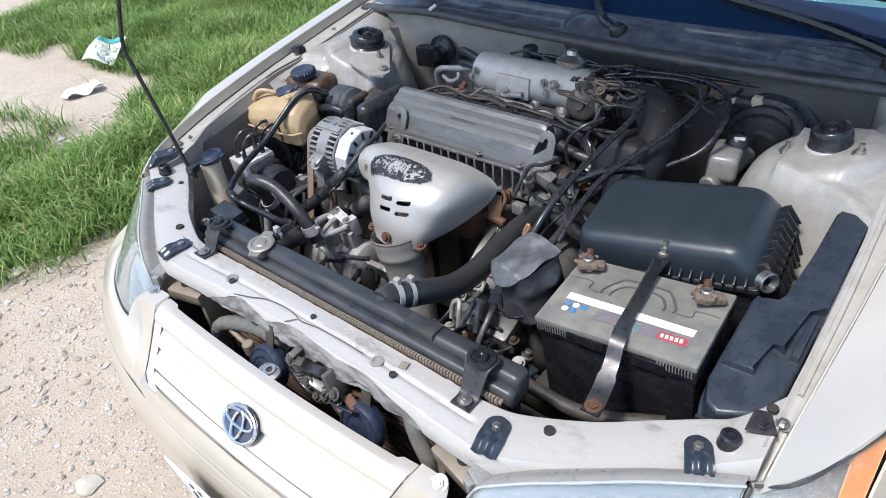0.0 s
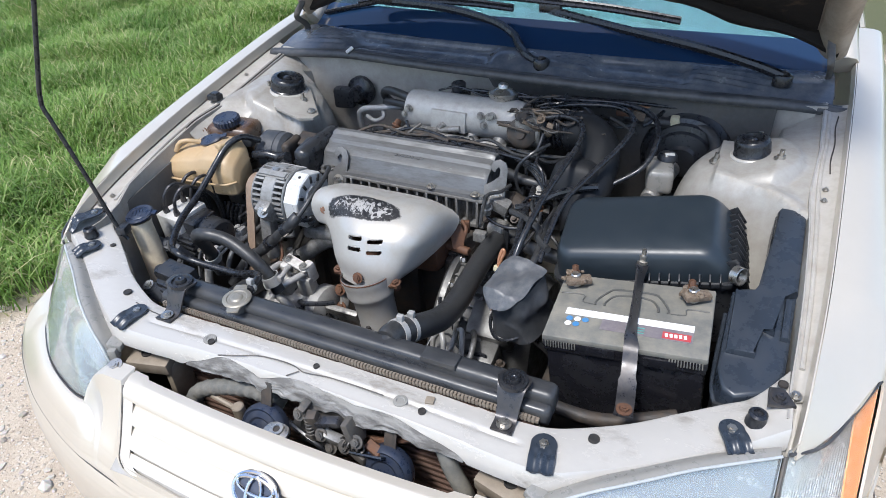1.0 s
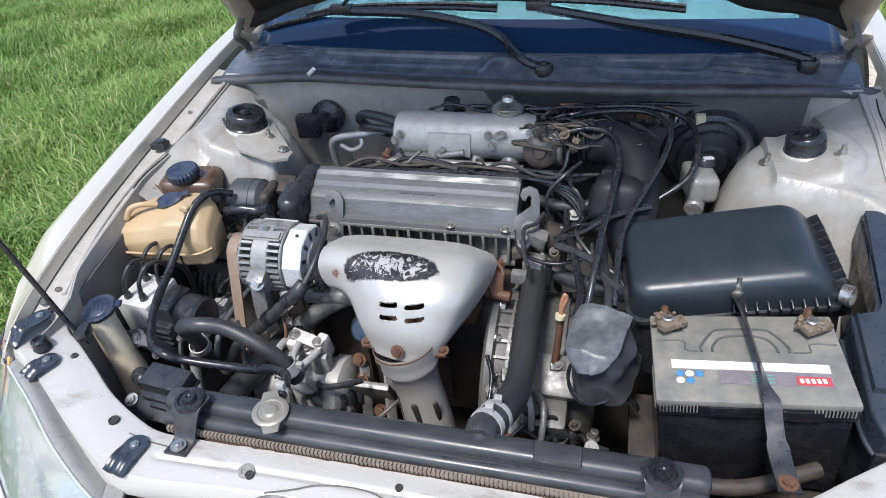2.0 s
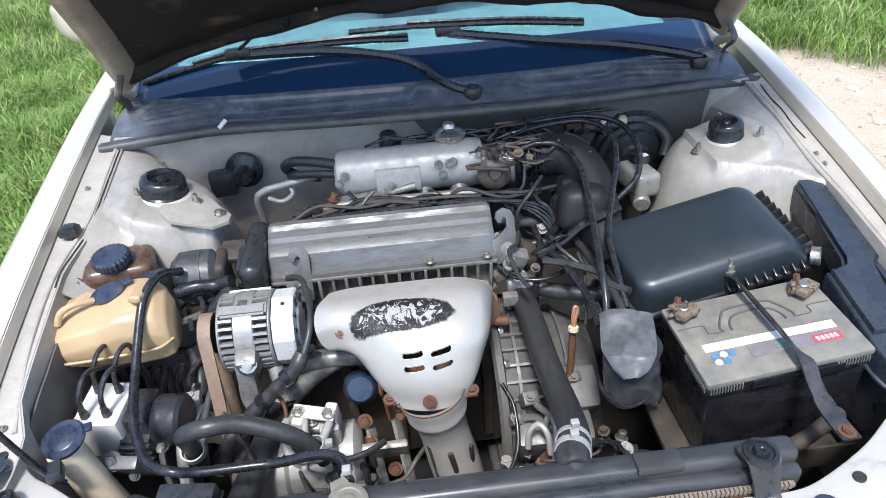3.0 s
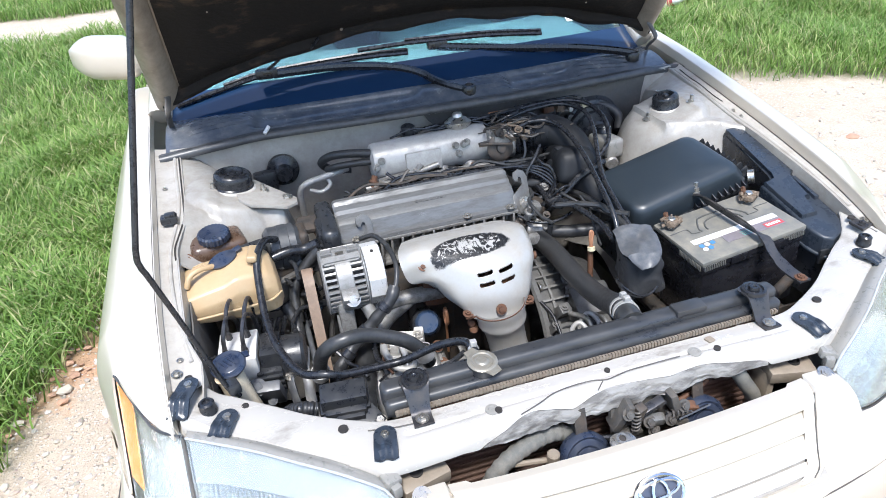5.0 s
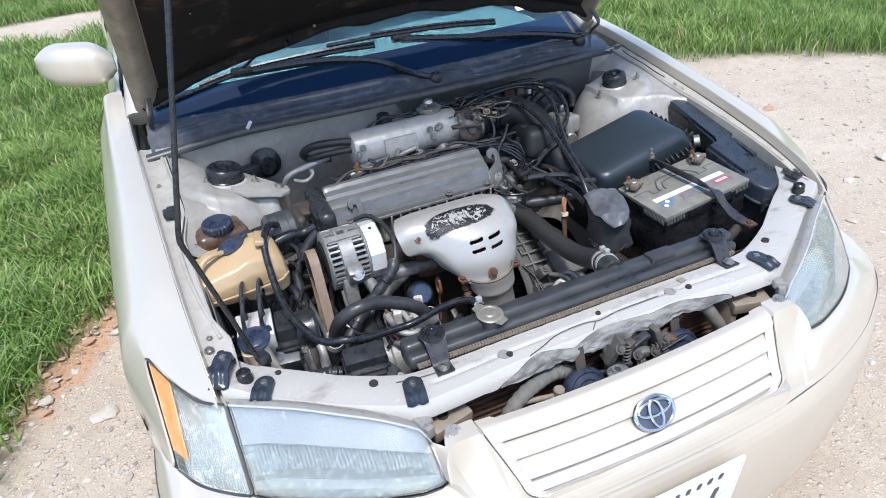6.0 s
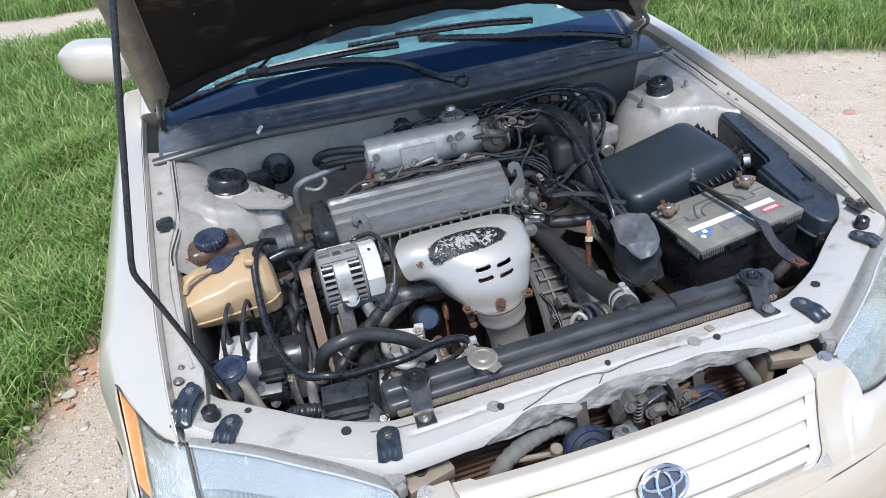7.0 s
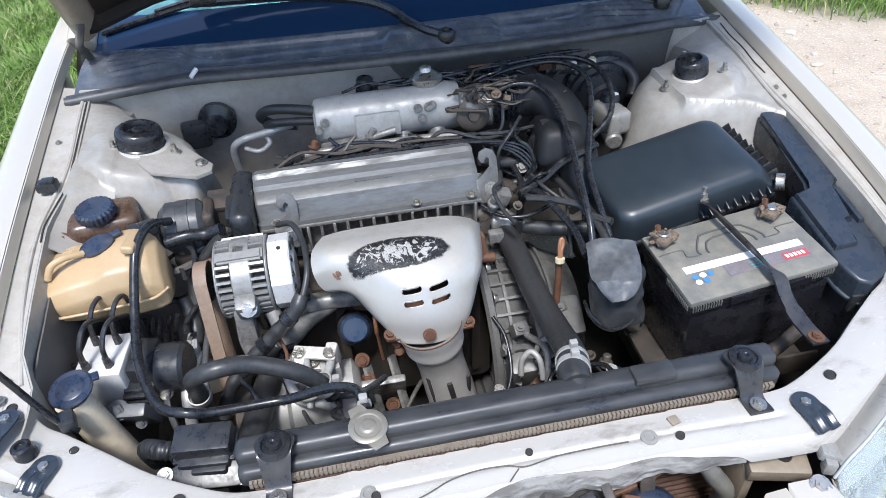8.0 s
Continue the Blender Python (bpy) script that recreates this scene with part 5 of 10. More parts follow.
# headlamps and corner lamps
def headlamp(s):
    lamp = sub("headlamp", car, "clear fluted headlamp slightly hazed")

    def lens_x(u, v):
        """Across the lens; its inner end is drawn in and rounded."""
        return 0.403 + u * 0.297 - 0.010 * (1 - u) ** 3 * v
    bm = BM()
    sheet(bm, lambda u, v: V((s, 1, 1)) * lamp_point(max(lens_x(u, v), 0.402), v), 60, 24, 0.003)
    ob = part("lens", bm, M["lens"], lamp, "hazed clear lens")
    ob.visible_shadow = False

    def refl(u, v, v0, v1, deep):
        ax = 0.408 + u * 0.288
        v = v0 + (v1 - v0) * v
        p = lamp_point(ax, v)
        edge = min(1.0, 8 * u, 8 * (1 - u))
        field = (0.35, 1.0, 0.6, 1.0, 1.0, 0.4)[min(int(u * 6), 5)] if deep else 0.0
        d = 0.009 + (0.030 + 0.012 * abs(math.cos(math.pi * (u * 1.5 + 0.1))) if deep else 0.004 + 0.012 * v) * edge
        return V((s * ax, p.y + d + 0.0012 * field * math.sin(u * 2 * math.pi * 44), p.z - 0.003))
    # strips above and below the bowl are painted paler, as if reflecting sky
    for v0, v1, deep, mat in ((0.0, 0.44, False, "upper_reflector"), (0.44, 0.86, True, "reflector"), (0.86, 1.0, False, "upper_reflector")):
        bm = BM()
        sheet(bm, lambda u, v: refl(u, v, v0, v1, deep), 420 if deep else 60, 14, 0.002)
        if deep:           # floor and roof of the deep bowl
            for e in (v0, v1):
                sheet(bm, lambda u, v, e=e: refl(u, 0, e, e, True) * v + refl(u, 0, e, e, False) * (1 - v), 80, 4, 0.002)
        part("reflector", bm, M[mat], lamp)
    bm = BM()
    tube(bm, [V((s, 1, 1)) * lamp_point(0.403 + u * 0.297, 0, -0.001) + V((0, 0.004, 0.001)) for u in np.linspace(0, 1, 24)], 0.0022, 8, 3)
    part("lamp_rim", bm, M["lens_rim"], lamp, "pale plastic rim")
    bm = BM()

    def ledge(u, v):
        p = lamp_point(0.406 + u * 0.29, 1.0)
        return V((s * p.x, p.y + 0.0035 + 0.022 * v, p.z + 0.002 - 0.004 * v))
    sheet(bm, ledge, 40, 4, 0.002)
    part("lower_ledge", bm, M["reflector"], lamp)
    bm = BM()
    tube(bm, [V((s, 1, 1)) * lamp_point(0.704, v, 0.002) for v in np.linspace(0, 1, 8)], 0.0026, 8, 3)
    part("gap_seal", bm, M["grime"], lamp)
    bm = BM()
    tube(bm, [V((s, 1, 1)) * lamp_point(0.402 + u * 0.30, 1, 0.0) + V((0, -0.002, -0.003)) for u in np.linspace(0.04, 1, 24)], 0.0009, 8, 3)
    part("lower_seal", bm, M["seal"], lamp)
    bm = BM()
    sheet(bm, lambda u, v: V((s * (0.410 + u * 0.288), lamp_point(0.410 + u * 0.288, 0).y + 0.004 + v * 0.05, smooth_table(LAMP_TOP, 0.410 + u * 0.288) + 0.001 + 0.004 * math.sin(v * 6) - 0.010 * v)), 30, 10, 0.003)
    part("housing", bm, M["milky"], lamp, "pale lamp housing top")
    corner = sub("corner_lamp", car, "clear fluted corner lamp with an amber reflector")
    bm = BM()
    sheet(bm, lambda u, v: V((s, 1, 1)) * lamp_point(0.708 + u * 0.110, v), 40, 24, 0.003)
    ob = part("lens", bm, M["lens"], corner)
    ob.visible_shadow = False
    bm = BM()
    sheet(bm, lambda u, v: V((s, 1, 1)) * lamp_point(0.789 + 0.008 * v + u * (0.029 - 0.008 * v), 0.03 + 0.80 * v, 0.0045), 8, 24, 0.003)
    part("amber_strip", bm, M["amber"], corner, "amber side reflector")
    bm = BM()

    def back(u, v):
        v *= 1.14
        p = lamp_point(0.709 + u * 0.106, v)
        return V((s * (p.x - 0.010 * u), p.y + 0.013 + 0.010 * math.sin(math.pi * u) + 0.0012 * math.sin(u * 2 * math.pi * 26) * (1 if v > 0.42 else 0), p.z - 0.002))
    sheet(bm, back, 260, 16, 0.002)
    part("reflector", bm, M["corner_reflector"], corner)
    bm = BM()
    tube(bm, [V((s, 1, 1)) * lamp_point(0.708 + u * 0.112, 0) + V((0, 0.002, 0.003)) for u in np.linspace(0, 1, 14)], 0.0024, 8, 3)
    part("upper_seal", bm, M["seal"], corner)
    bm = BM()
    tube(bm, [V((s, 1, 1)) * lamp_point(0.708 + u * 0.111, 1) + V((0, -0.003, -0.003)) for u in np.linspace(0, 1, 14)], 0.0026, 8, 3)
    part("lower_seal", bm, M["seal"], corner)


for s in (-1, 1):
    headlamp(s)
    # tan brackets and white clips beside the grille
    bm = BM()
    box(bm, (s * 0.352, 0.186, 0.668), (0.085, 0.055, 0.028), (6, 0, -s * 14), bev=0.006)
    box(bm, (s * 0.315, 0.20, 0.60), (0.016, 0.05, 0.13), (0, 0, 0), bev=0.004)
    b = part("grille_bracket", bm, M["frame_paint"], car, "tan sheet-metal bracket with a hole")
    bm = BM()
    lathe(bm, [(0, 0), (0.0085, 0), (0.0095, 0.0025), (0.011, 0.0025), (0.0115, 0)], pose(s * 0.36, 0.182, 0.683, 6, 0, 0), 16)
    part("hole_rim", bm, M["dark"], b)
    bm = BM()
    box(bm, (s * 0.405, 0.160, 0.708), (0.028, 0.026, 0.016), (0, 12, -s * 22), bev=0.004)
    box(bm, (s * 0.400, 0.146, 0.698), (0.016, 0.016, 0.024), (0, 0, -s * 22), bev=0.003)
    part("lamp_clip", bm, M["milky"], car, "white plastic lamp adjuster clip")

# cowl: rubber seal, louvred panel
bm = BM()
SEAL = [(-0.745, 1.142, 0.908), (-0.6, 1.150, 0.917), (-0.475, 1.152, 0.923), (-0.25, 1.126, 0.928), (0, 1.112, 0.930), (0.25, 1.118, 0.926), (0.5, 1.143, 0.921), (0.64, 1.163, 0.916), (0.72, 1.176, 0.909), (0.772, 1.182, 0.903)]
tube(bm, SEAL, 0.0125, 10, 10, flat=0.8)
tube(bm, [(x, y + 0.016, z + 0.004) for x, y, z in SEAL], 0.005, 8, 10)
seal = part("cowl_seal", bm, M["seal"], car, "dusty black rubber cowl seal")
bm = BM()
cyl(bm, (-0.482, 1.142, 0.932), (-0.468, 1.156, 0.944), 0.005, n=10)
part("seal_clip", bm, M["white"], seal, "white plastic clip")
bm = BM()
GLASS_Y0 = lambda x: 1.215 + 0.13 * (x / 0.72) ** 2
COWL_Z = lambda x: 0.966 - 0.032 * (x / 0.72) ** 2


def cowl(u, v):
    x = -0.73 + 1.46 * u
    sy = float(np.interp(x, [p[0] for p in SEAL], [p[1] for p in SEAL])) + 0.012
    sz = float(np.interp(x, [p[0] for p in SEAL], [p[2] for p in SEAL])) + 0.004
    y1 = GLASS_Y0(x) + 0.012
    y = sy + (y1 - sy) * v
    z = sz + (COWL_Z(x) - sz) * v + 0.012 * math.sin(math.pi * v)
    pocket = lambda a, b: (1 / (1 + math.exp(-(x - a) * 160))) * (1 / (1 + math.exp((x - b) * 160)))
    vv = (1 / (1 + math.exp(-(v - 0.2) * 40))) * (1 / (1 + math.exp((v - 0.8) * 40)))
    z -= 0.018 * vv * (pocket(-0.5, -0.06) + pocket(0.2, 0.42))
    z += 0.005 * vv * pocket(-0.67, -0.54)
    louvre = 0.0024 * math.sin(y * 330) * vv * (pocket(-0.66, -0.53) + pocket(0.44, 0.6) + pocket(0.11, 0.19))
    return V((x, y, z + louvre))


sheet(bm, cowl, 200, 44, 0.003)
part("cowl_panel", bm, M["cowl"], car, "dusty black plastic cowl panel with louvres")

# windscreen: clear glass with a black printed border
def screen(x, t, off=0.0):
    y = GLASS_Y0(x) + t * (0.74 - 0.05 * (x / 0.72) ** 2)
    z = COWL_Z(x) - 0.004 + t * 0.445 + 0.05 * math.sin(math.pi * t) * 0.6
    return V((x * (1 - 0.16 * t), y, z + off))


bm = BM()
sheet(bm, lambda u, v: screen(-0.70 + 1.40 * u, 0.10 + 0.86 * v), 40, 24, 0.004)
ob = part("windscreen", bm, M["glass"], car, "clear green-tinted windscreen")
ob.visible_shadow = False
bm = BM()
sheet(bm, lambda u, v: screen(-0.72 + 1.44 * u, 0.0 + 0.105 * v, 0.0005), 40, 6, 0.004)
for s in (-1, 1):
    sheet(bm, lambda u, v, s=s: screen(s * (0.70 + 0.03 * u), 0.08 + 0.9 * v, 0.0005), 4, 20, 0.004)
sheet(bm, lambda u, v: screen(-0.71 + 1.42 * u, 0.955 + 0.045 * v, 0.0005), 30, 4, 0.004)
part("screen_border", bm, M["frit"], car, "glossy black printed windscreen border")
bm = BM()
sheet(bm, lambda u, v: screen(0.50 + 0.075 * u, 0.16 + 0.02 * v, 0.003), 4, 2, 0.001)
part("sticker", bm, M["white"], car, "small pale sticker on the glass")
bm = BM()
sheet(bm, lambda u, v: V((-0.66 + 1.32 * u, 1.30 + 0.55 * v + 0.1 * (u * 2 - 1) ** 2, 0.93 + 0.02 * math.sin(v * 3) + 0.03 * math.exp(-((u - 0.72) / 0.12) ** 2 - ((v - 0.7) / 0.3) ** 2))), 30, 14, 0.01)
part("dashboard", bm, M["interior"], car, "grey dashboard top behind the glass")


# cabin: pillars, roof, doors, glass, boot
def cabin():
    bm = BM()
    roof = lambda u, v: V(((-0.60 + 1.2 * u) * (1 - 0.06 * v), 1.93 + 1.35 * v, 1.385 + 0.035 * math.sin(math.pi * u) + 0.02 * math.sin(math.pi * v)))
    sheet(bm, roof, 24, 24, 0.012)
    part("roof", bm, M["paint"], car)
    for s in (-1, 1):
        bm = BM()
        tube(bm, [(s * 0.745, 1.36, 0.95), (s * 0.69, 1.62, 1.15), (s * 0.60, 1.95, 1.385)], 0.032, 10, 8)
        tube(bm, [(s * 0.60, 1.93, 1.387), (s * 0.585, 2.6, 1.41), (s * 0.565, 3.28, 1.385)], 0.03, 10, 8)
        tube(bm, [(s * 0.565, 3.26, 1.387), (s * 0.64, 3.6, 1.2), (s * 0.72, 3.95, 0.99)], 0.04, 10, 8)
        tube(bm, [(s * 0.6, 2.6, 1.40), (s * 0.72, 2.62, 0.98)], 0.035, 8, 4)
        part("cabin_pillar", bm, M["paint"], car)
    for s in (-1, 1):
        for y0, y1, nm in ((1.585, 2.60, "front_door"), (2.61, 3.40, "rear_door")):
            bm = BM()

            def door(u, v, y0=y0, y1=y1, s=s):
                y = y0 + (y1 - y0) * u
                z = 0.978 - v * 0.75 + 0.015 * math.sin((y - 1.5) * 1.3)
                x = 0.79 + 0.1 * math.sin(min(v * 2.2, 1) * math.pi / 2) - 0.05 * max(0, v - 0.6)
                return V((s * x, y, z))
            sheet(bm, door, 20, 16, 0.01)
            part(nm, bm, M["paint"], car)
        bm = BM()
        sheet(bm, lambda u, v, s=s: V((s * (0.775 - 0.17 * v), 1.62 + 1.72 * u + v * (0.33 - 0.4 * u), 0.975 + 0.41 * v)), 20, 8, 0.004)
        part("side_glass", bm, M["glass"], car)
        bm = BM()

        def rear_side(u, v, s=s):
            y = 3.41 + 1.3 * u
            a = abs(y - 3.6)
            zb = 0.31 + math.sqrt(max(0.37 ** 2 - a * a, 0)) if a < 0.37 else 0.25
            z = 0.99 - v * (0.99 - zb)
            return V((s * (0.78 + 0.1 * math.sin(min(v * 2.2, 1) * math.pi / 2) - 0.07 * u ** 3), y, z))
        sheet(bm, rear_side, 30, 14, 0.01)
        part("rear_wing", bm, M["paint"], car)
        bm = BM()
        sheet(bm, lambda u, v, s=s: V((s * 0.86, 1.32 + 2.0 * u, 0.36 - 0.16 * v)), 10, 3, 0.02)
        part("side_sill", bm, M["paint"], car)
    bm = BM()
    sheet(bm, lambda u, v: V(((-0.78 + 1.56 * u) * (1 - 0.04 * v), 3.95 + 0.75 * v, 0.99 - 0.06 * v ** 3 + 0.02 * math.sin(math.pi * u))), 20, 12, 0.01)
    sheet(bm, lambda u, v: V((-0.80 + 1.6 * u, 4.70 + 0.02 * math.sin(v * 3), 0.93 - 0.7 * v)), 20, 12, 0.01)
    part("boot", bm, M["paint"], car)
    bm = BM()
    sheet(bm, lambda u, v: V(((-0.56 + 1.12 * u) * (1 + 0.22 * v), 3.28 + 0.68 * v, 1.385 - 0.39 * v)), 16, 10, 0.005)
    part("rear_glass", bm, M["glass"], car)
    bm = BM()
    box(bm, (0, 2.6, 0.5), (1.4, 2.2, 0.05), bev=0.01)
    for x in (-0.36, 0.36):
        box(bm, (x, 2.35, 0.7), (0.5, 0.5, 0.3), bev=0.08, seg=3)
        box(bm, (x, 2.68, 1.0), (0.48, 0.14, 0.6), (-14, 0, 0), bev=0.06, seg=3)
    box(bm, (0, 3.3, 0.75), (1.3, 0.4, 0.4), bev=0.08, seg=3)
    part("seats", bm, M["interior"], car)
    # door mirror on the right-hand side
    bm = BM()
    rings = []
    for k in range(13):
        t = k / 12
        x = -0.77 - 0.21 * t
        hgt = 0.068 * (1 - 0.62 * (1 - min(1, t * 3.2)) ** 2) * (1 - 0.6 * (max(0, t - 0.62) / 0.38) ** 2.2)
        dep = 0.052 * (1 - 0.5 * (1 - min(1, t * 3.2)) ** 2) * (1 - 0.75 * (max(0, t - 0.62) / 0.38) ** 2.2)
        sq = lambda c: math.copysign(abs(c) ** 0.62, c)
        rings.append([V((x, 1.62 + 0.05 * t + dep * sq(math.cos(a)) * (1.4 if math.cos(a) < 0 else 0.7), 1.052 + 0.014 * t + hgt * sq(math.sin(a)) * (0.95 if math.sin(a) > 0 else 0.85))) for a in (2 * math.pi * i / 28 for i in range(28))])
    loft(bm, rings)
    part("door_mirror", bm, M["paint"], car, "champagne door mirror shell")
    # wheels
    for x in (-0.79, 0.79):
        for y in (0.93, 3.6):
            wh = sub("wheel", car)
            m = pose(x, y, 0.31, 0, 90, 0)
            bm = BM()
            lathe(bm, [(0.19, -0.09), (0.27, -0.1), (0.305, -0.085), (0.312, -0.05), (0.312, 0.05), (0.305, 0.085), (0.27, 0.1), (0.19, 0.09)], m, 36)
            part("tyre", bm, M["tyre"], wh)
            bm = BM()
            lathe(bm, [(0.19, -0.09), (0.17, -0.05), (0, -0.05)], m, 30)
            lathe(bm, [(0.19, 0.09), (0.17, 0.05), (0, 0.05)], m, 30)
            part("rim", bm, M["alu"], wh)


cabin()

# bonnet, hinged at the cowl and propped open
HINGE = V((0, 1.345, 0.95))
OPEN = radians(58)


def bonnet_closed(x, t, depth=0.0):
    """t runs from the rear edge to the nose; x across. The bonnet as it would lie shut."""
    ax = abs(x)
    yr = 1.155 + 0.15 * (x / 0.72) ** 2
    yn = 0.10 + 0.20 * (ax / 0.72) ** 2.4
    y = yr + (yn - yr) * t
    z = smooth_table([(-0.2, 0.60), (0.1, 0.705), (0.3, 0.785), (0.5, 0.855), (0.8, 0.93), (1.1, 0.975), (1.35, 1.0)], y) + 0.035 * (1 - (ax / 0.74) ** 2) - 0.03
    return V((x, y, z - depth))


def bonnet_open(x, t, depth=0.0):
    p = bonnet_closed(x, t, depth) - HINGE
    c, s = math.cos(OPEN), math.sin(OPEN)
    return HINGE + V((p.x, p.y * c + p.z * s, -p.y * s + p.z * c))


def half_width(t):
    return 0.742 - 0.03 * t - 0.01 * max(0, t - 0.8)


bonnet = sub("bonnet", car, "open champagne bonnet with a dark dirty underside")
bm = BM()
sheet(bm, lambda u, v: bonnet_open((2 * u - 1) * half_width(v), v), 44, 44, 0.002)
part("skin", bm, M["paint"], bonnet)
bm = BM()


def liner(u, v):
    x, t = (2 * u - 1) * (half_width(v) - 0.075), 0.035 + 0.88 * v
    e = min(u, 1 - u, v * 1.2, (1 - v) * 1.2)
    wav = 0.004 * noise.noise(V((x * 9, t * 9, 2)))
    return bonnet_open(x, t, 0.012 + 0.022 * min(1, e * 16) + wav)


sheet(bm, liner, 60, 50, 0.003)
part("liner", bm, M["liner"], bonnet, "dark flaking sound-deadening liner")
bm = BM()
for s in (-1, 1):
    def rail(u, v, s=s):
        t = 0.0 + 0.98 * u
        x = s * (half_width(t) - 0.002 - 0.082 * v)
        return bonnet_open(x, t, 0.006 + 0.03 * math.sin(math.pi * min(1, v * 1.25)) ** 0.8)
    sheet(bm, rail, 50, 10, 0.003)
    part("inner_frame", bm, M["frame_paint"], bonnet, "dusty tan pressed inner frame")
    bm = BM()


def rear_rail(u, v):
    x = (2 * u - 1) * (half_width(0) - 0.02)
    return bonnet_open(x, 0.0 + 0.05 * v + (0.010 * math.sin(x * 22) + 0.016 * noise.noise(V((x * 9, 3, 1))) + 0.006 * noise.noise(V((x * 30, 1, 7)))) * (1 - v), 0.004 + 0.03 * math.sin(math.pi * min(1, v * 1.2)))


sheet(bm, rear_rail, 80, 8, 0.003)
part("rear_rail", bm, M["liner"], bonnet, "black rear rail of the underside")
rngb = random.Random(3)
for k in range(26):
    bm = BM()
    p = bonnet_open(rngb.uniform(-0.6, 0.6), rngb.uniform(0.05, 0.4), 0.036)
    q = bonnet_open(0, 0.2, 0.06) - bonnet_open(0, 0.2, 0.04)
    cyl(bm, p, p + q.normalized() * 0.003, rngb.uniform(0.002, 0.0042), n=8)
    part("liner_clip", bm, M["frame_paint"], bonnet)
for s in (-1, 1):
    bm = BM()
    tube(bm, [(s * 0.715, 1.30, 0.90), (s * 0.715, 1.29, 0.95), (s * 0.708, 1.24, 0.99), bonnet_open(s * 0.70, 0.06, 0.03), bonnet_open(s * 0.70, 0.13, 0.03)], 0.009, 8, 6, flat=0.5)
    box(bm, (s * 0.718, 1.27, 0.915), (0.035, 0.06, 0.010), (0, s * 6, 0), bev=0.003)
    part("bonnet_hinge", bm, M["grime"], bonnet, "rusty tan bonnet hinge")

# prop rod
rod = thing("prop_rod", (-0.645, 0.39, 0.76), "thin black bent steel rod propping the bonnet", "prop rod")
bm = BM()
ROD_TOP = V((-0.692, 0.379, 1.051)) + V((0.2417, 0.1764, 0.954)) * 0.74
tube(bm, [(-0.615, 0.40, 0.74), (-0.632, 0.396, 0.775), (-0.66, 0.389, 0.905), (-0.684, 0.382, 1.015), (-0.69, 0.380, 1.04), (-0.690, 0.382, 1.062), (-0.673, 0.393, 1.13), ROD_TOP - V((0.05, 0.035, 0.2)), ROD_TOP], 0.0046, 10, 8)
part("shaft", bm, M["rubber"], rod)
bm = BM()
box(bm, (-0.622, 0.402, 0.762), (0.022, 0.03, 0.02), (0, 0, 20), bev=0.005)
part("pivot_clip", bm, M["plastic"], rod)


# wipers
def wiper(name, pivot, arm, blade, hub):
    w = thing(name, pivot, "black windscreen wiper resting on the glass", "wiper", "windscreen wipers")
    bm = BM()
    lathe(bm, [(0.020, -0.006), (0.021, 0.014), (0.018, 0.019), (0.013, 0.020), (0.012, 0.017), (0, 0.017)], Matrix.Translation(pivot), 22)
    part("pivot_hub", bm, M["wiper"], w, "round black pivot hub")
    bm = BM()
    lathe(bm, [(0.0085, 0.014), (0.0085, 0.024), (0.004, 0.027), (0, 0.027)], Matrix.Translation(pivot), 6)
    part("pivot_nut", bm, M["steel"], w)
    bm = BM()
    tube(bm, arm, 0.0105, 8, 8, flat=1.3)
    part("arm", bm, M["wiper"], w)
    bm = BM()
    tube(bm, blade, 0.0065, 8, 8)
    part("blade", bm, M["wiper"], w)
    bm = BM()
    tube(bm, [V(p) + V((0, 0.002, 0.009)) for p in blade[1:]], 0.005, 6, 8)
    part("blade_frame", bm, M["wiper"], w)
    bm = BM()
    box(bm, hub, (0.06, 0.028, 0.026), bev=0.008)
    part("blade_clip", bm, M["wiper"], w)


def on_glass(x, t, up=0.012):
    return screen(x, t, up)


wiper("wiper", (0.078, 1.158, 0.946), [(0.070, 1.161, 0.954), (0.035, 1.175, 0.964), (0.0, 1.215, 0.975), (-0.03, 1.25, 0.99), (-0.10, 1.28, 1.01), (-0.25, 1.302, 1.028), (-0.443, 1.318, 1.03)],
      [on_glass(-0.70, 0.045), on_glass(-0.57, 0.085), on_glass(-0.44, 0.115), on_glass(-0.2, 0.125), on_glass(-0.05, 0.118)], (-0.443, 1.316, 1.035))
wiper("wiper", (0.621, 1.222, 0.944), [(0.621, 1.222, 0.958), (0.56, 1.236, 0.972), (0.434, 1.262, 0.992), (0.25, 1.295, 1.01), (0.045, 1.328, 1.034)],
      [on_glass(-0.19, 0.155), on_glass(-0.05, 0.155), on_glass(0.045, 0.15), on_glass(0.2, 0.14), on_glass(0.38, 0.115)], (0.045, 1.330, 1.04))

hose = thing("washer_hose", (-0.42, 1.31, 1.04), "thin black washer hose hanging from the bonnet edge", "hose")
bm = BM()
tube(bm, [(-0.44, 1.312, 1.045), (-0.42, 1.30, 1.06), (-0.385, 1.285, 1.085), bonnet_open(-0.33, 0.01, 0.03), bonnet_open(-0.30, 0.05, 0.036)], 0.0042, 8, 8)
part("tube", bm, M["wiper"], hose)


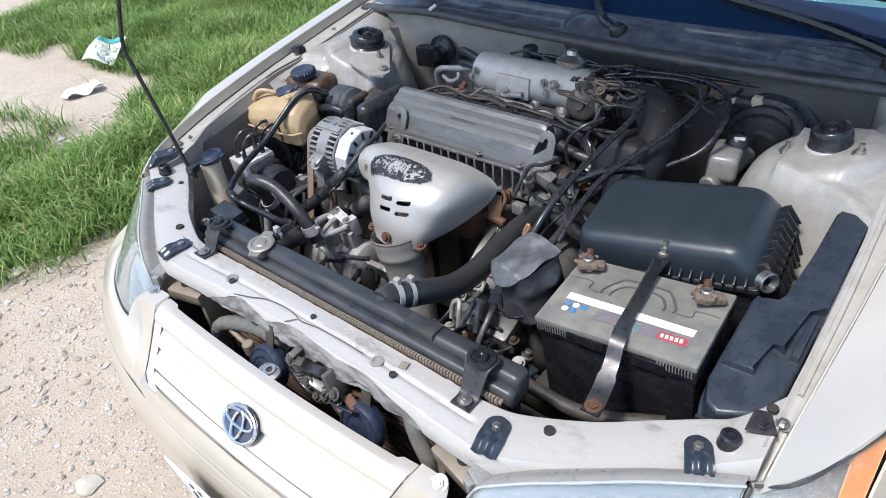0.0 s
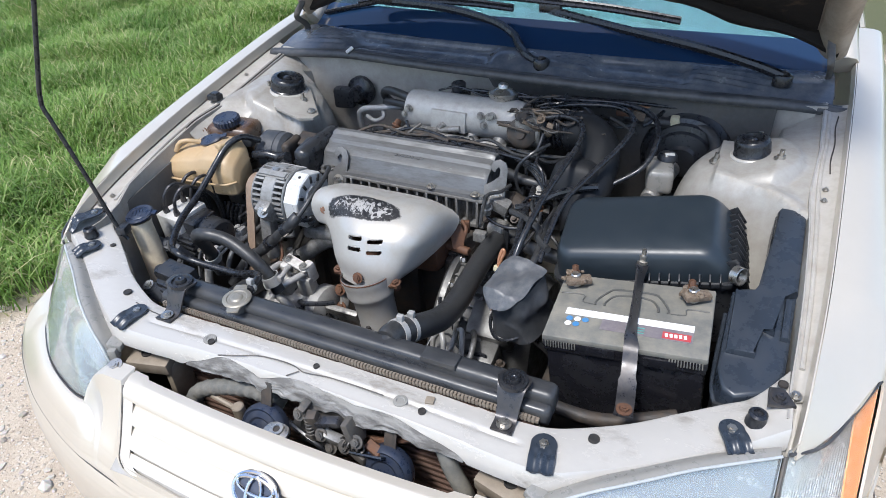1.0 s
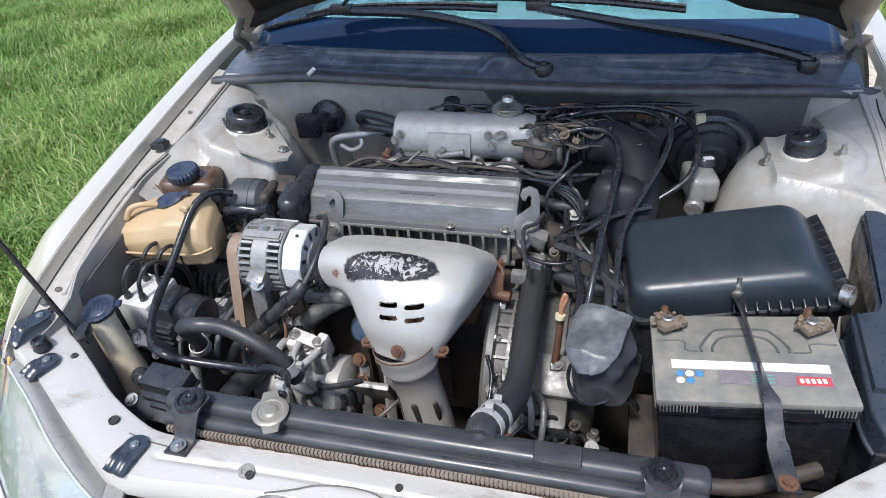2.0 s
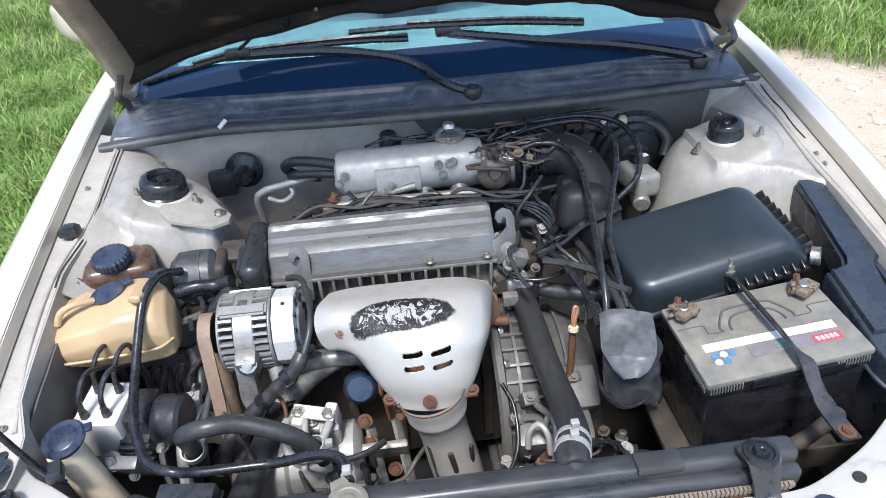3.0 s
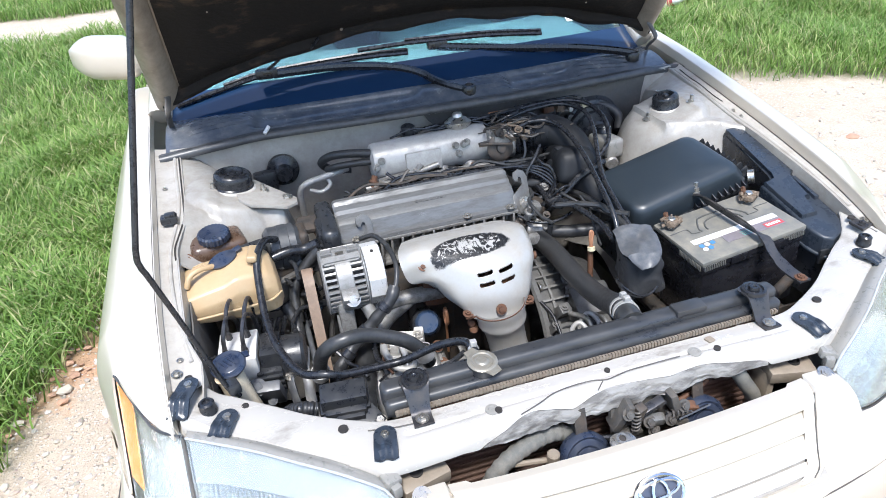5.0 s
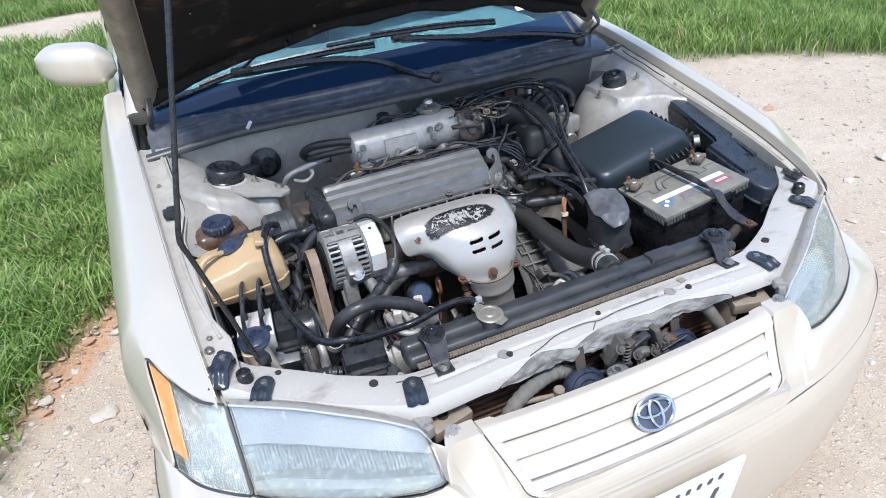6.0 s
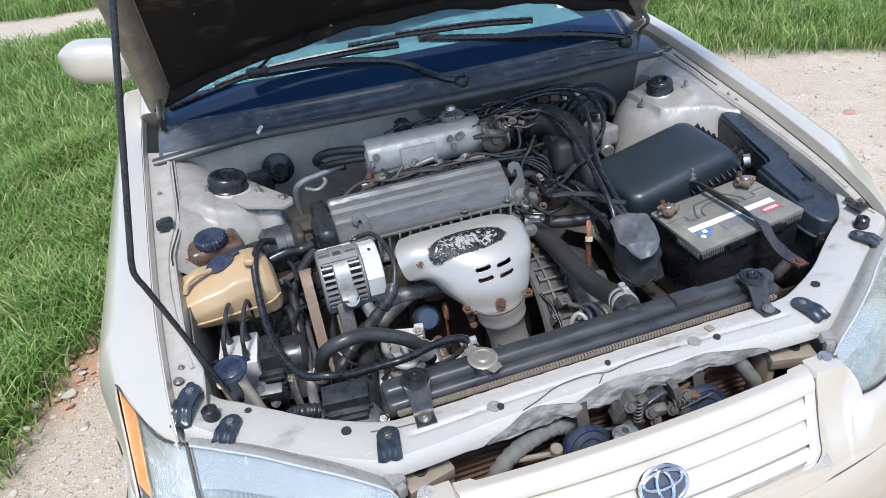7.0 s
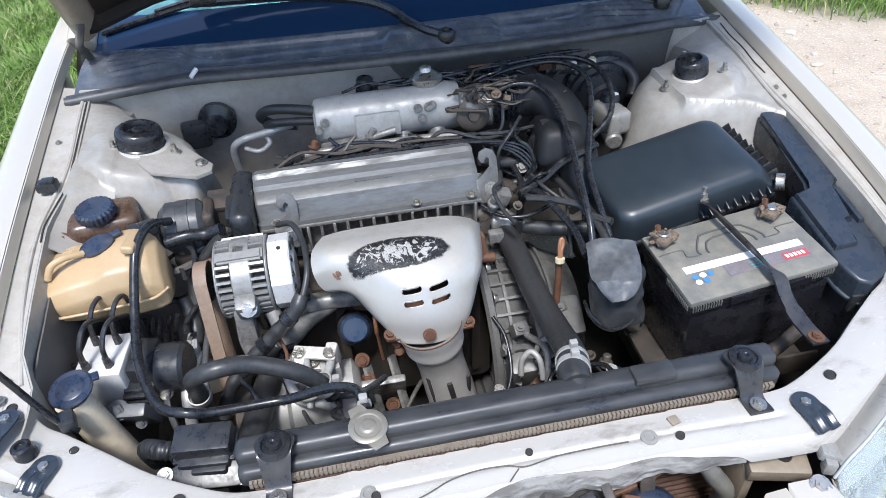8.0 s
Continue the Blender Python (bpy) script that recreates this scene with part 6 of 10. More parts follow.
# ---- radiator, condenser, latch and horns ----
radiator = thing("radiator", (0, 0.28, 0.34), "black-topped radiator with tan crimped header and fins", "radiator")
bm = BM()
box(bm, (0.003, 0.297, 0.752), (0.775, 0.036, 0.046), bev=0.014, seg=4)
box(bm, (0.003, 0.275, 0.742), (0.772, 0.025, 0.032), bev=0.011, seg=3)
box(bm, (0.003, 0.287, 0.735), (0.770, 0.04, 0.02), bev=0.003)
box(bm, (0.20, 0.292, 0.774), (0.062, 0.03, 0.014), bev=0.004)
cyl(bm, (-0.206, 0.289, 0.755), (-0.206, 0.289, 0.779), 0.022, n=20)
cyl(bm, (0.095, 0.30, 0.755), (0.092, 0.335, 0.762), 0.021, n=20)
part("top_tank", bm, M["tank_black"], radiator, "black plastic top tank")
bm = BM()
box(bm, (0.003, 0.262, 0.74), (0.745, 0.014, 0.007), bev=0.002)
part("header", bm, M["core"], radiator, "tan crimped header strip")
bm = BM()
for k in range(122):
    box(bm, (-0.366 + k * 0.00606, 0.2565, 0.7425), (0.0042, 0.006, 0.010))
tagged(part("crimp_teeth", bm, M["core"], radiator), kind="stuff")
bm = BM()
box(bm, (0.003, 0.268, 0.53), (0.735, 0.024, 0.40), bev=0.003)
part("core", bm, M["fins"], radiator)
cap = sub("cap", radiator, "pressed silver pressure cap with two ears")
bm = BM()
m = Matrix.Translation((-0.206, 0.286, 0.778)) @ Euler((radians(4), 0, radians(25))).to_matrix().to_4x4()
lathe(bm, [(0.024, 0), (0.026, 0.001), (0.0265, 0.003), (0.024, 0.0048), (0.019, 0.005), (0.0175, 0.0035), (0.012, 0.004), (0.010, 0.006), (0.006, 0.0065), (0, 0.006)], m, 30)
part("lid", bm, M["cap_tin"], cap)
for a in (0, 180):
    bm = BM()
    plate(bm, [(-0.014, 0.02), (0.014, 0.02), (0.010, 0.036), (-0.010, 0.036)], 0.003, m @ pose(0, 0, 0.0005, 0, 0, a), 0.001)
    part("ear", bm, M["cap_tin"], cap)

for s in (-1, 1):
    br = thing("radiator_bracket", (s * 0.331, 0.255, 0.74), "black pressed radiator bracket with a rubber bush", "bracket", "radiator brackets")
    bm = BM()

    def strap(u, v, s=s):
        y = 0.215 + 0.085 * u
        z = smooth_table([(0, 0.746), (0.3, 0.747), (0.45, 0.768), (0.6, 0.787), (1, 0.787)], u)
        w = smooth_table([(0, 0.017), (0.35, 0.017), (0.6, 0.022), (0.85, 0.026), (0.96, 0.018), (1, 0.008)], u)
        return V((s * 0.331 + (v * 2 - 1) * w - s * 0.004 * u, y, z))
    sheet(bm, strap, 26, 8, 0.0035)
    part("strap", bm, M["steel"], br)
    bm = BM()
    lathe(bm, [(0.023, 0), (0.022, 0.006), (0.017, 0.007), (0.015, 0.004), (0.011, 0.004), (0.009, 0.011), (0.004, 0.011), (0, 0.007)], Matrix.Translation((s * 0.328, 0.277, 0.787)), 24)
    part("bush", bm, M["rubber"], br)
    bm = BM()
    bolt(bm, (s * 0.331, 0.228, 0.747), (0, 0, 1), 0.0075, 0.006)
    part("bolt", bm, M["zinc"], br, "rusty hexagon bolt")

shroud = thing("fan_shroud", (0, 0.33, 0.3), "black plastic radiator fan shroud", "fan shroud")
bm = BM()
box(bm, (0.0, 0.318, 0.53), (0.72, 0.03, 0.36), bev=0.012)
part("panel", bm, M["plastic"], shroud)
for x in (-0.19, 0.17):
    bm = BM()
    lathe(bm, [(0.155, 0), (0.16, 0.03), (0.15, 0.032), (0.148, 0)], pose(x, 0.332, 0.52, -90, 0, 0), 36)
    part("ring", bm, M["plastic"], shroud)
    bm = BM()
    cyl(bm, (x, 0.34, 0.52), (x, 0.405, 0.52), 0.05, 0.046, 24, 0.008)
    part("motor", bm, M["plastic"], shroud)

condenser = thing("condenser", (0, 0.215, 0.4), "rusty brown finned air-conditioning condenser", "condenser")
bm = BM()
box(bm, (0, 0.232, 0.57), (0.70, 0.012, 0.27), bev=0.002)
part("core", bm, M["fins"], condenser)
for k in range(17):
    bm = BM()
    box(bm, (0, 0.2245, 0.687 - k * 0.0145), (0.70, 0.006, 0.006), bev=0.0015, seg=1)
    part("tube", bm, M["fins"], condenser)
bm = BM()
box(bm, (-0.345, 0.225, 0.56), (0.014, 0.03, 0.30), bev=0.004)
part("side_tank", bm, M["iron"], condenser)
bm = BM()
box(bm, (0.345, 0.225, 0.56), (0.014, 0.03, 0.30), bev=0.004)
part("side_tank", bm, M["iron"], condenser)

horns = []
for x, y, z, tilt in ((-0.075, 0.150, 0.635, 25), (0.158, 0.160, 0.628, 20)):
    h = thing("horn", (x, y, z), "black round disc horn behind the grille", "horn", "horns")
    m = pose(x, y, z, 90 - tilt, 0, 0)
    bm = BM()
    lathe(bm, [(0, -0.022), (0.03, -0.022), (0.044, -0.014), (0.046, -0.004), (0.046, 0.004), (0.040, 0.012), (0.036, 0.010), (0.026, 0.013), (0.022, 0.011), (0.012, 0.014), (0, 0.014)], m, 30)
    part("body", bm, M["cap"], h)
    bm = BM()
    box(bm, (x, y + 0.02, z + 0.045), (0.022, 0.004, 0.08), (-18, 0, 0), bev=0.0015)
    part("bracket", bm, M["iron"], h)

latch = thing("bonnet_latch", (0.07, 0.18, 0.62), "grimy steel bonnet latch with springs and rust", "latch")
bm = BM()
box(bm, (0.045, 0.186, 0.665), (0.12, 0.010, 0.10), (-14, 0, 6), bev=0.004)
part("plate", bm, M["grime"], latch)
for c, sz, rot, mat in (((0.0, 0.172, 0.688), (0.016, 0.03, 0.06), (10, 24, 0), "grime"), ((0.03, 0.165, 0.682), (0.022, 0.022, 0.055), (12, -8, 15), "iron"), ((0.098, 0.168, 0.688), (0.016, 0.032, 0.05), (0, -18, 0), "grime"),
                        ((0.062, 0.162, 0.664), (0.045, 0.02, 0.018), (20, 22, 10), "alu"), ((0.10, 0.160, 0.652), (0.06, 0.016, 0.014), (0, 18, -12), "grime"), ((0.055, 0.164, 0.698), (0.05, 0.020, 0.010), (10, -14, 8), "steel"),
                        ((0.02, 0.166, 0.646), (0.04, 0.018, 0.012), (0, -20, 0), "grime"), ((0.135, 0.168, 0.666), (0.035, 0.02, 0.008), (20, 10, -14), "rust")):
    bm = BM()
    box(bm, c, sz, rot, bev=0.003, taper=0.8)
    part("latch_piece", bm, M[mat], latch)
for cx, cy, cz, n, ax in ((0.022, 0.158, 0.655, 34, 0), (0.082, 0.155, 0.672, 26, 1)):
    bm = BM()
    tube(bm, [(cx + (0.007 * math.cos(k * 1.2) if not ax else 0.0017 * k), cy + 0.007 * math.sin(k * 1.2), cz + (0.0016 * k if not ax else 0.007 * math.cos(k * 1.2))) for k in range(n)], 0.0018, 6, 3)
    part("spring", bm, M["grime"], latch)
for x, y, z in ((0.005, 0.158, 0.70), (0.045, 0.154, 0.672), (0.088, 0.154, 0.662), (0.112, 0.156, 0.684), (0.058, 0.156, 0.644)):
    bm = BM()
    bolt(bm, (x, y, z), (0, -1, 0.6), 0.0075, 0.007)
    part("bolt", bm, M["grime"], latch, "rusty bolt")
bm = BM()
sheet(bm, lambda u, v: V((0.10 + 0.06 * u, 0.148 + 0.026 * v, 0.665 + 0.014 * u - 0.03 * v)), 6, 4, 0.003)
part("blue_grey_tab", bm, M["fuse"], latch, "bent blue-grey tab")
bm = BM()
tube(bm, [(0.03, 0.185, 0.655), (0.08, 0.19, 0.645), (0.15, 0.195, 0.66), (0.19, 0.20, 0.68)], 0.006, 8, 6)
part("rod", bm, M["rust"], latch, "rusty operating rod")
bm = BM()
tube(bm, [(-0.07, 0.19, 0.63), (-0.03, 0.17, 0.645), (0.02, 0.160, 0.635), (0.05, 0.165, 0.61)], 0.005, 8, 6)
part("release_cable", bm, M["rubber"], latch, "black release cable")

pipe = thing("air_conditioning_pipe", (-0.22, 0.18, 0.6), "grey foam-wrapped pipe behind the grille", "pipe")
bm = BM()
rib_tube(bm, [(-0.25, 0.165, 0.57), (-0.245, 0.160, 0.625), (-0.222, 0.165, 0.655), (-0.18, 0.178, 0.668), (-0.12, 0.192, 0.668), (-0.07, 0.20, 0.64)], 0.0155, 0.017, 0.10, 14, 24)
part("foam", bm, material("grey_foam_wrap", (0.12, 0.118, 0.105), 0.9, 0, (0.3, 0.27, 0.22), 0.5, 150, 24, 0.5, 0.003), pipe)
bm = BM()
tube(bm, [(-0.205, 0.165, 0.653), (-0.14, 0.16, 0.645)], 0.005, 8, 2)
cyl(bm, (-0.132, 0.158, 0.635), (-0.132, 0.156, 0.662), 0.011, n=16, bev=0.002)
part("valve_stem", bm, M["frame_paint"], pipe, "tan capped valve stem")
pipe = thing("air_conditioning_pipe", (0.26, 0.19, 0.6), "pale taped pipe beside the condenser", "pipe")
bm = BM()
tube(bm, [(0.245, 0.195, 0.69), (0.262, 0.185, 0.66), (0.285, 0.18, 0.62), (0.29, 0.19, 0.56)], 0.014, 12, 8)
part("tape", bm, M["lid"], pipe)

# ---- battery side ----
battery = thing("battery", (0.452, 0.512, 0.565), "black car battery with a dusty grey lid and printed label", "battery")
BX = Matrix.Translation((0.452, 0.512, 0.776)) @ Euler((radians(1.5), radians(-5.8), radians(2.5))).to_matrix().to_4x4()


def in_battery(f):
    bm = BM()
    f(bm)
    bmesh.ops.transform(bm, matrix=BX, verts=bm.verts)
    return bm


part("case", in_battery(lambda b: box(b, (0, 0, -0.112), (0.252, 0.164, 0.176), bev=0.004)), M["case"], battery, "black battery case")


def lid_mesh(b):
    box(b, (0, 0, -0.006), (0.262, 0.174, 0.012), bev=0.004)
    for k in range(24):
        box(b, (-0.125 + k * 0.0045 + (0.145 if k > 11 else 0), -0.0868, -0.017), (0.0016, 0.003, 0.012))
    for k in range(16):
        box(b, (-0.1308, -0.08 + k * 0.0045, -0.017), (0.003, 0.0016, 0.012))


part("lid", in_battery(lid_mesh), M["lid"], battery, "dusty grey battery lid")
part("lid_rim", in_battery(lambda b: [box(b, (0, 0, -0.0185), (0.261, 0.173, 0.012), bev=0.002), box(b, (0, 0, -0.030), (0.258, 0.170, 0.010), bev=0.002)]), M["case"], battery, "black rim under the lid")


def handle_mesh(b):
    o = [(-0.06, 0.008), (-0.06, 0.02), (-0.045, 0.045), (-0.03, 0.055), (0.03, 0.055), (0.045, 0.045), (0.06, 0.02), (0.06, 0.008)]
    tube(b, [(x, y, 0.0005) for x, y in o], 0.0022, 6, 5)
    i = [(-0.045, 0.008), (-0.043, 0.02), (-0.03, 0.037), (0.0, 0.042), (0.03, 0.037), (0.043, 0.02), (0.045, 0.008)]
    tube(b, [(x, y, 0.0005) for x, y in i], 0.0022, 6, 5)


part("handle_moulding", in_battery(handle_mesh), M["handle_grey"], battery, "dark moulded handle outline")


def seam_one(b):
    tube(b, [(-0.125, 0.03, 0.001), (-0.085, 0.03, 0.001), (-0.083, 0.012, 0.001), (-0.065, 0.008, 0.001)], 0.0011, 6, 4)


def seam_two(b):
    tube(b, [(0.125, 0.025, 0.001), (0.09, 0.025, 0.001), (0.088, 0.010, 0.001), (0.065, 0.008, 0.001)], 0.0011, 6, 4)


for seam in (seam_one, seam_two):
    part("lid_seam", in_battery(seam), M["handle_grey"], battery)
part("label_band", in_battery(lambda b: box(b, (0.0, -0.020, 0.0006), (0.21, 0.016, 0.0012), (0, 0, -1.5))), M["white"], battery, "white label stripe")
part("label_dark", in_battery(lambda b: box(b, (0.032, -0.042, 0.0005), (0.146, 0.026, 0.0010), (0, 0, -1.5))), material("label_mauve", (0.17, 0.15, 0.165), 0.45, 0, (0.28, 0.26, 0.24), 0.5, 200, 40), battery, "dark printed label")
part("label_red", in_battery(lambda b: box(b, (0.080, -0.046, 0.0010), (0.044, 0.016, 0.0010), (0, 0, -1.5))), M["red"], battery, "red label block")
part("label_bar", in_battery(lambda b: [box(b, (0.0645 + 0.0072 * k, -0.046, 0.0017), (0.0046, 0.008, 0.0008), (0, 0, 8)) for k in range(5)]), M["white"], battery, "white bars in place of lettering")
for k, c in ((0, "blue"), (1, "white"), (2, "blue"), (3, "white"), (4, "blue")):
    part("label_icon", in_battery(lambda b, k=k: lathe(b, [(0, 0.0016), (0.0055, 0.0016), (0.006, 0.0008)], Matrix.Translation((-0.095 + 0.0135 * (k % 3), -0.036 - 0.013 * (k // 3), 0)), 14)), M[c], battery)
part("label_line", in_battery(lambda b: [box(b, (0.015, -0.038 - 0.006 * k, 0.0016), (0.03, 0.0018, 0.0008)) for k in range(3)]), material("label_green", (0.1, 0.32, 0.3), 0.4), battery)
for lx, lz in ((-0.035, -0.02), (0.06, -0.024)):
    part("vent_ledge", in_battery(lambda b: box(b, (lx, -0.086, lz), (0.05, 0.006, 0.018), bev=0.001)), M["case"], battery)


def terminal(x, y, seed, tag):
    t = sub("terminal", battery, tag)
    r = random.Random(seed)
    part("post", in_battery(lambda b: cyl(b, (x, y, 0), (x, y, 0.026), 0.010, 0.009, 16, 0.002)), M["zinc"], t)

    def lump(b):
        for _ in range(14):
            p = V((x + r.uniform(-0.022, 0.022), y + r.uniform(-0.012, 0.012), 0.008 + r.uniform(0, 0.014)))
            mm = Matrix.Translation(p) @ Euler((r.random() * 6, r.random() * 6, r.random() * 6)).to_matrix().to_4x4()
            res = bmesh.ops.create_icosphere(b, subdivisions=2, radius=r.uniform(0.003, 0.0065), matrix=mm)
            for v in res["verts"]:
                v.co += (v.co - p) * 0.8 * noise.noise(v.co * 220)
        box(b, (x + 0.006, y - 0.004, 0.014), (0.045, 0.02, 0.011), (0, 8, 30), bev=0.003)
    part("clamp", in_battery(lump), M["crust"], t, "corroded furred clamp")
    part("bolt", in_battery(lambda b: bolt(b, (x - 0.004, y + 0.012, 0.02), (0, 0.3, 1), 0.006, 0.012)), M["rust"], t)


terminal(-0.105, 0.058, 2, "corroded positive terminal")
terminal(0.096, 0.052, 5, "corroded negative terminal")

clamp = thing("battery_clamp", (0.47, 0.48, 0.77), "flat black steel strap holding the battery down", "clamp")
bm = BM()
CL = [(0.447, 0.632, 0.797), (0.449, 0.60, 0.800), (0.457, 0.53, 0.797), (0.466, 0.45, 0.793), (0.472, 0.418, 0.786), (0.476, 0.398, 0.765), (0.481, 0.365, 0.748), (0.485, 0.335, 0.743), (0.487, 0.312, 0.743)]
cs = spline(CL, 6)
rings = []
for i, p in enumerate(cs):
    d = (cs[min(i + 1, len(cs) - 1)] - cs[max(i - 1, 0)]).normalized()
    tw = radians(62 * math.exp(-((i - 12) / 9.0) ** 4))
    side = V((1, 0.05, 0)).normalized()
    up = d.cross(side).normalized() * -1
    side2 = side * math.cos(tw) + up * math.sin(tw)
    up2 = up * math.cos(tw) - side * math.sin(tw)
    w = 0.0115 if i < 34 else 0.014
    rings.append([p + side2 * w + up2 * 0.002, p - side2 * w + up2 * 0.002, p - side2 * w - up2 * 0.002, p + side2 * w - up2 * 0.002])
loft(bm, rings)
part("strap", bm, M["steel"], clamp)
bm = BM()
cyl(bm, (0.447, 0.630, 0.72), (0.447, 0.630, 0.828), 0.004, n=10)
cyl(bm, (0.447, 0.630, 0.800), (0.447, 0.630, 0.806), 0.011, n=16)
cyl(bm, (0.447, 0.630, 0.806), (0.447, 0.630, 0.816), 0.0085, n=6)
part("stud_nut", bm, M["zinc"], clamp)
bm = BM()
bolt(bm, (0.486, 0.324, 0.745), (0, 0, 1), 0.008, 0.006)
part("bolt", bm, M["rust"], clamp, "rusty bolt")
tray = thing("battery_tray", (0.45, 0.5, 0.5), "black steel battery tray on the chassis leg", "tray")
bm = BM()
box(bm, (0.45, 0.51, 0.555), (0.29, 0.2, 0.012), bev=0.003)
box(bm, (0.45, 0.405, 0.575), (0.29, 0.006, 0.05), bev=0.002)
part("pan", bm, M["iron"], tray)
bm = BM()
tube(bm, [(0.34, 0.37, 0.655), (0.45, 0.375, 0.65), (0.56, 0.42, 0.66)], 0.012, 10, 6)
part("cross_bar", bm, M["iron"], tray)

fuse_box = thing("fuse_box", (0.655, 0.6, 0.62), "long black plastic fuse box with a stepped lid", "fuse box")
SLANT = Matrix(((1, 0, 0, 0), (0, 1, 0, 0), (0.0, 0.20, 1, 0), (0, 0, 0, 1)))
bm = BM()
plate(bm, [(0.600, 0.44), (0.612, 0.405), (0.63, 0.395), (0.675, 0.415), (0.695, 0.46), (0.698, 0.60), (0.702, 0.80), (0.696, 0.814), (0.655, 0.814), (0.650, 0.80), (0.646, 0.62), (0.637, 0.598), (0.602, 0.598)], 0.046, Matrix.Translation((0, 0, 0.638)) @ SLANT, 0.006, 3)
part("lid", bm, M["fuse"], fuse_box, "satin blue-black lid")
bm = BM()
plate(bm, [(0.607, 0.468), (0.649, 0.470), (0.652, 0.527), (0.672, 0.520), (0.676, 0.60), (0.699, 0.61), (0.700, 0.80), (0.694, 0.811), (0.657, 0.811), (0.652, 0.80), (0.648, 0.615), (0.639, 0.595), (0.606, 0.594)], 0.012, Matrix.Translation((0, 0, 0.683)) @ SLANT, 0.004)
part("raised_panel", bm, M["fuse"], fuse_box)
bm = BM()
plate(bm, [(0.681, 0.515), (0.692, 0.515), (0.693, 0.595), (0.682, 0.595)], 0.010, Matrix.Translation((0, 0, 0.683)) @ SLANT, 0.003)
part("raised_rail", bm, M["fuse"], fuse_box)
bm = BM()
plate(bm, [(0.604, 0.46), (0.616, 0.414), (0.632, 0.404), (0.667, 0.42), (0.686, 0.455), (0.69, 0.60), (0.694, 0.805), (0.655, 0.805), (0.65, 0.60), (0.606, 0.590)], 0.12, Matrix.Translation((0, 0, 0.522)) @ SLANT)
part("body", bm, M["plastic"], fuse_box)
bm = BM()
tube(bm, [V((x, y, 0.639 + 0.2 * y)) for x, y in ((0.600, 0.59), (0.599, 0.455), (0.611, 0.406), (0.63, 0.395), (0.672, 0.413), (0.692, 0.45), (0.696, 0.60))], 0.004, 8, 4)
part("lid_skirt", bm, M["fuse"], fuse_box)
for x, y, z, a in ((0.617, 0.398, 0.725, 38), (0.701, 0.52, 0.75, 90), (0.706, 0.70, 0.79, 90)):
    bm = BM()
    box(bm, (x, y, z - 0.005), (0.026, 0.006, 0.034), (0, 0, a - 38 if a == 38 else 90), bev=0.002)
    part("clip", bm, M["plastic"], fuse_box)

airbox = thing("air_cleaner", (0.42, 0.70, 0.6), "black plastic air cleaner box with a smooth domed lid", "air cleaner")
bm = BM()


AX = Matrix.Translation((0.431, 0.711, 0.766)) @ Euler((radians(6), radians(-10.5), radians(4.5))).to_matrix().to_4x4()
LID = [(0.0, 0.325, 0.196, 0.012, 0.012), (0.012, 0.322, 0.195, 0.012, 0.011), (0.034, 0.306, 0.192, 0.011, 0.006), (0.048, 0.294, 0.188, 0.011, 0.002), (0.056, 0.286, 0.182, 0.011, 0.0),
       (0.0615, 0.277, 0.172, 0.012, -0.001), (0.065, 0.266, 0.160, 0.014, -0.002), (0.068, 0.240, 0.134, 0.018, -0.002), (0.0700, 0.19, 0.10, 0.019, -0.002), (0.0708, 0.11, 0.06, 0.02, -0.002), (0.071, 0.02, 0.012, 0.02, -0.002)]
loft(bm, [[AX @ V((x + ox, y + oy, h)) for x, y in rrect(w, d, min(w, d) * 0.16, 8)] for h, w, d, oy, ox in LID], caps=True)
part("lid", bm, M["airbox"], airbox, "satin domed lid", smooth=60)
bm = BM()
plate(bm, rrect(0.340, 0.208, 0.03, cx=0.013, cy=0.012), 0.008, AX @ Matrix.Translation((0, 0, -0.006)), 0.002)
part("rim", bm, M["plastic"], airbox)
for row in range(2):
    for k in range(9 - row):
        bm = BM()
        box(bm, (0.171 + 0.009 * row, -0.068 + k * 0.019 + 0.006 * row, 0.020 - 0.052 * row), (0.020, 0.0035, 0.040), (0, -24 + 14 * row, 0), bev=0.001)
        bmesh.ops.transform(bm, matrix=AX, verts=bm.verts)
        part("rib", bm, M["plastic"], airbox)
for k in range(9):
    bm = BM()
    box(bm, (0.01 + k * 0.017, -0.088, 0.008), (0.003, 0.016, 0.022), (22, 0, 0), bev=0.001)
    bmesh.ops.transform(bm, matrix=AX, verts=bm.verts)
    part("rib", bm, M["plastic"], airbox)
bm = BM()
plate(bm, rrect(0.328, 0.192, 0.03, cx=0.012, cy=0.012), 0.14, AX @ Matrix.Translation((0, 0, -0.15)), 0.0)
part("body", bm, M["plastic"], airbox)
bm = BM()
m = AX @ Matrix.Translation((0.168, -0.078, 0.016)) @ V((0.62, -0.5, 0.1)).to_track_quat('Z', 'Y').to_matrix().to_4x4()
lathe(bm, [(0.0155, 0.0), (0.017, 0.001), (0.0165, 0.008), (0.017, 0.015), (0.0155, 0.016), (0.0135, 0.015), (0.0135, 0.001), (0.0155, 0.0)], m, 20)
part("spring_clip", bm, M["zinc"], airbox)

relay = thing("relay_cover", (0.23, 0.5, 0.62), "crumpled black rubber cover over a relay block", "relay cover")
bm = BM()


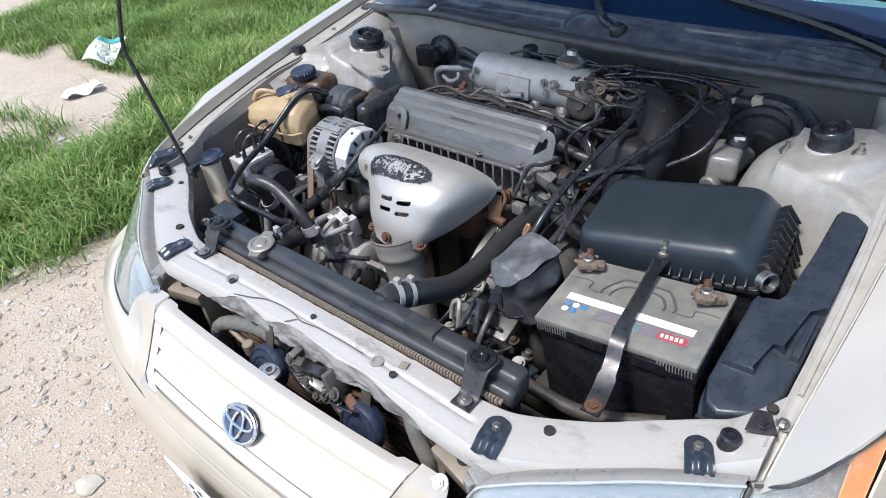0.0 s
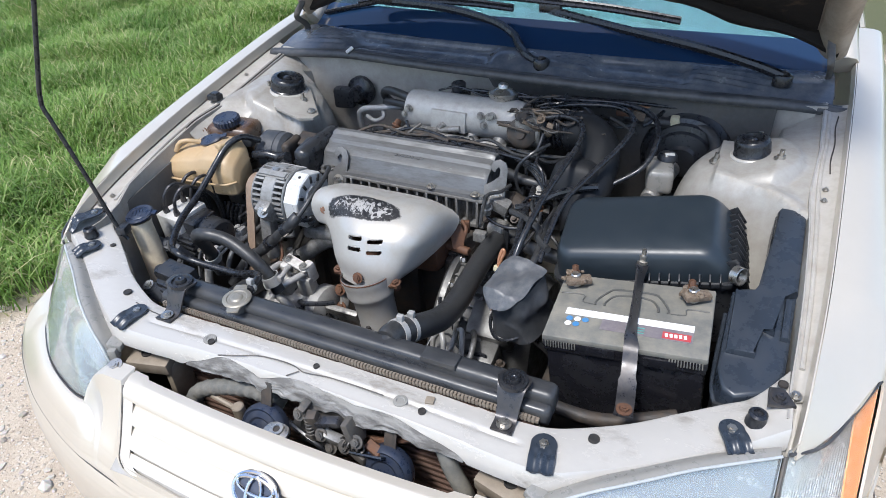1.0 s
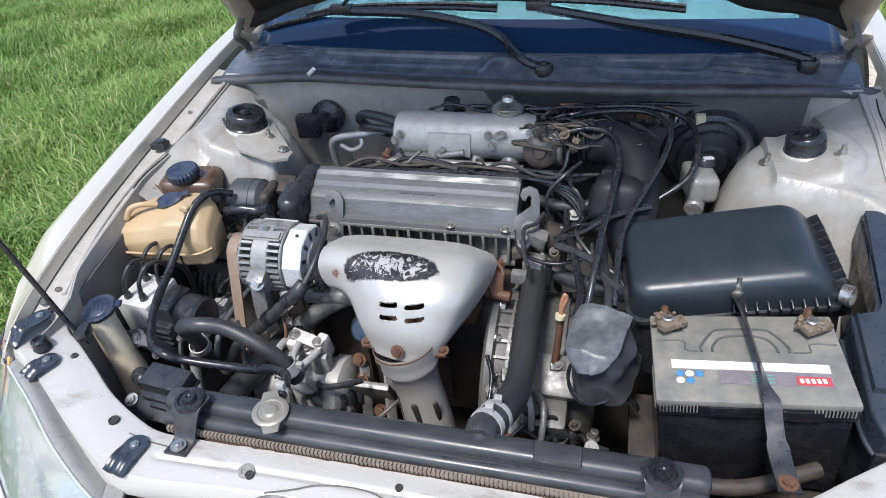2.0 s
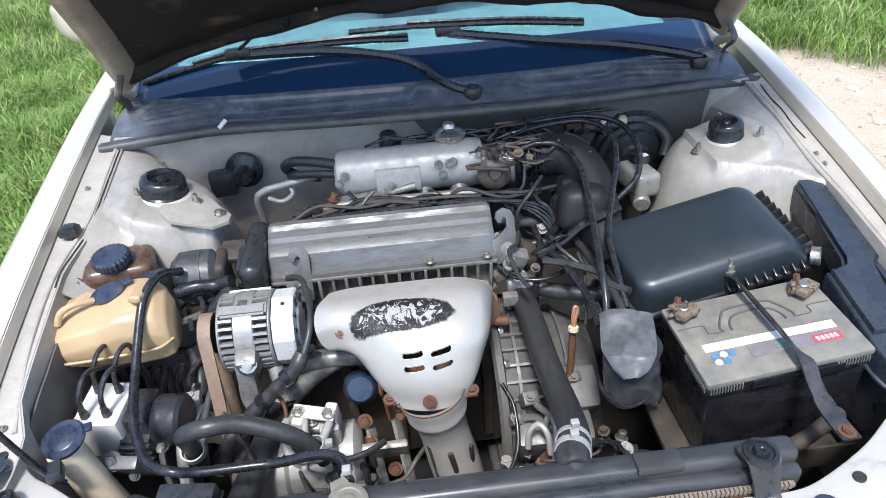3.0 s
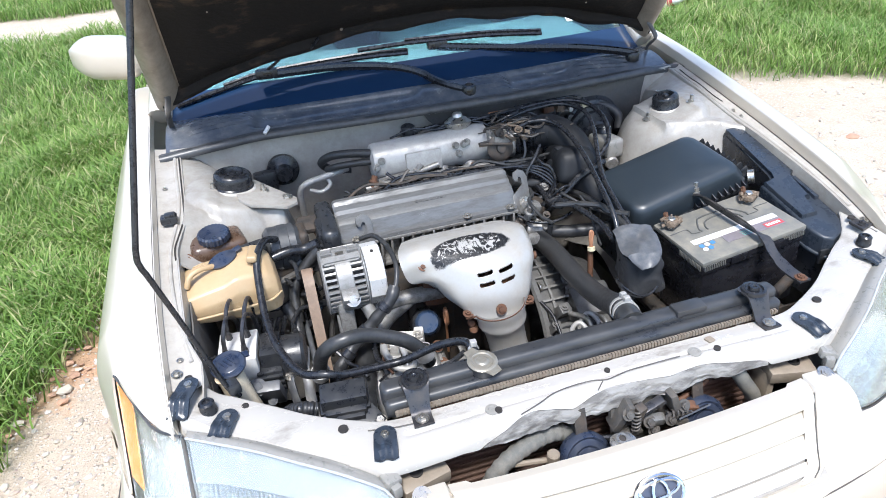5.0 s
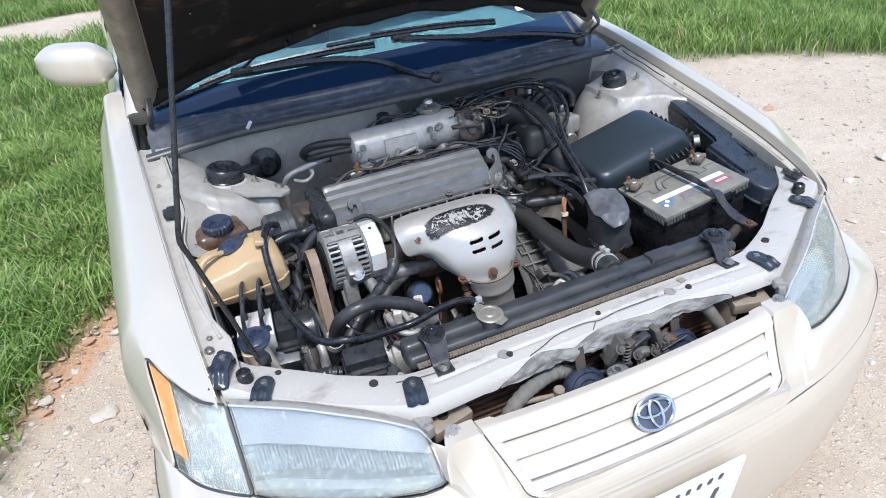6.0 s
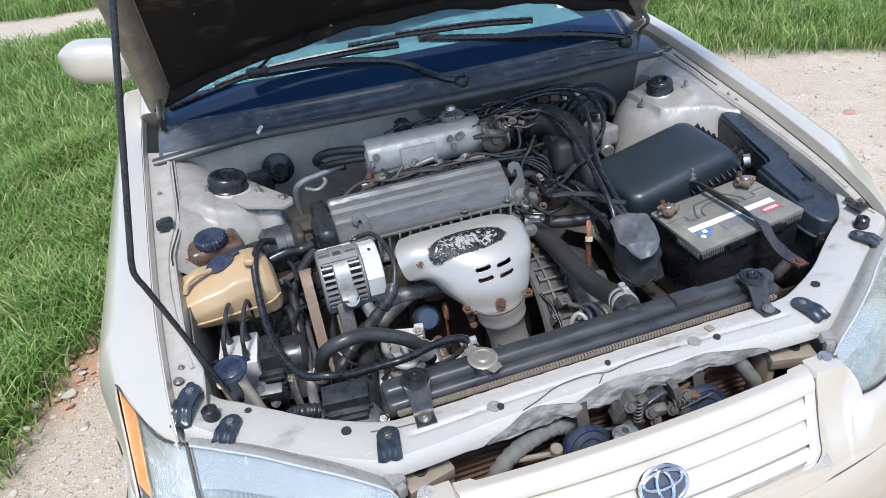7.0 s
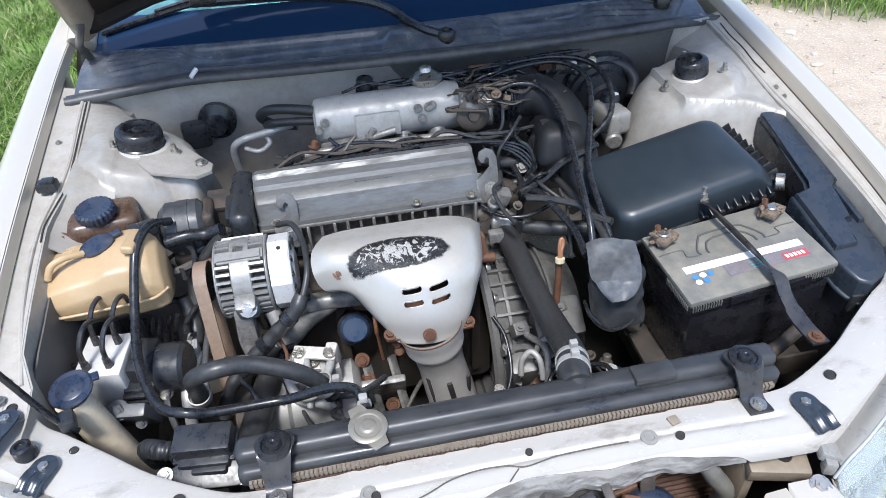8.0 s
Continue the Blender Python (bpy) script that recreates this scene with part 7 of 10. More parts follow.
def crumple(u, v):
    a = u * 2 * math.pi
    ca, sa = math.cos(a), math.sin(a)
    p = 7.0 if sa > 0 else 3.4
    r = (abs(ca) ** p + abs(sa) ** p) ** (-1 / p)
    w, d = 0.040 + 0.003 * v, 0.052
    if v < 0.28:
        k = v / 0.28
        x, y, z = w * r * ca * k, d * r * sa * k, 0.0
    else:
        k = (v - 0.28) / 0.72
        x, y, z = w * r * ca * (1 - 0.06 * math.sin(3.1 * k) + 0.04 * k ** 4) + 0.010 * k, d * r * sa * (1 - 0.05 * math.sin(3.1 * k) + 0.05 * k ** 4), -0.095 * k
        x += 0.016 * math.exp(-((k - 0.35) / 0.16) ** 2) * max(0.0, ca) ** 3 * (0.6 + 0.4 * math.sin(a * 5))
    fold = 1 - 2 * abs(noise.noise(V((x * 26, y * 26, z * 9 + 4))))
    n = (0.004 + 0.020 * max(0.0, v - 0.3)) * fold + 0.0045 * noise.noise(V((x * 60, y * 60, z * 20)))
    return RX @ V((x * (1 + 6 * n), y * (1 + 6 * n), z + n * (1 if v < 0.3 else 0.4)))


RX = Matrix.Translation((0.238, 0.524, 0.766)) @ Euler((radians(9), radians(-4), radians(-14))).to_matrix().to_4x4()
grid(bm, crumple, 64, 40, loop=True)
bmesh.ops.remove_doubles(bm, verts=bm.verts, dist=0.0003)
part("cover", bm, M["relay_rubber"], relay)
bm = BM()


def flap(u, v):
    """Loose top flap with a rounded, drooping front edge."""
    x = (v - 0.5) * 2 * 0.043 * math.sqrt(max(0.05, 1 - max(0.0, (u - 0.5) / 0.5) ** 2.4))
    y = 0.052 - 0.118 * u
    z = 0.017 - 0.020 * max(0.0, u - 0.8) / 0.2 + 0.003 * math.sin(u * 9 + v * 4) + 0.004 * noise.noise(V((x * 45, y * 30, 2))) - 0.006 * (abs(v - 0.5) * 2) ** 4
    return RX @ V((x, y, z))


sheet(bm, flap, 30, 18, 0.003)
part("flap", bm, M["dusty"], relay, "creased blue-black top flap")
bm = BM()
tube(bm, [RX @ V(p) for p in ((0.046, -0.03, -0.09), (0.052, -0.02, -0.115), (0.06, -0.01, -0.14), (0.062, 0.0, -0.17))], 0.006, 8, 6, flat=0.4)
part("hanging_strap", bm, M["plastic"], relay)
bm = BM()
for k in range(2):
    tube(bm, [RX @ V((0.047 * math.cos(a), 0.06 * math.sin(a) - 0.006, -0.080 - 0.005 * math.sin(a * 3 + k) - 0.004 * k)) for a in np.linspace(math.pi * 1.0, math.pi * 2.05, 9)], 0.003, 6, 4)
part("skirt", bm, M["rubber"], relay)


# ---- engine ----
engine = thing("engine", (-0.15, 0.8, 0.35), "dirty transverse four-cylinder engine with a grey valve cover", "engine")
bm = BM()
box(bm, (-0.15, 0.80, 0.50), (0.44, 0.20, 0.34), bev=0.02)
part("block", bm, M["iron"], engine)
for k in range(5):
    bm = BM()
    box(bm, (-0.33 + k * 0.09, 0.695, 0.52), (0.02, 0.03, 0.28), bev=0.006)
    part("block_rib", bm, M["iron"], engine)
bm = BM()
box(bm, (-0.148, 0.862, 0.715), (0.43, 0.10, 0.09), bev=0.004)
part("cylinder_head", bm, M["alu"], engine)
for k in range(15):
    bm = BM()
    box(bm, (-0.30 + k * 0.0255, 0.800, 0.725), (0.0055, 0.030 + 0.004 * math.sin(k * 2.3), 0.064), bev=0.0015, seg=1)
    part("rib", bm, M["alu"], engine)
bm = BM()
box(bm, (-0.148, 0.80, 0.7585), (0.435, 0.03, 0.007), bev=0.002)
box(bm, (-0.148, 0.803, 0.69), (0.435, 0.026, 0.010), bev=0.003)
part("head_flange", bm, M["alu"], engine)
COVER = [(0.908, 0.775), (0.906, 0.812), (0.898, 0.828), (0.884, 0.836), (0.872, 0.836), (0.864, 0.828), (0.848, 0.823), (0.842, 0.815), (0.828, 0.811), (0.816, 0.802), (0.808, 0.785), (0.802, 0.772), (0.790, 0.770), (0.788, 0.762), (0.908, 0.762)]
bm = BM()
rings = []
for k, (x, sc) in enumerate(((-0.366, 0.93), (-0.362, 0.985), (-0.354, 1.0), (-0.2, 1.0), (-0.05, 1.0), (0.056, 1.0), (0.064, 0.985), (0.069, 0.93))):
    rings.append([V((x, 0.848 + (y - 0.848) * sc, 0.765 + (z - 0.765) * sc)) for y, z in COVER])
loft(bm, rings)
valve_cover = part("valve_cover", bm, M["cover"], engine, "worn grey painted valve cover", smooth=25)
bm = BM()
for k in range(9):
    box(bm, (-0.17 + 0.0085 * k, 0.836, 0.8145), (0.0055, 0.008, 0.0016), (12, 0, 0))
part("cast_bars", bm, M["cover"], valve_cover)
for x, y, z in ((-0.33, 0.792, 0.771), (-0.06, 0.792, 0.771), (0.05, 0.792, 0.771)):
    bm = BM()
    bolt(bm, (x, y, z), (0, 0, 1), 0.007, 0.007)
    part("bolt", bm, M["zinc"], engine)


HOOK = [(-0.024, -0.035), (0.024, -0.035), (0.026, 0.028), (0.028, 0.050), (0.022, 0.066), (0.008, 0.073), (-0.006, 0.068), (-0.011, 0.056), (-0.007, 0.046), (0.001, 0.044), (0.0, 0.051), (0.006, 0.057), (0.012, 0.051), (0.010, 0.034), (-0.008, 0.022), (-0.024, 0.014)]


def hook(x, y, z, turn):
    """Flat steel eye: an upright plate that ends in an open hook."""
    bm = BM()
    m = pose(x, y, z, 66, 0, turn)
    plate(bm, HOOK, 0.005, m, 0.0012)
    o = part("lifting_hook", bm, M["gearbox_alloy"], engine, "flat grey steel lifting hook")
    bm = BM()
    bolt(bm, m @ V((0.004, -0.008, 0.005)), m.to_3x3() @ V((0, 0, 1)), 0.009, 0.008)
    part("bolt", bm, M["zinc"], o)


hook(-0.312, 0.786, 0.755, 8)
hook(0.088, 0.815, 0.775, 12)

# heat shield over the exhaust manifold, with four cooling slots
# five ribs of the pressing, from its engine edge to its lower collar: each row (x, y, z)
RIB_A = [(-0.245, 0.695, 0.796), (-0.264, 0.645, 0.804), (-0.266, 0.612, 0.784), (-0.252, 0.605, 0.748), (-0.215, 0.602, 0.738), (-0.180, 0.572, 0.708), (-0.150, 0.545, 0.686)]
RIB_B = [(-0.205, 0.700, 0.799), (-0.222, 0.640, 0.817), (-0.222, 0.606, 0.806), (-0.205, 0.585, 0.778), (-0.180, 0.556, 0.755), (-0.160, 0.530, 0.722), (-0.140, 0.518, 0.686)]
RIB_C = [(-0.120, 0.702, 0.799), (-0.118, 0.635, 0.821), (-0.116, 0.585, 0.813), (-0.110, 0.545, 0.790), (-0.100, 0.526, 0.762), (-0.092, 0.508, 0.725), (-0.085, 0.503, 0.686)]
RIB_D = [(-0.020, 0.702, 0.797), (0.004, 0.645, 0.812), (0.010, 0.600, 0.798), (0.008, 0.566, 0.775), (-0.004, 0.545, 0.748), (-0.018, 0.523, 0.715), (-0.032, 0.516, 0.687)]
RIB_E = [(0.030, 0.712, 0.775), (0.046, 0.712, 0.758), (0.046, 0.700, 0.742), (0.038, 0.675, 0.726), (0.022, 0.635, 0.711), (0.002, 0.588, 0.698), (-0.020, 0.550, 0.688)]


def shield(u, v):
    p = catmull([catmull([V(q) for q in rib], v) for rib in (RIB_A, RIB_B, RIB_C, RIB_D, RIB_E)], u)
    lip = 0.004 * math.exp(-((v - 1) / 0.05) ** 2)
    return V((p.x, p.y - lip, p.z))


SLOTS = [(-0.1085, 0.7785), (-0.0625, 0.7790), (-0.1075, 0.7590), (-0.0615, 0.7590)]


def slot_distance(x, z, c):
    """Signed distance to a rounded slot, negative within."""
    dx = max(abs(x - c[0]) - 0.0125, 0)
    return math.hypot(dx, z - c[1] - 0.10 * (x - c[0])) - 0.0043


bm = BM()
NU, NV = 150, 170
pts = [[shield(i / NU, j / NV) for j in range(NV + 1)] for i in range(NU + 1)]
for i in range(NU + 1):
    for j in range(NV + 1):
        p = pts[i][j]
        if p.y < 0.56 and 0.745 < p.z < 0.79:
            for c in SLOTS:
                d = slot_distance(p.x, p.z, c)
                if -0.0016 < d < 0.0012:
                    e = 1e-4
                    g = V((slot_distance(p.x + e, p.z, c) - d, 0, slot_distance(p.x, p.z + e, c) - d)) / e
                    p -= g * d
vs = [[bm.verts.new(p) for p in col] for col in pts]
fs = []
for i in range(NU):
    for j in range(NV):
        q = (pts[i][j] + pts[i + 1][j + 1]) / 2
        if q.y < 0.56 and 0.745 < q.z < 0.79 and any(slot_distance(q.x, q.z, c) < -0.0003 for c in SLOTS):
            continue
        fs.append(bm.faces.new((vs[i][j], vs[i + 1][j], vs[i + 1][j + 1], vs[i][j + 1])))
bmesh.ops.recalc_face_normals(bm, faces=fs)
bmesh.ops.solidify(bm, geom=fs, thickness=0.0022)
heat_shield = part("heat_shield", bm, M["shield"], engine, "pale pressed heat shield with slots and a burnt oval", smooth=50)
for p, d in (((-0.222, 0.602, 0.786), (0.1, -0.7, 0.7)), ((-0.089, 0.499, 0.708), (0, -0.9, 0.4)), ((0.006, 0.660, 0.748), (0.8, -0.5, 0.3))):
    bm = BM()
    bolt(bm, p, d, 0.0075, 0.006)
    part("bolt", bm, M["rust"], heat_shield, "rusted bolt")
bm = BM()
box(bm, (-0.10, 0.70, 0.69), (0.24, 0.10, 0.12), bev=0.03)
for k in range(4):
    tube(bm, [(-0.20 + 0.065 * k, 0.70, 0.72), (-0.16 + 0.04 * k, 0.63, 0.735), (-0.11 + 0.015 * k, 0.575, 0.70), (-0.085, 0.56, 0.66)], 0.02, 10, 5)
part("exhaust_manifold", bm, M["rust"], engine, "rusted exhaust manifold")

bm = BM()
plate(bm, [(-0.012, -0.03), (0.012, -0.03), (0.02, 0.0), (0.012, 0.022), (-0.014, 0.02)], 0.005, pose(0.040, 0.705, 0.715, 60, 0, 35), 0.0015)
cyl(bm, (0.01, 0.70, 0.69), (0.075, 0.695, 0.685), 0.010, n=14, bev=0.002)
part("manifold_bracket", bm, M["rust"], engine, "rusty steel bracket beside the heat shield")

# front exhaust pipe under its own shield
down = sub("exhaust_downpipe", engine, "silver slotted downpipe shield with rusty flange bolts")
bm = BM()
m, h = frame_to((-0.085, 0.528, 0.700), (-0.034, 0.513, 0.40))
lathe(bm, [(0.056, -0.006), (0.057, 0.004), (0.055, 0.012), (0.052, 0.034), (0.053, 0.038), (0.050, 0.046), (0.044, 0.055), (0.042, 0.10), (0.045, 0.16), (0.046, h)], m, 40)
part("tube", bm, M["shield"], down)
for a in (-46, 6, 56):
    bm = BM()
    box(bm, V((-0.059, 0.520, 0.545)) + V((0.0415 * math.sin(radians(a)), -0.0415 * math.cos(radians(a)), 0)), (0.010, 0.006, 0.12), (3, -9.5, a), bev=0.003)
    part("slot", bm, M["dark"], down)
bm = BM()
lathe(bm, [(0.055, -0.003), (0.0575, -0.002), (0.0575, 0.0), (0.055, 0.001)], m, 40)
for k in (-1, 1):
    box(bm, (-0.085 + k * 0.062, 0.527, 0.692), (0.028, 0.024, 0.005), (8, 0, 0), bev=0.002)
part("flange", bm, M["rust"], down, "orange rusted flange")
for k in (-1, 1):
    bm = BM()
    bolt(bm, (-0.085 + k * 0.068, 0.525, 0.696), (0, -0.2, 1), 0.0075, 0.007)
    part("flange_bolt", bm, M["rust"], down)
for p in ((-0.140, 0.545, 0.655), (-0.025, 0.548, 0.668), (-0.138, 0.54, 0.64)):
    bm = BM()
    cyl(bm, p, V(p) + V((-0.004, -0.012, 0.006)), 0.010, 0.009, 14, 0.003)
    part("flange_nut", bm, M["rust"], down, "orange rusted nut")

# timing cover and engine mount at the belt end
bm = BM()
box(bm, (-0.388, 0.83, 0.68), (0.042, 0.17, 0.30), bev=0.02, seg=3)
box(bm, (-0.392, 0.80, 0.80), (0.05, 0.07, 0.05), (10, 0, 0), bev=0.012)
for z in (0.79, 0.75):
    box(bm, (-0.412, 0.83, z), (0.008, 0.15, 0.008), bev=0.003)
part("timing_cover", bm, M["plastic"], engine, "dusty black timing belt cover")
mount = thing("engine_mount", (-0.475, 0.82, 0.72), "black rubber engine mount in a steel bracket", "engine mount")
bm = BM()
cyl(bm, (-0.532, 0.795, 0.792), (-0.456, 0.80, 0.790), 0.048, None, 30, 0.010)
lathe(bm, [(0.034, 0.0), (0.036, 0.003), (0.012, 0.003), (0.010, 0.006), (0, 0.006)], pose(-0.531, 0.795, 0.792, 0, -90, 0), 24)
part("bush", bm, M["relay_rubber"], mount)
bm = BM()
lathe(bm, [(0.048, 0), (0.051, 0.002), (0.051, 0.022), (0.048, 0.024)], pose(-0.504, 0.7965, 0.7893, 0, 92, 4), 30)
part("sleeve", bm, M["relay_rubber"], mount)
bm = BM()
box(bm, (-0.448, 0.80, 0.785), (0.022, 0.07, 0.085), (0, 0, 4), bev=0.012, seg=3)
box(bm, (-0.475, 0.79, 0.742), (0.10, 0.07, 0.02), (0, 0, 4), bev=0.006)
box(bm, (-0.43, 0.835, 0.812), (0.045, 0.05, 0.014), (14, 0, 0), bev=0.004)
part("bracket", bm, M["iron"], mount)
for p in ((-0.505, 0.77, 0.76), (-0.44, 0.775, 0.757)):
    bm = BM()
    bolt(bm, p, (0, -0.5, 1), 0.008, 0.008)
    part("bolt", bm, M["zinc"], mount)

# alternator and belt
alternator = thing("alternator", (-0.36, 0.66, 0.69), "finned cast-aluminium alternator with a bright rear cover", "alternator")
AM = pose(-0.43, 0.666, 0.757, 0, 90, 0)
bm = BM()
lathe(bm, [(0, 0), (0.045, 0), (0.052, 0.004), (0.052, 0.12), (0, 0.12)], AM, 36)
part("core", bm, M["dark"], alternator)
bm = BM()
for h0, h1 in ((0.0, 0.008), (0.027, 0.064), (0.084, 0.092)):
    lathe(bm, [(0.05, h0), (0.066, h0 + 0.002), (0.069, h0 + 0.004), (0.069, h1 - 0.003), (0.067, h1 - 0.001), (0.05, h1)], AM, 40)
part("casing", bm, M["alternator_alloy"], alternator, "cast aluminium casing")
for h0, h1 in ((0.007, 0.028), (0.063, 0.085)):
    for k in range(32):
        a = 11.25 * k
        bm = BM()
        p = AM @ V((0.0615 * math.cos(radians(a)), 0.0615 * math.sin(radians(a)), (h0 + h1) / 2))
        bmesh.ops.create_cube(bm, size=1, matrix=Matrix.Translation(p) @ AM.to_3x3().to_4x4() @ Euler((0, 0, radians(a))).to_matrix().to_4x4() @ Matrix.Diagonal((0.013, 0.0048, h1 - h0 + 0.002, 1)))
        part("fin", bm, M["alternator_alloy"], alternator)
bm = BM()
lathe(bm, [(0.055, 0.092), (0.066, 0.093), (0.0665, 0.126), (0.064, 0.129), (0.040, 0.130), (0.036, 0.133), (0.020, 0.134), (0, 0.134)], AM, 10)
part("rear_cover", bm, material("alternator_tin", (0.66, 0.66, 0.65), 0.42, 0.25, (0.5, 0.48, 0.44), 0.4, 200, 30, 0.05, 0.0005), alternator, "bright tin rear cover", smooth=12)
for k in range(12):
    bm = BM()
    a = radians(30 * k)
    box(bm, (0.052 * math.cos(a), 0.052 * math.sin(a), 0.1305), (0.016, 0.007, 0.003), (0, 0, 30 * k), bev=0.001)
    bmesh.ops.transform(bm, matrix=AM, verts=bm.verts)
    part("cover_slot", bm, M["dark"], alternator)
bm = BM()
cyl(bm, (-0.298, 0.64, 0.72), (-0.280, 0.636, 0.716), 0.014, 0.012, 16, 0.003)
part("terminal_boss", bm, M["plastic"], alternator, "black terminal insulator")
bm = BM()
lathe(bm, [(0, 0.0), (0.0035, 0.0), (0.0035, 0.002), (0, 0.002)], pose(-0.318, 0.652, 0.8185, 8, 0, 0), 12)
part("cover_hole", bm, M["dark"], alternator)
bm = BM()
box(bm, (-0.385, 0.650, 0.8255), (0.017, 0.024, 0.002), (12, 0, 0), bev=0.0008)
part("name_tag", bm, M["zinc"], alternator, "pale foil tag")
bm = BM()
tube(bm, [(-0.40, 0.62, 0.70), (-0.40, 0.60, 0.665), (-0.395, 0.60, 0.62)], 0.016, 10, 5)
part("mounting_ear", bm, M["alternator_alloy"], alternator)
bm = BM()
tube(bm, [(-0.35, 0.618, 0.71), (-0.34, 0.60, 0.685)], 0.014, 10, 3)
part("mounting_ear", bm, M["alternator_alloy"], alternator)
for a0, w in ((62, 0.024), (128, 0.022), (200, 0.022)):
    bm = BM()
    p = AM @ V((0.064 * math.cos(radians(a0)), 0.064 * math.sin(radians(a0)), 0.046))
    bmesh.ops.create_cube(bm, size=1, matrix=Matrix.Translation(p) @ AM.to_3x3().to_4x4() @ Euler((0, 0, radians(a0))).to_matrix().to_4x4() @ Matrix.Diagonal((0.017, w, 0.080, 1)))
    bmesh.ops.bevel(bm, geom=bm.edges[:], offset=0.004, segments=2, affect='EDGES')
    part("boss", bm, M["alternator_alloy"], alternator, "cast through-bolt boss")
bm = BM()
box(bm, (-0.382, 0.592, 0.752), (0.036, 0.030, 0.045), (24, 0, 0), bev=0.007)
box(bm, (-0.395, 0.604, 0.70), (0.032, 0.03, 0.08), (-8, 0, 0), bev=0.008)
part("adjuster_lug", bm, M["alu"], alternator)
bm = BM()
bolt(bm, (-0.379, 0.578, 0.760), (0, -0.8, 0.5), 0.010, 0.008)
part("bolt", bm, M["zinc"], alternator)
bm = BM()
lathe(bm, [(0, 0), (0.03, 0), (0.034, 0.003), (0.030, 0.007), (0.034, 0.011), (0.030, 0.015), (0.034, 0.02), (0.02, 0.022), (0, 0.022)], pose(-0.468, 0.666, 0.757, 0, 90, 0), 30)
part("pulley", bm, M["steel"], alternator)
belt = thing("drive_belt", (-0.455, 0.6, 0.4), "dusty brown ribbed drive belt", "belt")
bm = BM()
loop = []
for a in np.linspace(-60, 150, 14):
    loop.append(V((-0.457, 0.666 + 0.036 * math.cos(radians(a)), 0.757 + 0.036 * math.sin(radians(a)))))
for a in np.linspace(165, 300, 10):
    loop.append(V((-0.457, 0.60 + 0.06 * math.cos(radians(a)), 0.42 + 0.06 * math.sin(radians(a)))))
loop.append(loop[0])
rings = []
for i, p in enumerate(loop):
    d = (loop[(i + 1) % (len(loop) - 1)] - loop[i - 1 if i else -2]).normalized()
    nrm = V((0, -d.z, d.y))
    rings.append([p + V((0.011, 0, 0)) + nrm * 0.002, p - V((0.011, 0, 0)) + nrm * 0.002, p - V((0.011, 0, 0)) - nrm * 0.002, p + V((0.011, 0, 0)) - nrm * 0.002])
loft(bm, rings, caps=False)
part("band", bm, M["belt"], belt)

# intake plenum, runners, throttle
bm = BM()
m = pose(-0.238, 1.045, 0.842, 0, 90, 0)
lathe(bm, [(0, 0), (0.034, 0.0), (0.046, 0.006), (0.05, 0.02), (0.05, 0.27), (0.053, 0.29), (0.050, 0.315), (0.03, 0.32), (0, 0.32)], m, 36)
box(bm, (-0.12, 1.045, 0.838), (0.23, 0.085, 0.07), bev=0.02, seg=4)
plenum = part("intake_plenum", bm, M["alu_clean"], engine, "cast aluminium intake plenum")
bm = BM()
box(bm, (-0.105, 0.996, 0.842), (0.095, 0.012, 0.052), (-6, 0, 0), bev=0.003)
part("plenum_plate", bm, M["alu_clean"], plenum)
for p in ((-0.215, 0.995, 0.862), (-0.228, 0.997, 0.845), (-0.018, 0.995, 0.868), (0.004, 0.995, 0.868), (-0.01, 0.994, 0.845), (0.012, 0.994, 0.872)):
    bm = BM()
    bolt(bm, p, (0, -1, 0.2), 0.0065, 0.008)
    part("bolt", bm, M["alu"], plenum)
for k in range(4):
    bm = BM()
    tube(bm, [(-0.20 + 0.075 * k, 1.03, 0.815), (-0.21 + 0.078 * k, 0.995, 0.775), (-0.22 + 0.082 * k, 0.95, 0.745), (-0.225 + 0.085 * k, 0.91, 0.735)], 0.021, 12, 6)
    part("runner", bm, M["alu"], engine)
bm = BM()
tube(bm, [(-0.30, 0.975, 0.80), (-0.2, 0.97, 0.81), (0.0, 0.965, 0.812), (0.06, 0.962, 0.81)], 0.009, 10, 5)
for k in range(4):
    cyl(bm, (-0.24 + 0.085 * k, 0.967, 0.81), (-0.24 + 0.085 * k, 0.945, 0.765), 0.010, 0.008, 12)
part("fuel_rail", bm, M["alu"], engine)
bm = BM()
box(bm, (-0.18, 0.99, 0.812), (0.10, 0.02, 0.014), (0, -5, 0), bev=0.004)
cyl(bm, (-0.12, 0.985, 0.82), (-0.07, 0.985, 0.83), 0.008, n=12)
part("vacuum_valve", bm, M["alu"], engine)
throttle = sub("throttle_body", engine, "oily rust-brown throttle body with levers")
bm = BM()
cyl(bm, (0.075, 1.02, 0.845), (0.145, 1.01, 0.848), 0.042, 0.045, 28, 0.004)
box(bm, (0.10, 0.985, 0.86), (0.05, 0.04, 0.05), (0, 10, 0), bev=0.01)
part("barrel", bm, M["alu"], throttle)
bm = BM()
lathe(bm, [(0.012, 0), (0.034, 0), (0.036, 0.004), (0.03, 0.009), (0.014, 0.010), (0.012, 0.016), (0, 0.016)], pose(0.095, 0.972, 0.85, 75, 0, 0), 30)
part("cable_wheel", bm, M["iron"], throttle)
rt = random.Random(11)
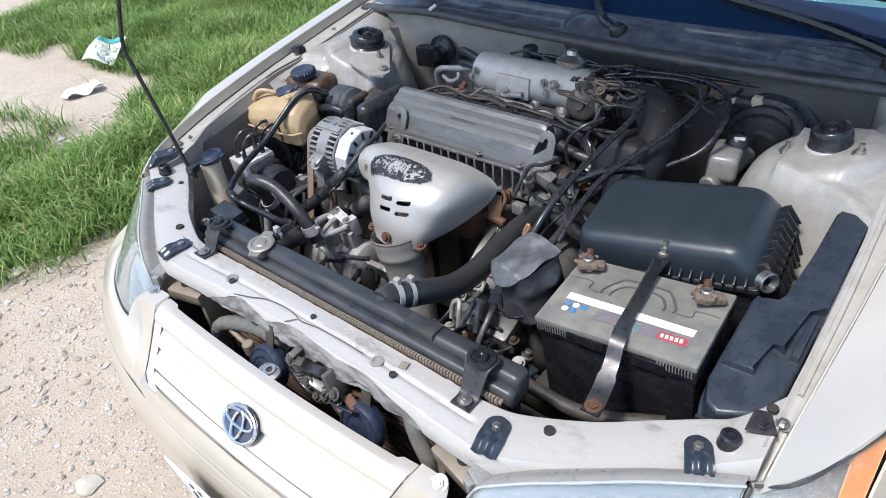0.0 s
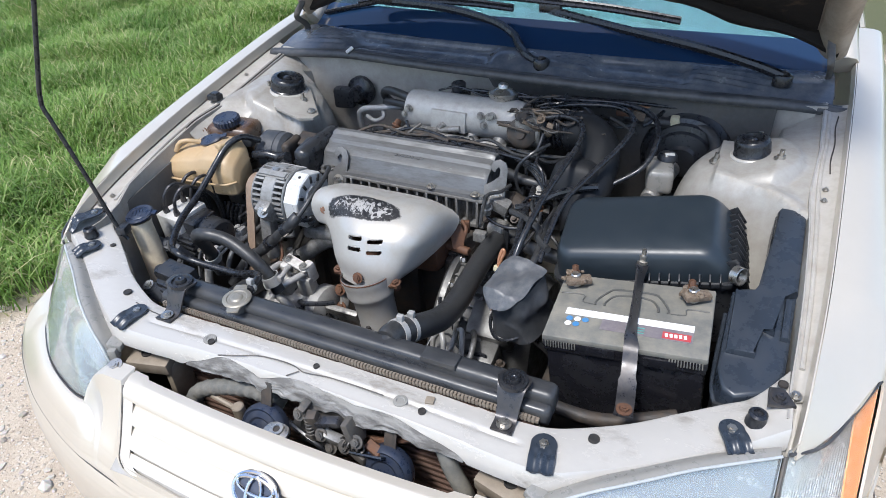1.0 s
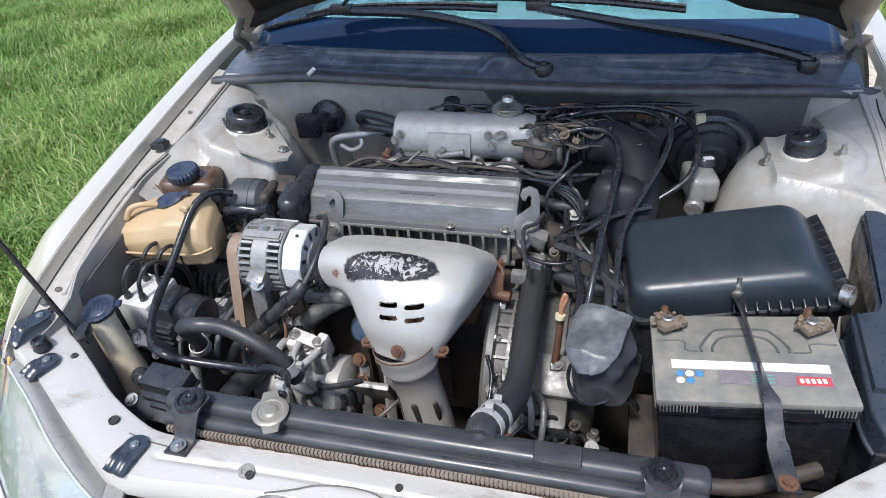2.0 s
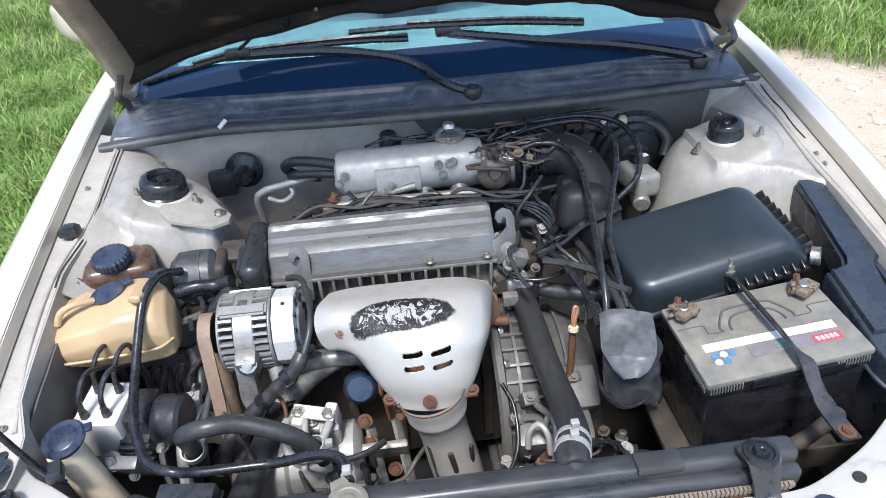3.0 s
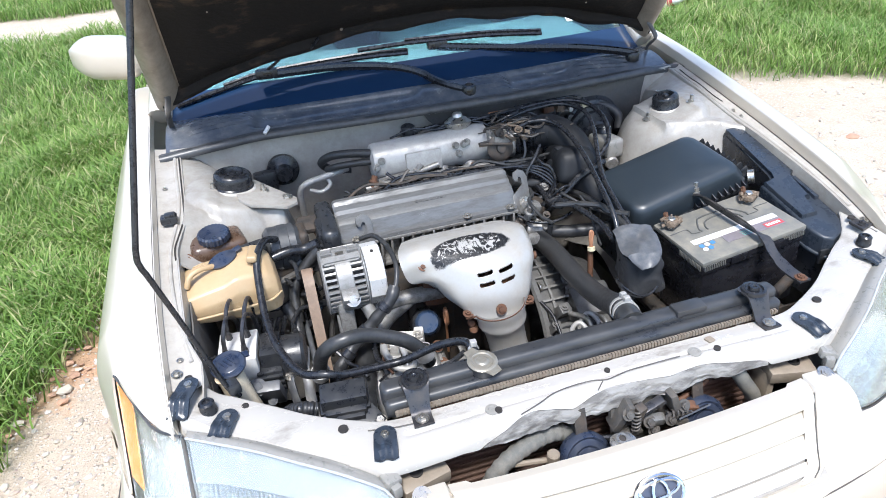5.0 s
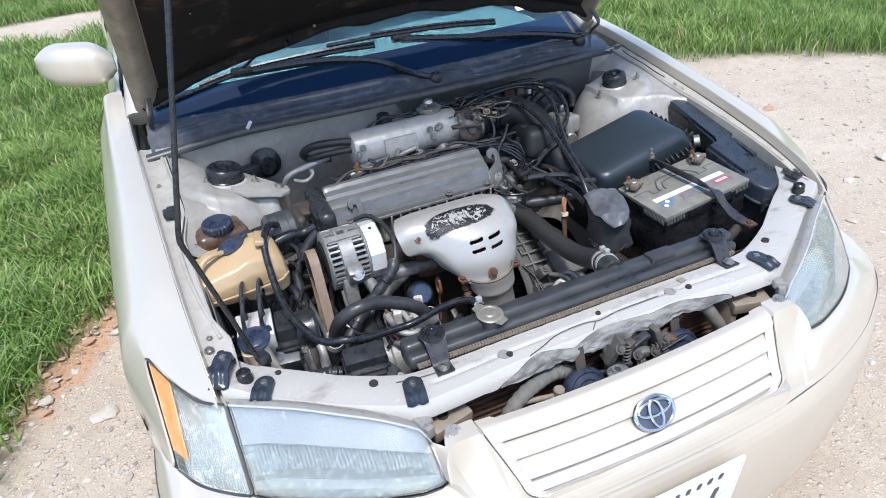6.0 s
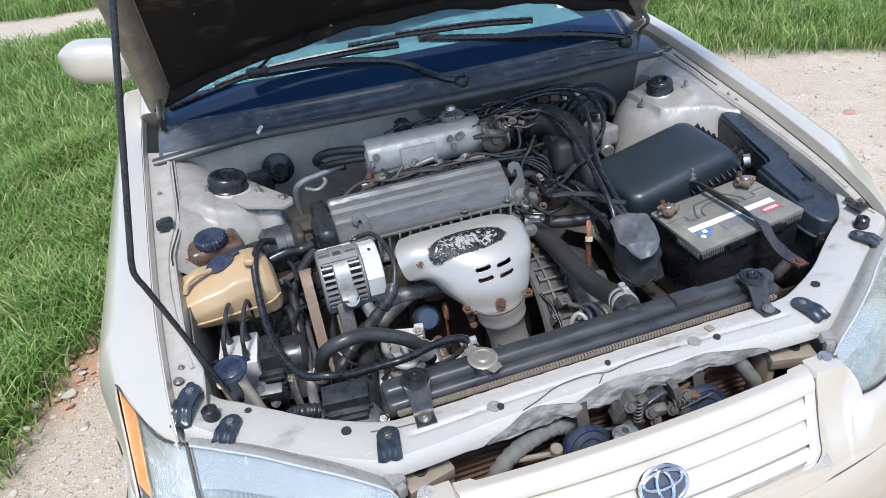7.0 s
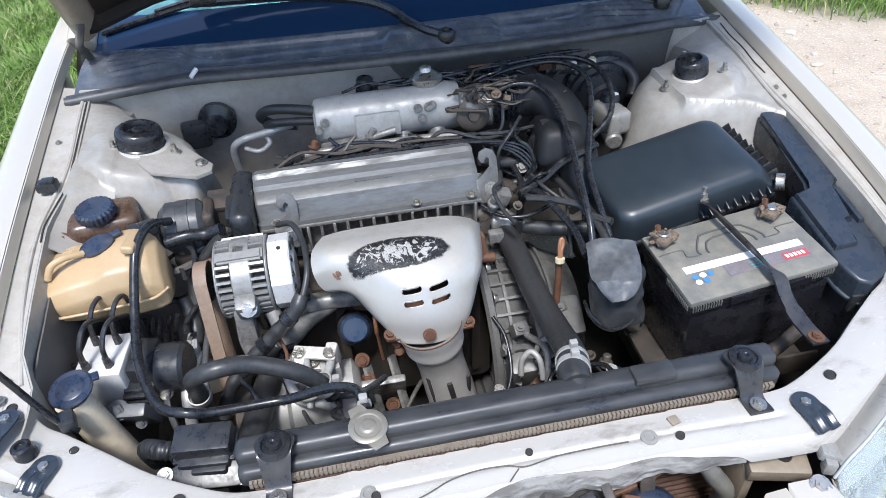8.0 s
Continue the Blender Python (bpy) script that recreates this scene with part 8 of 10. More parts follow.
for k in range(26):
    bm = BM()
    p = V((0.11 + rt.uniform(-0.04, 0.075), 0.985 + rt.uniform(-0.03, 0.05), 0.872 + rt.uniform(-0.02, 0.022)))
    if k % 3 == 0:
        tube(bm, [p, p + V((rt.uniform(-0.04, 0.05), rt.uniform(-0.02, 0.02), rt.uniform(-0.01, 0.02))), p + V((rt.uniform(0.02, 0.07), rt.uniform(-0.03, 0.03), rt.uniform(-0.02, 0.012)))], 0.0032, 7, 5)
    elif k % 3 == 1:
        box(bm, p, (rt.uniform(0.014, 0.04), rt.uniform(0.004, 0.014), rt.uniform(0.006, 0.018)), (rt.uniform(-40, 40), rt.uniform(-40, 40), rt.uniform(-60, 60)), bev=0.002)
    else:
        bolt(bm, p, (rt.uniform(-0.5, 0.5), rt.uniform(-0.8, 0), 1), 0.007, 0.008)
    part("linkage", bm, M["crust"] if k % 2 else M["iron"], throttle)
for k in range(26):
    p = V((0.09 + rt.uniform(-0.05, 0.09), 1.0 + rt.uniform(-0.03, 0.07), 0.885 + rt.uniform(-0.012, 0.02)))
    q = [p]
    for _ in range(4):
        q.append(q[-1] + V((rt.uniform(-0.012, 0.04), rt.uniform(-0.025, 0.025), rt.uniform(-0.012, 0.012))))
    bm = BM()
    tube(bm, q, rt.uniform(0.0016, 0.0032), 6, 6)
    part("loose_wire", bm, M[rt.choice(["crust", "grime", "grime", "iron", "rubber"])], throttle)
# vacuum diaphragm and valve on the firewall side
dia = sub("vacuum_diaphragm", engine, "round zinc vacuum diaphragm")
bm = BM()
lathe(bm, [(0.02, -0.025), (0.033, -0.008), (0.036, -0.004), (0.036, 0.002), (0.030, 0.005), (0.024, 0.011), (0.014, 0.014), (0.013, 0.022), (0.010, 0.025), (0, 0.025)], pose(0.013, 1.066, 0.902, -8, 0, 0), 30)
part("can", bm, M["zinc"], dia)
bm = BM()
cyl(bm, (-0.118, 1.093, 0.87), (-0.118, 1.092, 0.906), 0.017, 0.019, 20, 0.003)
box(bm, (-0.115, 1.093, 0.872), (0.05, 0.03, 0.018), bev=0.005)
part("solenoid_valve", bm, M["plastic"], engine, "black solenoid valve")

# distributor, thermostat housing
dist = thing("distributor", (0.125, 0.84, 0.66), "grimy distributor with clipped leads at the head's end", "distributor")
bm = BM()
cyl(bm, (0.075, 0.842, 0.725), (0.125, 0.842, 0.725), 0.034, 0.038, 24, 0.004)
cyl(bm, (0.125, 0.842, 0.725), (0.158, 0.842, 0.728), 0.036, 0.026, 24, 0.006)
part("body", bm, M["iron"], dist)
for k in range(5):
    a = 72 * k
    bm = BM()
    c = V((0.15, 0.842 + 0.02 * math.cos(radians(a)), 0.727 + 0.02 * math.sin(radians(a))))
    cyl(bm, c, c + V((0.026, 0, 0.004)), 0.008, 0.007, 12)
    part("tower", bm, M["plastic"], dist)
bm = BM()
box(bm, (0.105, 0.80, 0.755), (0.05, 0.03, 0.03), (10, 20, 0), bev=0.006)
cyl(bm, (0.09, 0.79, 0.70), (0.13, 0.78, 0.70), 0.022, n=18, bev=0.003)
part("water_outlet", bm, M["alu"], engine)

# transmission
bm = BM()
m = pose(0.035, 0.735, 0.46, 0, 90, 0)
lathe(bm, [(0.203, 0), (0.209, 0.006), (0.207, 0.018), (0.192, 0.022), (0.184, 0.07), (0.165, 0.1), (0.155, 0.16), (0.13, 0.21), (0, 0.22)], m, 60)
gearbox = part("gearbox", bm, M["gearbox_alloy"], engine, "cast aluminium gearbox housing")
for k in range(16):
    a = radians(112 + 9 * k)
    bm = BM()
    bmesh.ops.create_cube(bm, size=1, matrix=m @ Matrix.Translation((0.186 * math.cos(a), 0.186 * math.sin(a), 0.058)) @ Euler((0, 0, a)).to_matrix().to_4x4() @ Matrix.Diagonal((0.026, 0.005, 0.075, 1)))
    part("rib", bm, M["gearbox_alloy"], gearbox)
for r0, h0 in ((0.197, 0.046), (0.186, 0.092), (0.168, 0.145)):
    bm = BM()
    lathe(bm, [(r0 - 0.02, h0 - 0.004), (r0, h0 - 0.003), (r0, h0 + 0.003), (r0 - 0.02, h0 + 0.004)], m, 48)
    part("web", bm, M["gearbox_alloy"], gearbox)
for p, q in (((0.09, 0.575, 0.60), (0.03, 0.025, 0.03)), ((0.14, 0.565, 0.575), (0.035, 0.03, 0.022)), ((0.06, 0.555, 0.57), (0.02, 0.02, 0.035)), ((0.175, 0.60, 0.615), (0.03, 0.02, 0.02))):
    bm = BM()
    box(bm, p, q, (35, 5, 12), bev=0.004)
    bolt(bm, V(p) + V((0, -0.008, q[2] / 2)), (0, -0.4, 1), 0.006, 0.006)
    part("boss", bm, M["gearbox_alloy"], gearbox)
for k in range(7):
    a = radians(110 + 20 * k)
    bm = BM()
    p = m @ V((0.20 * math.cos(a), 0.20 * math.sin(a), 0.020))
    bolt(bm, p, (1, 0, 0), 0.009, 0.009)
    part("bolt", bm, M["zinc"], gearbox)
bm = BM()
box(bm, (0.17, 0.60, 0.58), (0.10, 0.08, 0.07), (30, 0, 0), bev=0.012)
box(bm, (0.13, 0.55, 0.52), (0.14, 0.06, 0.10), (20, 0, 0), bev=0.012)
part("valve_body", bm, M["gearbox_alloy"], gearbox)
for loop in (((0.073, 0.497, 0.565), (0.076, 0.502, 0.60), (0.092, 0.503, 0.616), (0.104, 0.488, 0.606), (0.108, 0.475, 0.57)), ((0.110, 0.530, 0.575), (0.116, 0.528, 0.605), (0.130, 0.522, 0.618), (0.140, 0.500, 0.606), (0.142, 0.486, 0.57))):
    bm = BM()
    tube(bm, [V(p) for p in loop], 0.0055, 10, 6)
    part("pipe_loop", bm, M["alu_clean"], gearbox)

# oil filter, brackets and compressor at the front
filt = thing("oil_filter", (-0.215, 0.66, 0.55), "blue-black oil filter canister", "oil filter")
bm = BM()
cyl(bm, (-0.215, 0.70, 0.565), (-0.215, 0.648, 0.60), 0.036, 0.034, 28, 0.008)
part("canister", bm, M["plastic"], filt)
bm = BM()
cyl(bm, (-0.215, 0.650, 0.599), (-0.215, 0.640, 0.606), 0.029, 0.026, 14, 0.003)
part("end_cap", bm, M["filter_blue"], filt, "worn blue end cap")
dip = thing("oil_dipstick", (-0.17, 0.64, 0.58), "rusty orange oil dipstick loop", "dipstick")
bm = BM()
tube(bm, [(-0.175, 0.628 + 0.012 * math.cos(a), 0.622 + 0.02 * math.sin(a)) for a in np.linspace(0, 6.283, 13)], 0.004, 8, 3, caps=False)
tube(bm, [(-0.175, 0.63, 0.60), (-0.17, 0.65, 0.5)], 0.003, 8, 2)
part("loop", bm, M["copper"], dip)
comp = thing("compressor", (-0.29, 0.55, 0.42), "grimy aluminium air-conditioning compressor", "compressor")
m = pose(-0.40, 0.555, 0.525, 0, 90, 0)
bm = BM()
lathe(bm, [(0, 0), (0.062, 0), (0.066, 0.01), (0.066, 0.05), (0.058, 0.056), (0.058, 0.14), (0.066, 0.146), (0.066, 0.17), (0.05, 0.182), (0, 0.184)], m, 36)
part("body", bm, M["alu_clean"], comp)
bm = BM()
lathe(bm, [(0, -0.045), (0.05, -0.045), (0.064, -0.04), (0.064, -0.012), (0.03, -0.005), (0, -0.005)], m, 36)
part("clutch_pulley", bm, M["iron"], comp)
bm = BM()
box(bm, (-0.30, 0.588, 0.592), (0.078, 0.028, 0.016), (14, 6, -8), bev=0.006)
box(bm, (-0.262, 0.58, 0.572), (0.036, 0.034, 0.055), (8, 0, 10), bev=0.009)
box(bm, (-0.318, 0.575, 0.565), (0.04, 0.04, 0.05), (8, 0, 0), bev=0.010)
part("port_block", bm, M["alu_clean"], comp)
bm = BM()
tube(bm, [V(p) for p in ((-0.322, 0.622, 0.585), (-0.330, 0.59, 0.606), (-0.332, 0.55, 0.612), (-0.318, 0.512, 0.606), (-0.29, 0.505, 0.604), (-0.268, 0.535, 0.61), (-0.256, 0.575, 0.607), (-0.256, 0.60, 0.585))], 0.0075, 10, 6)
tube(bm, [V(p) for p in ((-0.300, 0.61, 0.59), (-0.298, 0.57, 0.615), (-0.296, 0.53, 0.606), (-0.30, 0.50, 0.58))], 0.006, 10, 6)
part("pipe_loop", bm, M["alu_clean"], comp)
bm = BM()
box(bm, (-0.283, 0.583, 0.622), (0.075, 0.024, 0.007), (12, 4, -14), bev=0.003)
box(bm, (-0.253, 0.587, 0.605), (0.022, 0.026, 0.05), (10, 0, -14), bev=0.006)
box(bm, (-0.309, 0.579, 0.60), (0.02, 0.024, 0.045), (10, 0, -14), bev=0.006)
part("mounting_bracket", bm, material("bare_alloy_bracket", (0.6, 0.58, 0.54), 0.48, 0.1, (0.25, 0.2, 0.15), 0.5, 260, 50, 0.08, 0.0006), comp, "pale alloy mounting bracket")
for p in ((-0.309, 0.586, 0.626), (-0.257, 0.575, 0.626)):
    bm = BM()
    bolt(bm, p, (0, -0.2, 1), 0.0075, 0.006)
    part("bolt", bm, M["zinc"], comp)
for p in ((-0.325, 0.585, 0.605), (-0.29, 0.582, 0.602), (-0.258, 0.578, 0.601)):
    bm = BM()
    bolt(bm, p, (0, -0.2, 1), 0.0075, 0.006)
    part("bolt", bm, M["zinc"], comp)
bm = BM()
for x in (-0.205, -0.155):
    tube(bm, [(x, 0.60, 0.56), (x + 0.01, 0.56, 0.50), (x + 0.02, 0.53, 0.43)], 0.012, 8, 5, flat=0.5)
box(bm, (-0.18, 0.565, 0.51), (0.09, 0.015, 0.12), (25, 0, 0), bev=0.005)
part("front_bracket", bm, M["alu"], engine)
for p in ((-0.21, 0.59, 0.575), (-0.205, 0.575, 0.535), (-0.165, 0.55, 0.48)):
    bm = BM()
    bolt(bm, p, (0, -1, 0.6), 0.009, 0.008)
    part("bolt", bm, M["rust"], engine)


for o in comp.children:                      # the port fittings stand in front of the drum
    if o.name.split(".")[0] in ("port_block", "pipe_loop", "mounting_bracket", "bolt"):
        o.location += V((-0.004, -0.034, 0.036))


# ---- small fittings and loose leads among the large engine parts ----
def leads(parent, count, lo, hi, reach, mats, radii, seed, name="loose_lead"):
    r = random.Random(seed)
    for _ in range(count):
        p = V([r.uniform(a, b) for a, b in zip(lo, hi)])
        d = V((r.uniform(-1, 1), r.uniform(-1, 1), r.uniform(-0.4, 0.4))).normalized()
        pts = [p]
        for k in range(4):
            d = (d + V((r.uniform(-0.7, 0.7), r.uniform(-0.7, 0.7), r.uniform(-0.5, 0.35)))).normalized()
            pts.append(pts[-1] + d * reach * r.uniform(0.5, 1.1))
        bm = BM()
        tube(bm, pts, r.uniform(*radii), 8, 6)
        part(name, bm, M[r.choice(mats)], parent)


def fittings(parent, count, lo, hi, mats, seed):
    r = random.Random(seed)
    for k in range(count):
        p = V([r.uniform(a, b) for a, b in zip(lo, hi)])
        rot = (r.uniform(-35, 35), r.uniform(-35, 35), r.uniform(-90, 90))
        bm = BM()
        kind = k % 4
        if kind == 0:                              # bent bracket
            w, h = r.uniform(0.014, 0.026), r.uniform(0.03, 0.06)
            m = pose(*p, *rot)
            sheet(bm, lambda u, v: m @ V(((v - 0.5) * w, u * h, 0.012 * math.tanh((u - 0.5) * 6))), 10, 3, 0.0035)
            bolt(bm, m @ V((0, h * 0.85, 0.014)), m.to_3x3() @ V((0, 0, 1)), 0.006, 0.005)
            part("bracket", bm, M[r.choice(mats)], parent)
        elif kind == 1:                            # bolt head
            bolt(bm, p, (r.uniform(-0.4, 0.4), r.uniform(-1, 0), 1), r.uniform(0.006, 0.009), r.uniform(0.006, 0.012))
            part("bolt", bm, M[r.choice(mats)], parent)
        elif kind == 2:                            # plug connector with its lead
            s = r.uniform(0.016, 0.026)
            box(bm, p, (s * 1.5, s, s * 0.8), rot, bev=s * 0.15)
            q = p + pose(0, 0, 0, *rot).to_3x3() @ V((s * 0.7, 0, 0))
            tube(bm, [q, q + V((r.uniform(0.01, 0.03), r.uniform(-0.02, 0.02), -0.01)), q + V((r.uniform(0.02, 0.05), r.uniform(-0.03, 0.03), -0.035))], s * 0.22, 8, 5)
            part("plug_connector", bm, M[r.choice(["plastic", "plastic", "fuse", "lid"])], parent)
        else:                                      # pipe stub with a collar
            d = pose(0, 0, 0, *rot).to_3x3() @ V((0, 0, 1))
            l = r.uniform(0.025, 0.05)
            cyl(bm, p, p + d * l, 0.009, 0.008, 14, 0.002)
            cyl(bm, p + d * l * 0.4, p + d * l * 0.6, 0.0125, None, 14, 0.002)
            part("pipe_stub", bm, M[r.choice(mats)], parent)


METALS = ["alu_clean", "alu", "grime", "rust", "iron", "grime", "alu"]
DARKS = ["rubber", "hose", "rubber", "grime", "plastic"]
# in front of the block, over the compressor
fittings(engine, 12, (-0.33, 0.48, 0.48), (-0.20, 0.56, 0.56), ["alu", "grime", "iron", "grime"], 41)
leads(engine, 14, (-0.40, 0.40, 0.52), (-0.15, 0.60, 0.64), 0.035, DARKS, (0.003, 0.007), 42)
# round the gearbox, below the relay cover
fittings(gearbox, 20, (0.06, 0.40, 0.48), (0.28, 0.54, 0.57), METALS, 43)
leads(gearbox, 16, (0.07, 0.40, 0.52), (0.22, 0.54, 0.60), 0.035, DARKS, (0.0025, 0.005), 44)
# beside the head, under the intake duct
leads(engine, 18, (0.09, 0.74, 0.72), (0.25, 1.0, 0.80), 0.05, DARKS, (0.003, 0.008), 46)
fittings(engine, 18, (0.07, 0.76, 0.70), (0.20, 0.90, 0.77), METALS, 47)
# at the belt end
leads(engine, 12, (-0.50, 0.66, 0.62), (-0.40, 0.80, 0.76), 0.04, DARKS, (0.004, 0.009), 48)
fittings(engine, 10, (-0.50, 0.72, 0.70), (-0.40, 0.84, 0.80), ["steel", "iron", "alu", "rust"], 49)
# behind the valve cover
leads(engine, 16, (-0.34, 0.935, 0.80), (0.03, 0.975, 0.82), 0.022, DARKS + ["crust"], (0.0025, 0.005), 50)
fittings(engine, 12, (-0.30, 0.93, 0.775), (0.05, 0.99, 0.805), METALS, 51)
# along the firewall behind the throttle
leads(engine, 18, (0.06, 1.07, 0.845), (0.36, 1.11, 0.87), 0.024, DARKS + ["crust"], (0.0025, 0.005), 52)


# ---- tanks, brake unit and firewall fittings ----
tank = thing("washer_tank", (-0.61, 0.69, 0.69), "yellowed translucent plastic washer fluid tank", "fluid tank")


def at(mx, f):
    bm = BM()
    f(bm)
    bmesh.ops.transform(bm, matrix=mx, verts=bm.verts)
    return bm


def rounded(corners, cut=0.2, n=5):
    """Closed outline with its corners rounded off."""
    out = []
    for i, q in enumerate(corners):
        q = V(q)
        a, c = q.lerp(V(corners[i - 1]), cut), q.lerp(V(corners[(i + 1) % len(corners)]), cut)
        out += [a * (1 - k / n) ** 2 + q * 2 * (k / n) * (1 - k / n) + c * (k / n) ** 2 for k in range(n + 1)]
    return out


def tank_body(b):
    # each station along x: front and rear face, underside, fold of the front, rear of the top
    stations = [(-0.700, 0.640, 0.700, 0.768, 0.790, 0.797), (-0.694, 0.630, 0.715, 0.764, 0.803, 0.812), (-0.675, 0.624, 0.735, 0.752, 0.810, 0.822), (-0.64, 0.624, 0.745, 0.743, 0.815, 0.829),
                (-0.605, 0.626, 0.745, 0.736, 0.818, 0.832), (-0.585, 0.628, 0.742, 0.726, 0.824, 0.841), (-0.55, 0.630, 0.735, 0.726, 0.822, 0.846), (-0.526, 0.632, 0.728, 0.727, 0.815, 0.845),
                (-0.512, 0.638, 0.72, 0.730, 0.803, 0.830), (-0.504, 0.652, 0.708, 0.742, 0.785, 0.80)]
    dense = []
    for a, c in zip(stations, stations[1:]):
        dense += [tuple(p + (q - p) * k / 4 for p, q in zip(a, c)) for k in range(4)]
    rings = []
    for x, y0, y1, zb, zf, zr in dense + [stations[-1]]:
        o = rounded([(y0 + 0.006, zb, 0), (y0 + 0.002, zf - 0.028, 0), (y0 + 0.014, zf, 0), (y0 + 0.062, zr, 0), (y1, zr - 0.002, 0), (y1, zb, 0)])
        rings.append([V((x - 0.10 * (p.x - 0.69), p.x + 0.09 * (x + 0.6), p.y + 0.0025 * noise.noise(V((x * 24, p.x * 24, p.y * 24))))) for p in o])
    loft(b, rings)
    # parting seam round the waist and a raised rib on top
    tube(b, [(-0.697, 0.622, 0.776), (-0.66, 0.615, 0.770), (-0.58, 0.626, 0.766), (-0.525, 0.634, 0.766), (-0.503, 0.655, 0.768)], 0.0028, 8, 6)
    box(b, (-0.541, 0.695, 0.846), (0.02, 0.062, 0.014), (-6, 10, -8), bev=0.005, seg=3)


I4 = Matrix()
part("body", at(I4, tank_body), M["tank"], tank, smooth=50)
part("spout", at(I4, lambda b: tube(b, [(-0.668, 0.657, 0.820), (-0.658, 0.664, 0.840), (-0.640, 0.674, 0.846), (-0.617, 0.692, 0.838)], 0.0056, 12, 6)), M["tank"], tank)
part("cap", at(Matrix.Translation((-0.597, 0.705, 0.838)) @ Euler((radians(14), radians(-14), radians(18))).to_matrix().to_4x4() @ Matrix.Diagonal((1.3, 0.9, 1, 1)), lambda b: [lathe(b, [(0.015, -0.012), (0.016, 0.0), (0.021, 0.001), (0.022, 0.006), (0.019, 0.009), (0, 0.010)], I4, 26), box(b, (0.022, 0.006, 0.004), (0.02, 0.014, 0.005), bev=0.0015)]), M["cap"], tank, "dark oval snap cap")
part("ear", at(I4, lambda b: box(b, (-0.700, 0.622, 0.783), (0.016, 0.022, 0.030), (0, 8, -8), bev=0.005)), M["tank"], tank)
part("bolt", at(I4, lambda b: bolt(b, (-0.702, 0.611, 0.783), (0, -1, 0.3), 0.006, 0.006)), M["crust"], tank)

tank.location.x -= 0.019
tank.scale.x = 1.07

res = thing("coolant_reservoir", (-0.628, 0.80, 0.75), "brown stained coolant reservoir with a ribbed cap", "fluid tank")
bm = BM()
box(bm, (-0.632, 0.805, 0.796), (0.12, 0.09, 0.10), (0, 4, 12), bev=0.022, seg=4)
cyl(bm, (-0.629, 0.79, 0.83), (-0.629, 0.788, 0.853), 0.027, n=22)
part("body", bm, M["brown"], res)
bm = BM()
m = pose(-0.629, 0.786, 0.85, 6, 0, 0)
lathe(bm, [(0.033, 0), (0.034, 0.004), (0.034, 0.014), (0.030, 0.018), (0.026, 0.0165), (0, 0.0165)], m, 96)
mi = m.inverted()
for v in bm.verts:
    q = mi @ v.co
    if math.hypot(q.x, q.y) > 0.028:
        k = 0.97 + 0.035 * math.cos(24 * math.atan2(q.y, q.x))
        v.co = m @ V((q.x * k, q.y * k, q.z))
part("cap", bm, M["cap"], res, "ribbed blue-black cap")
bm = BM()
bolt(bm, (-0.688, 0.757, 0.828), (0, -1, 0.4), 0.008, 0.008)
box(bm, (-0.682, 0.765, 0.825), (0.03, 0.012, 0.02), bev=0.004)
part("bracket", bm, M["rust"], res, "rusty bracket")

neck = thing("filler_neck", (-0.61, 0.44, 0.55), "cream washer filler neck with a dark snap cap", "filler neck")
bm = BM()
m, h = frame_to((-0.590, 0.437, 0.54), (-0.630, 0.452, 0.752))
lathe(bm, [(0.0, 0), (0.031, 0), (0.029, 0.05), (0.025, 0.15), (0.024, h - 0.01), (0.027, h), (0, h)], m, 26)
part("tube", bm, M["neck"], neck)
bm = BM()
m = pose(-0.627, 0.456, 0.764, 10, -6, 15)
lathe(bm, [(0.027, 0), (0.031, 0.002), (0.032, 0.006), (0.029, 0.009), (0.021, 0.008), (0.019, 0.0092), (0, 0.0092)], m, 30)
box(bm, m @ V((0.033, 0.006, 0.004)), (0.014, 0.014, 0.005), (10, 0, 15), bev=0.0015)
part("cap", bm, M["cap"], neck, "dark snap cap with a tab")
bm = BM()
for k in range(3):
    box(bm, m @ V((-0.008 + 0.008 * k, 0.0, 0.0098)), (0.003, 0.02, 0.0015), (10, 0, 40))
part("cap_mark", bm, M["cap"], neck)

absu = thing("brake_modulator", (-0.57, 0.58, 0.62), "aluminium brake modulator block with black motor and pipes", "brake modulator")
m = Matrix.Translation((-0.617, 0.561, 0.680)) @ Euler((radians(3), 0, radians(-6))).to_matrix().to_4x4()
part("block", at(m, lambda b: box(b, (0, 0, 0), (0.074, 0.088, 0.095), bev=0.003)), material("machined_alloy", (0.66, 0.65, 0.62), 0.45, 0.1, (0.4, 0.37, 0.33), 0.4, 220, 30, 0.03, 0.0004), absu, "pale machined block")
part("motor", at(m, lambda b: [cyl(b, (0.075, 0.0, 0.0), (0.125, 0.0, 0.0), 0.043, None, 28, 0.006), box(b, (0.06, 0.0, 0.0), (0.04, 0.07, 0.085), bev=0.006)]), M["plastic"], absu, "dusty black pump motor")
part("coil_block", at(m, lambda b: [box(b, (0.055, -0.035, -0.02), (0.05, 0.03, 0.06), bev=0.005)] + [box(b, (0.055, -0.053, -0.042 + 0.014 * k), (0.05, 0.008, 0.006), bev=0.001) for k in range(4)]), M["plastic"], absu)
part("port", at(m, lambda b: [cyl(b, (0.006, -0.0345, -0.03), (0.006, -0.038, -0.03), 0.011, 0.010, 16), cyl(b, (-0.022, -0.0345, -0.01), (-0.022, -0.038, -0.01), 0.006, n=12)]), M["zinc"], absu)
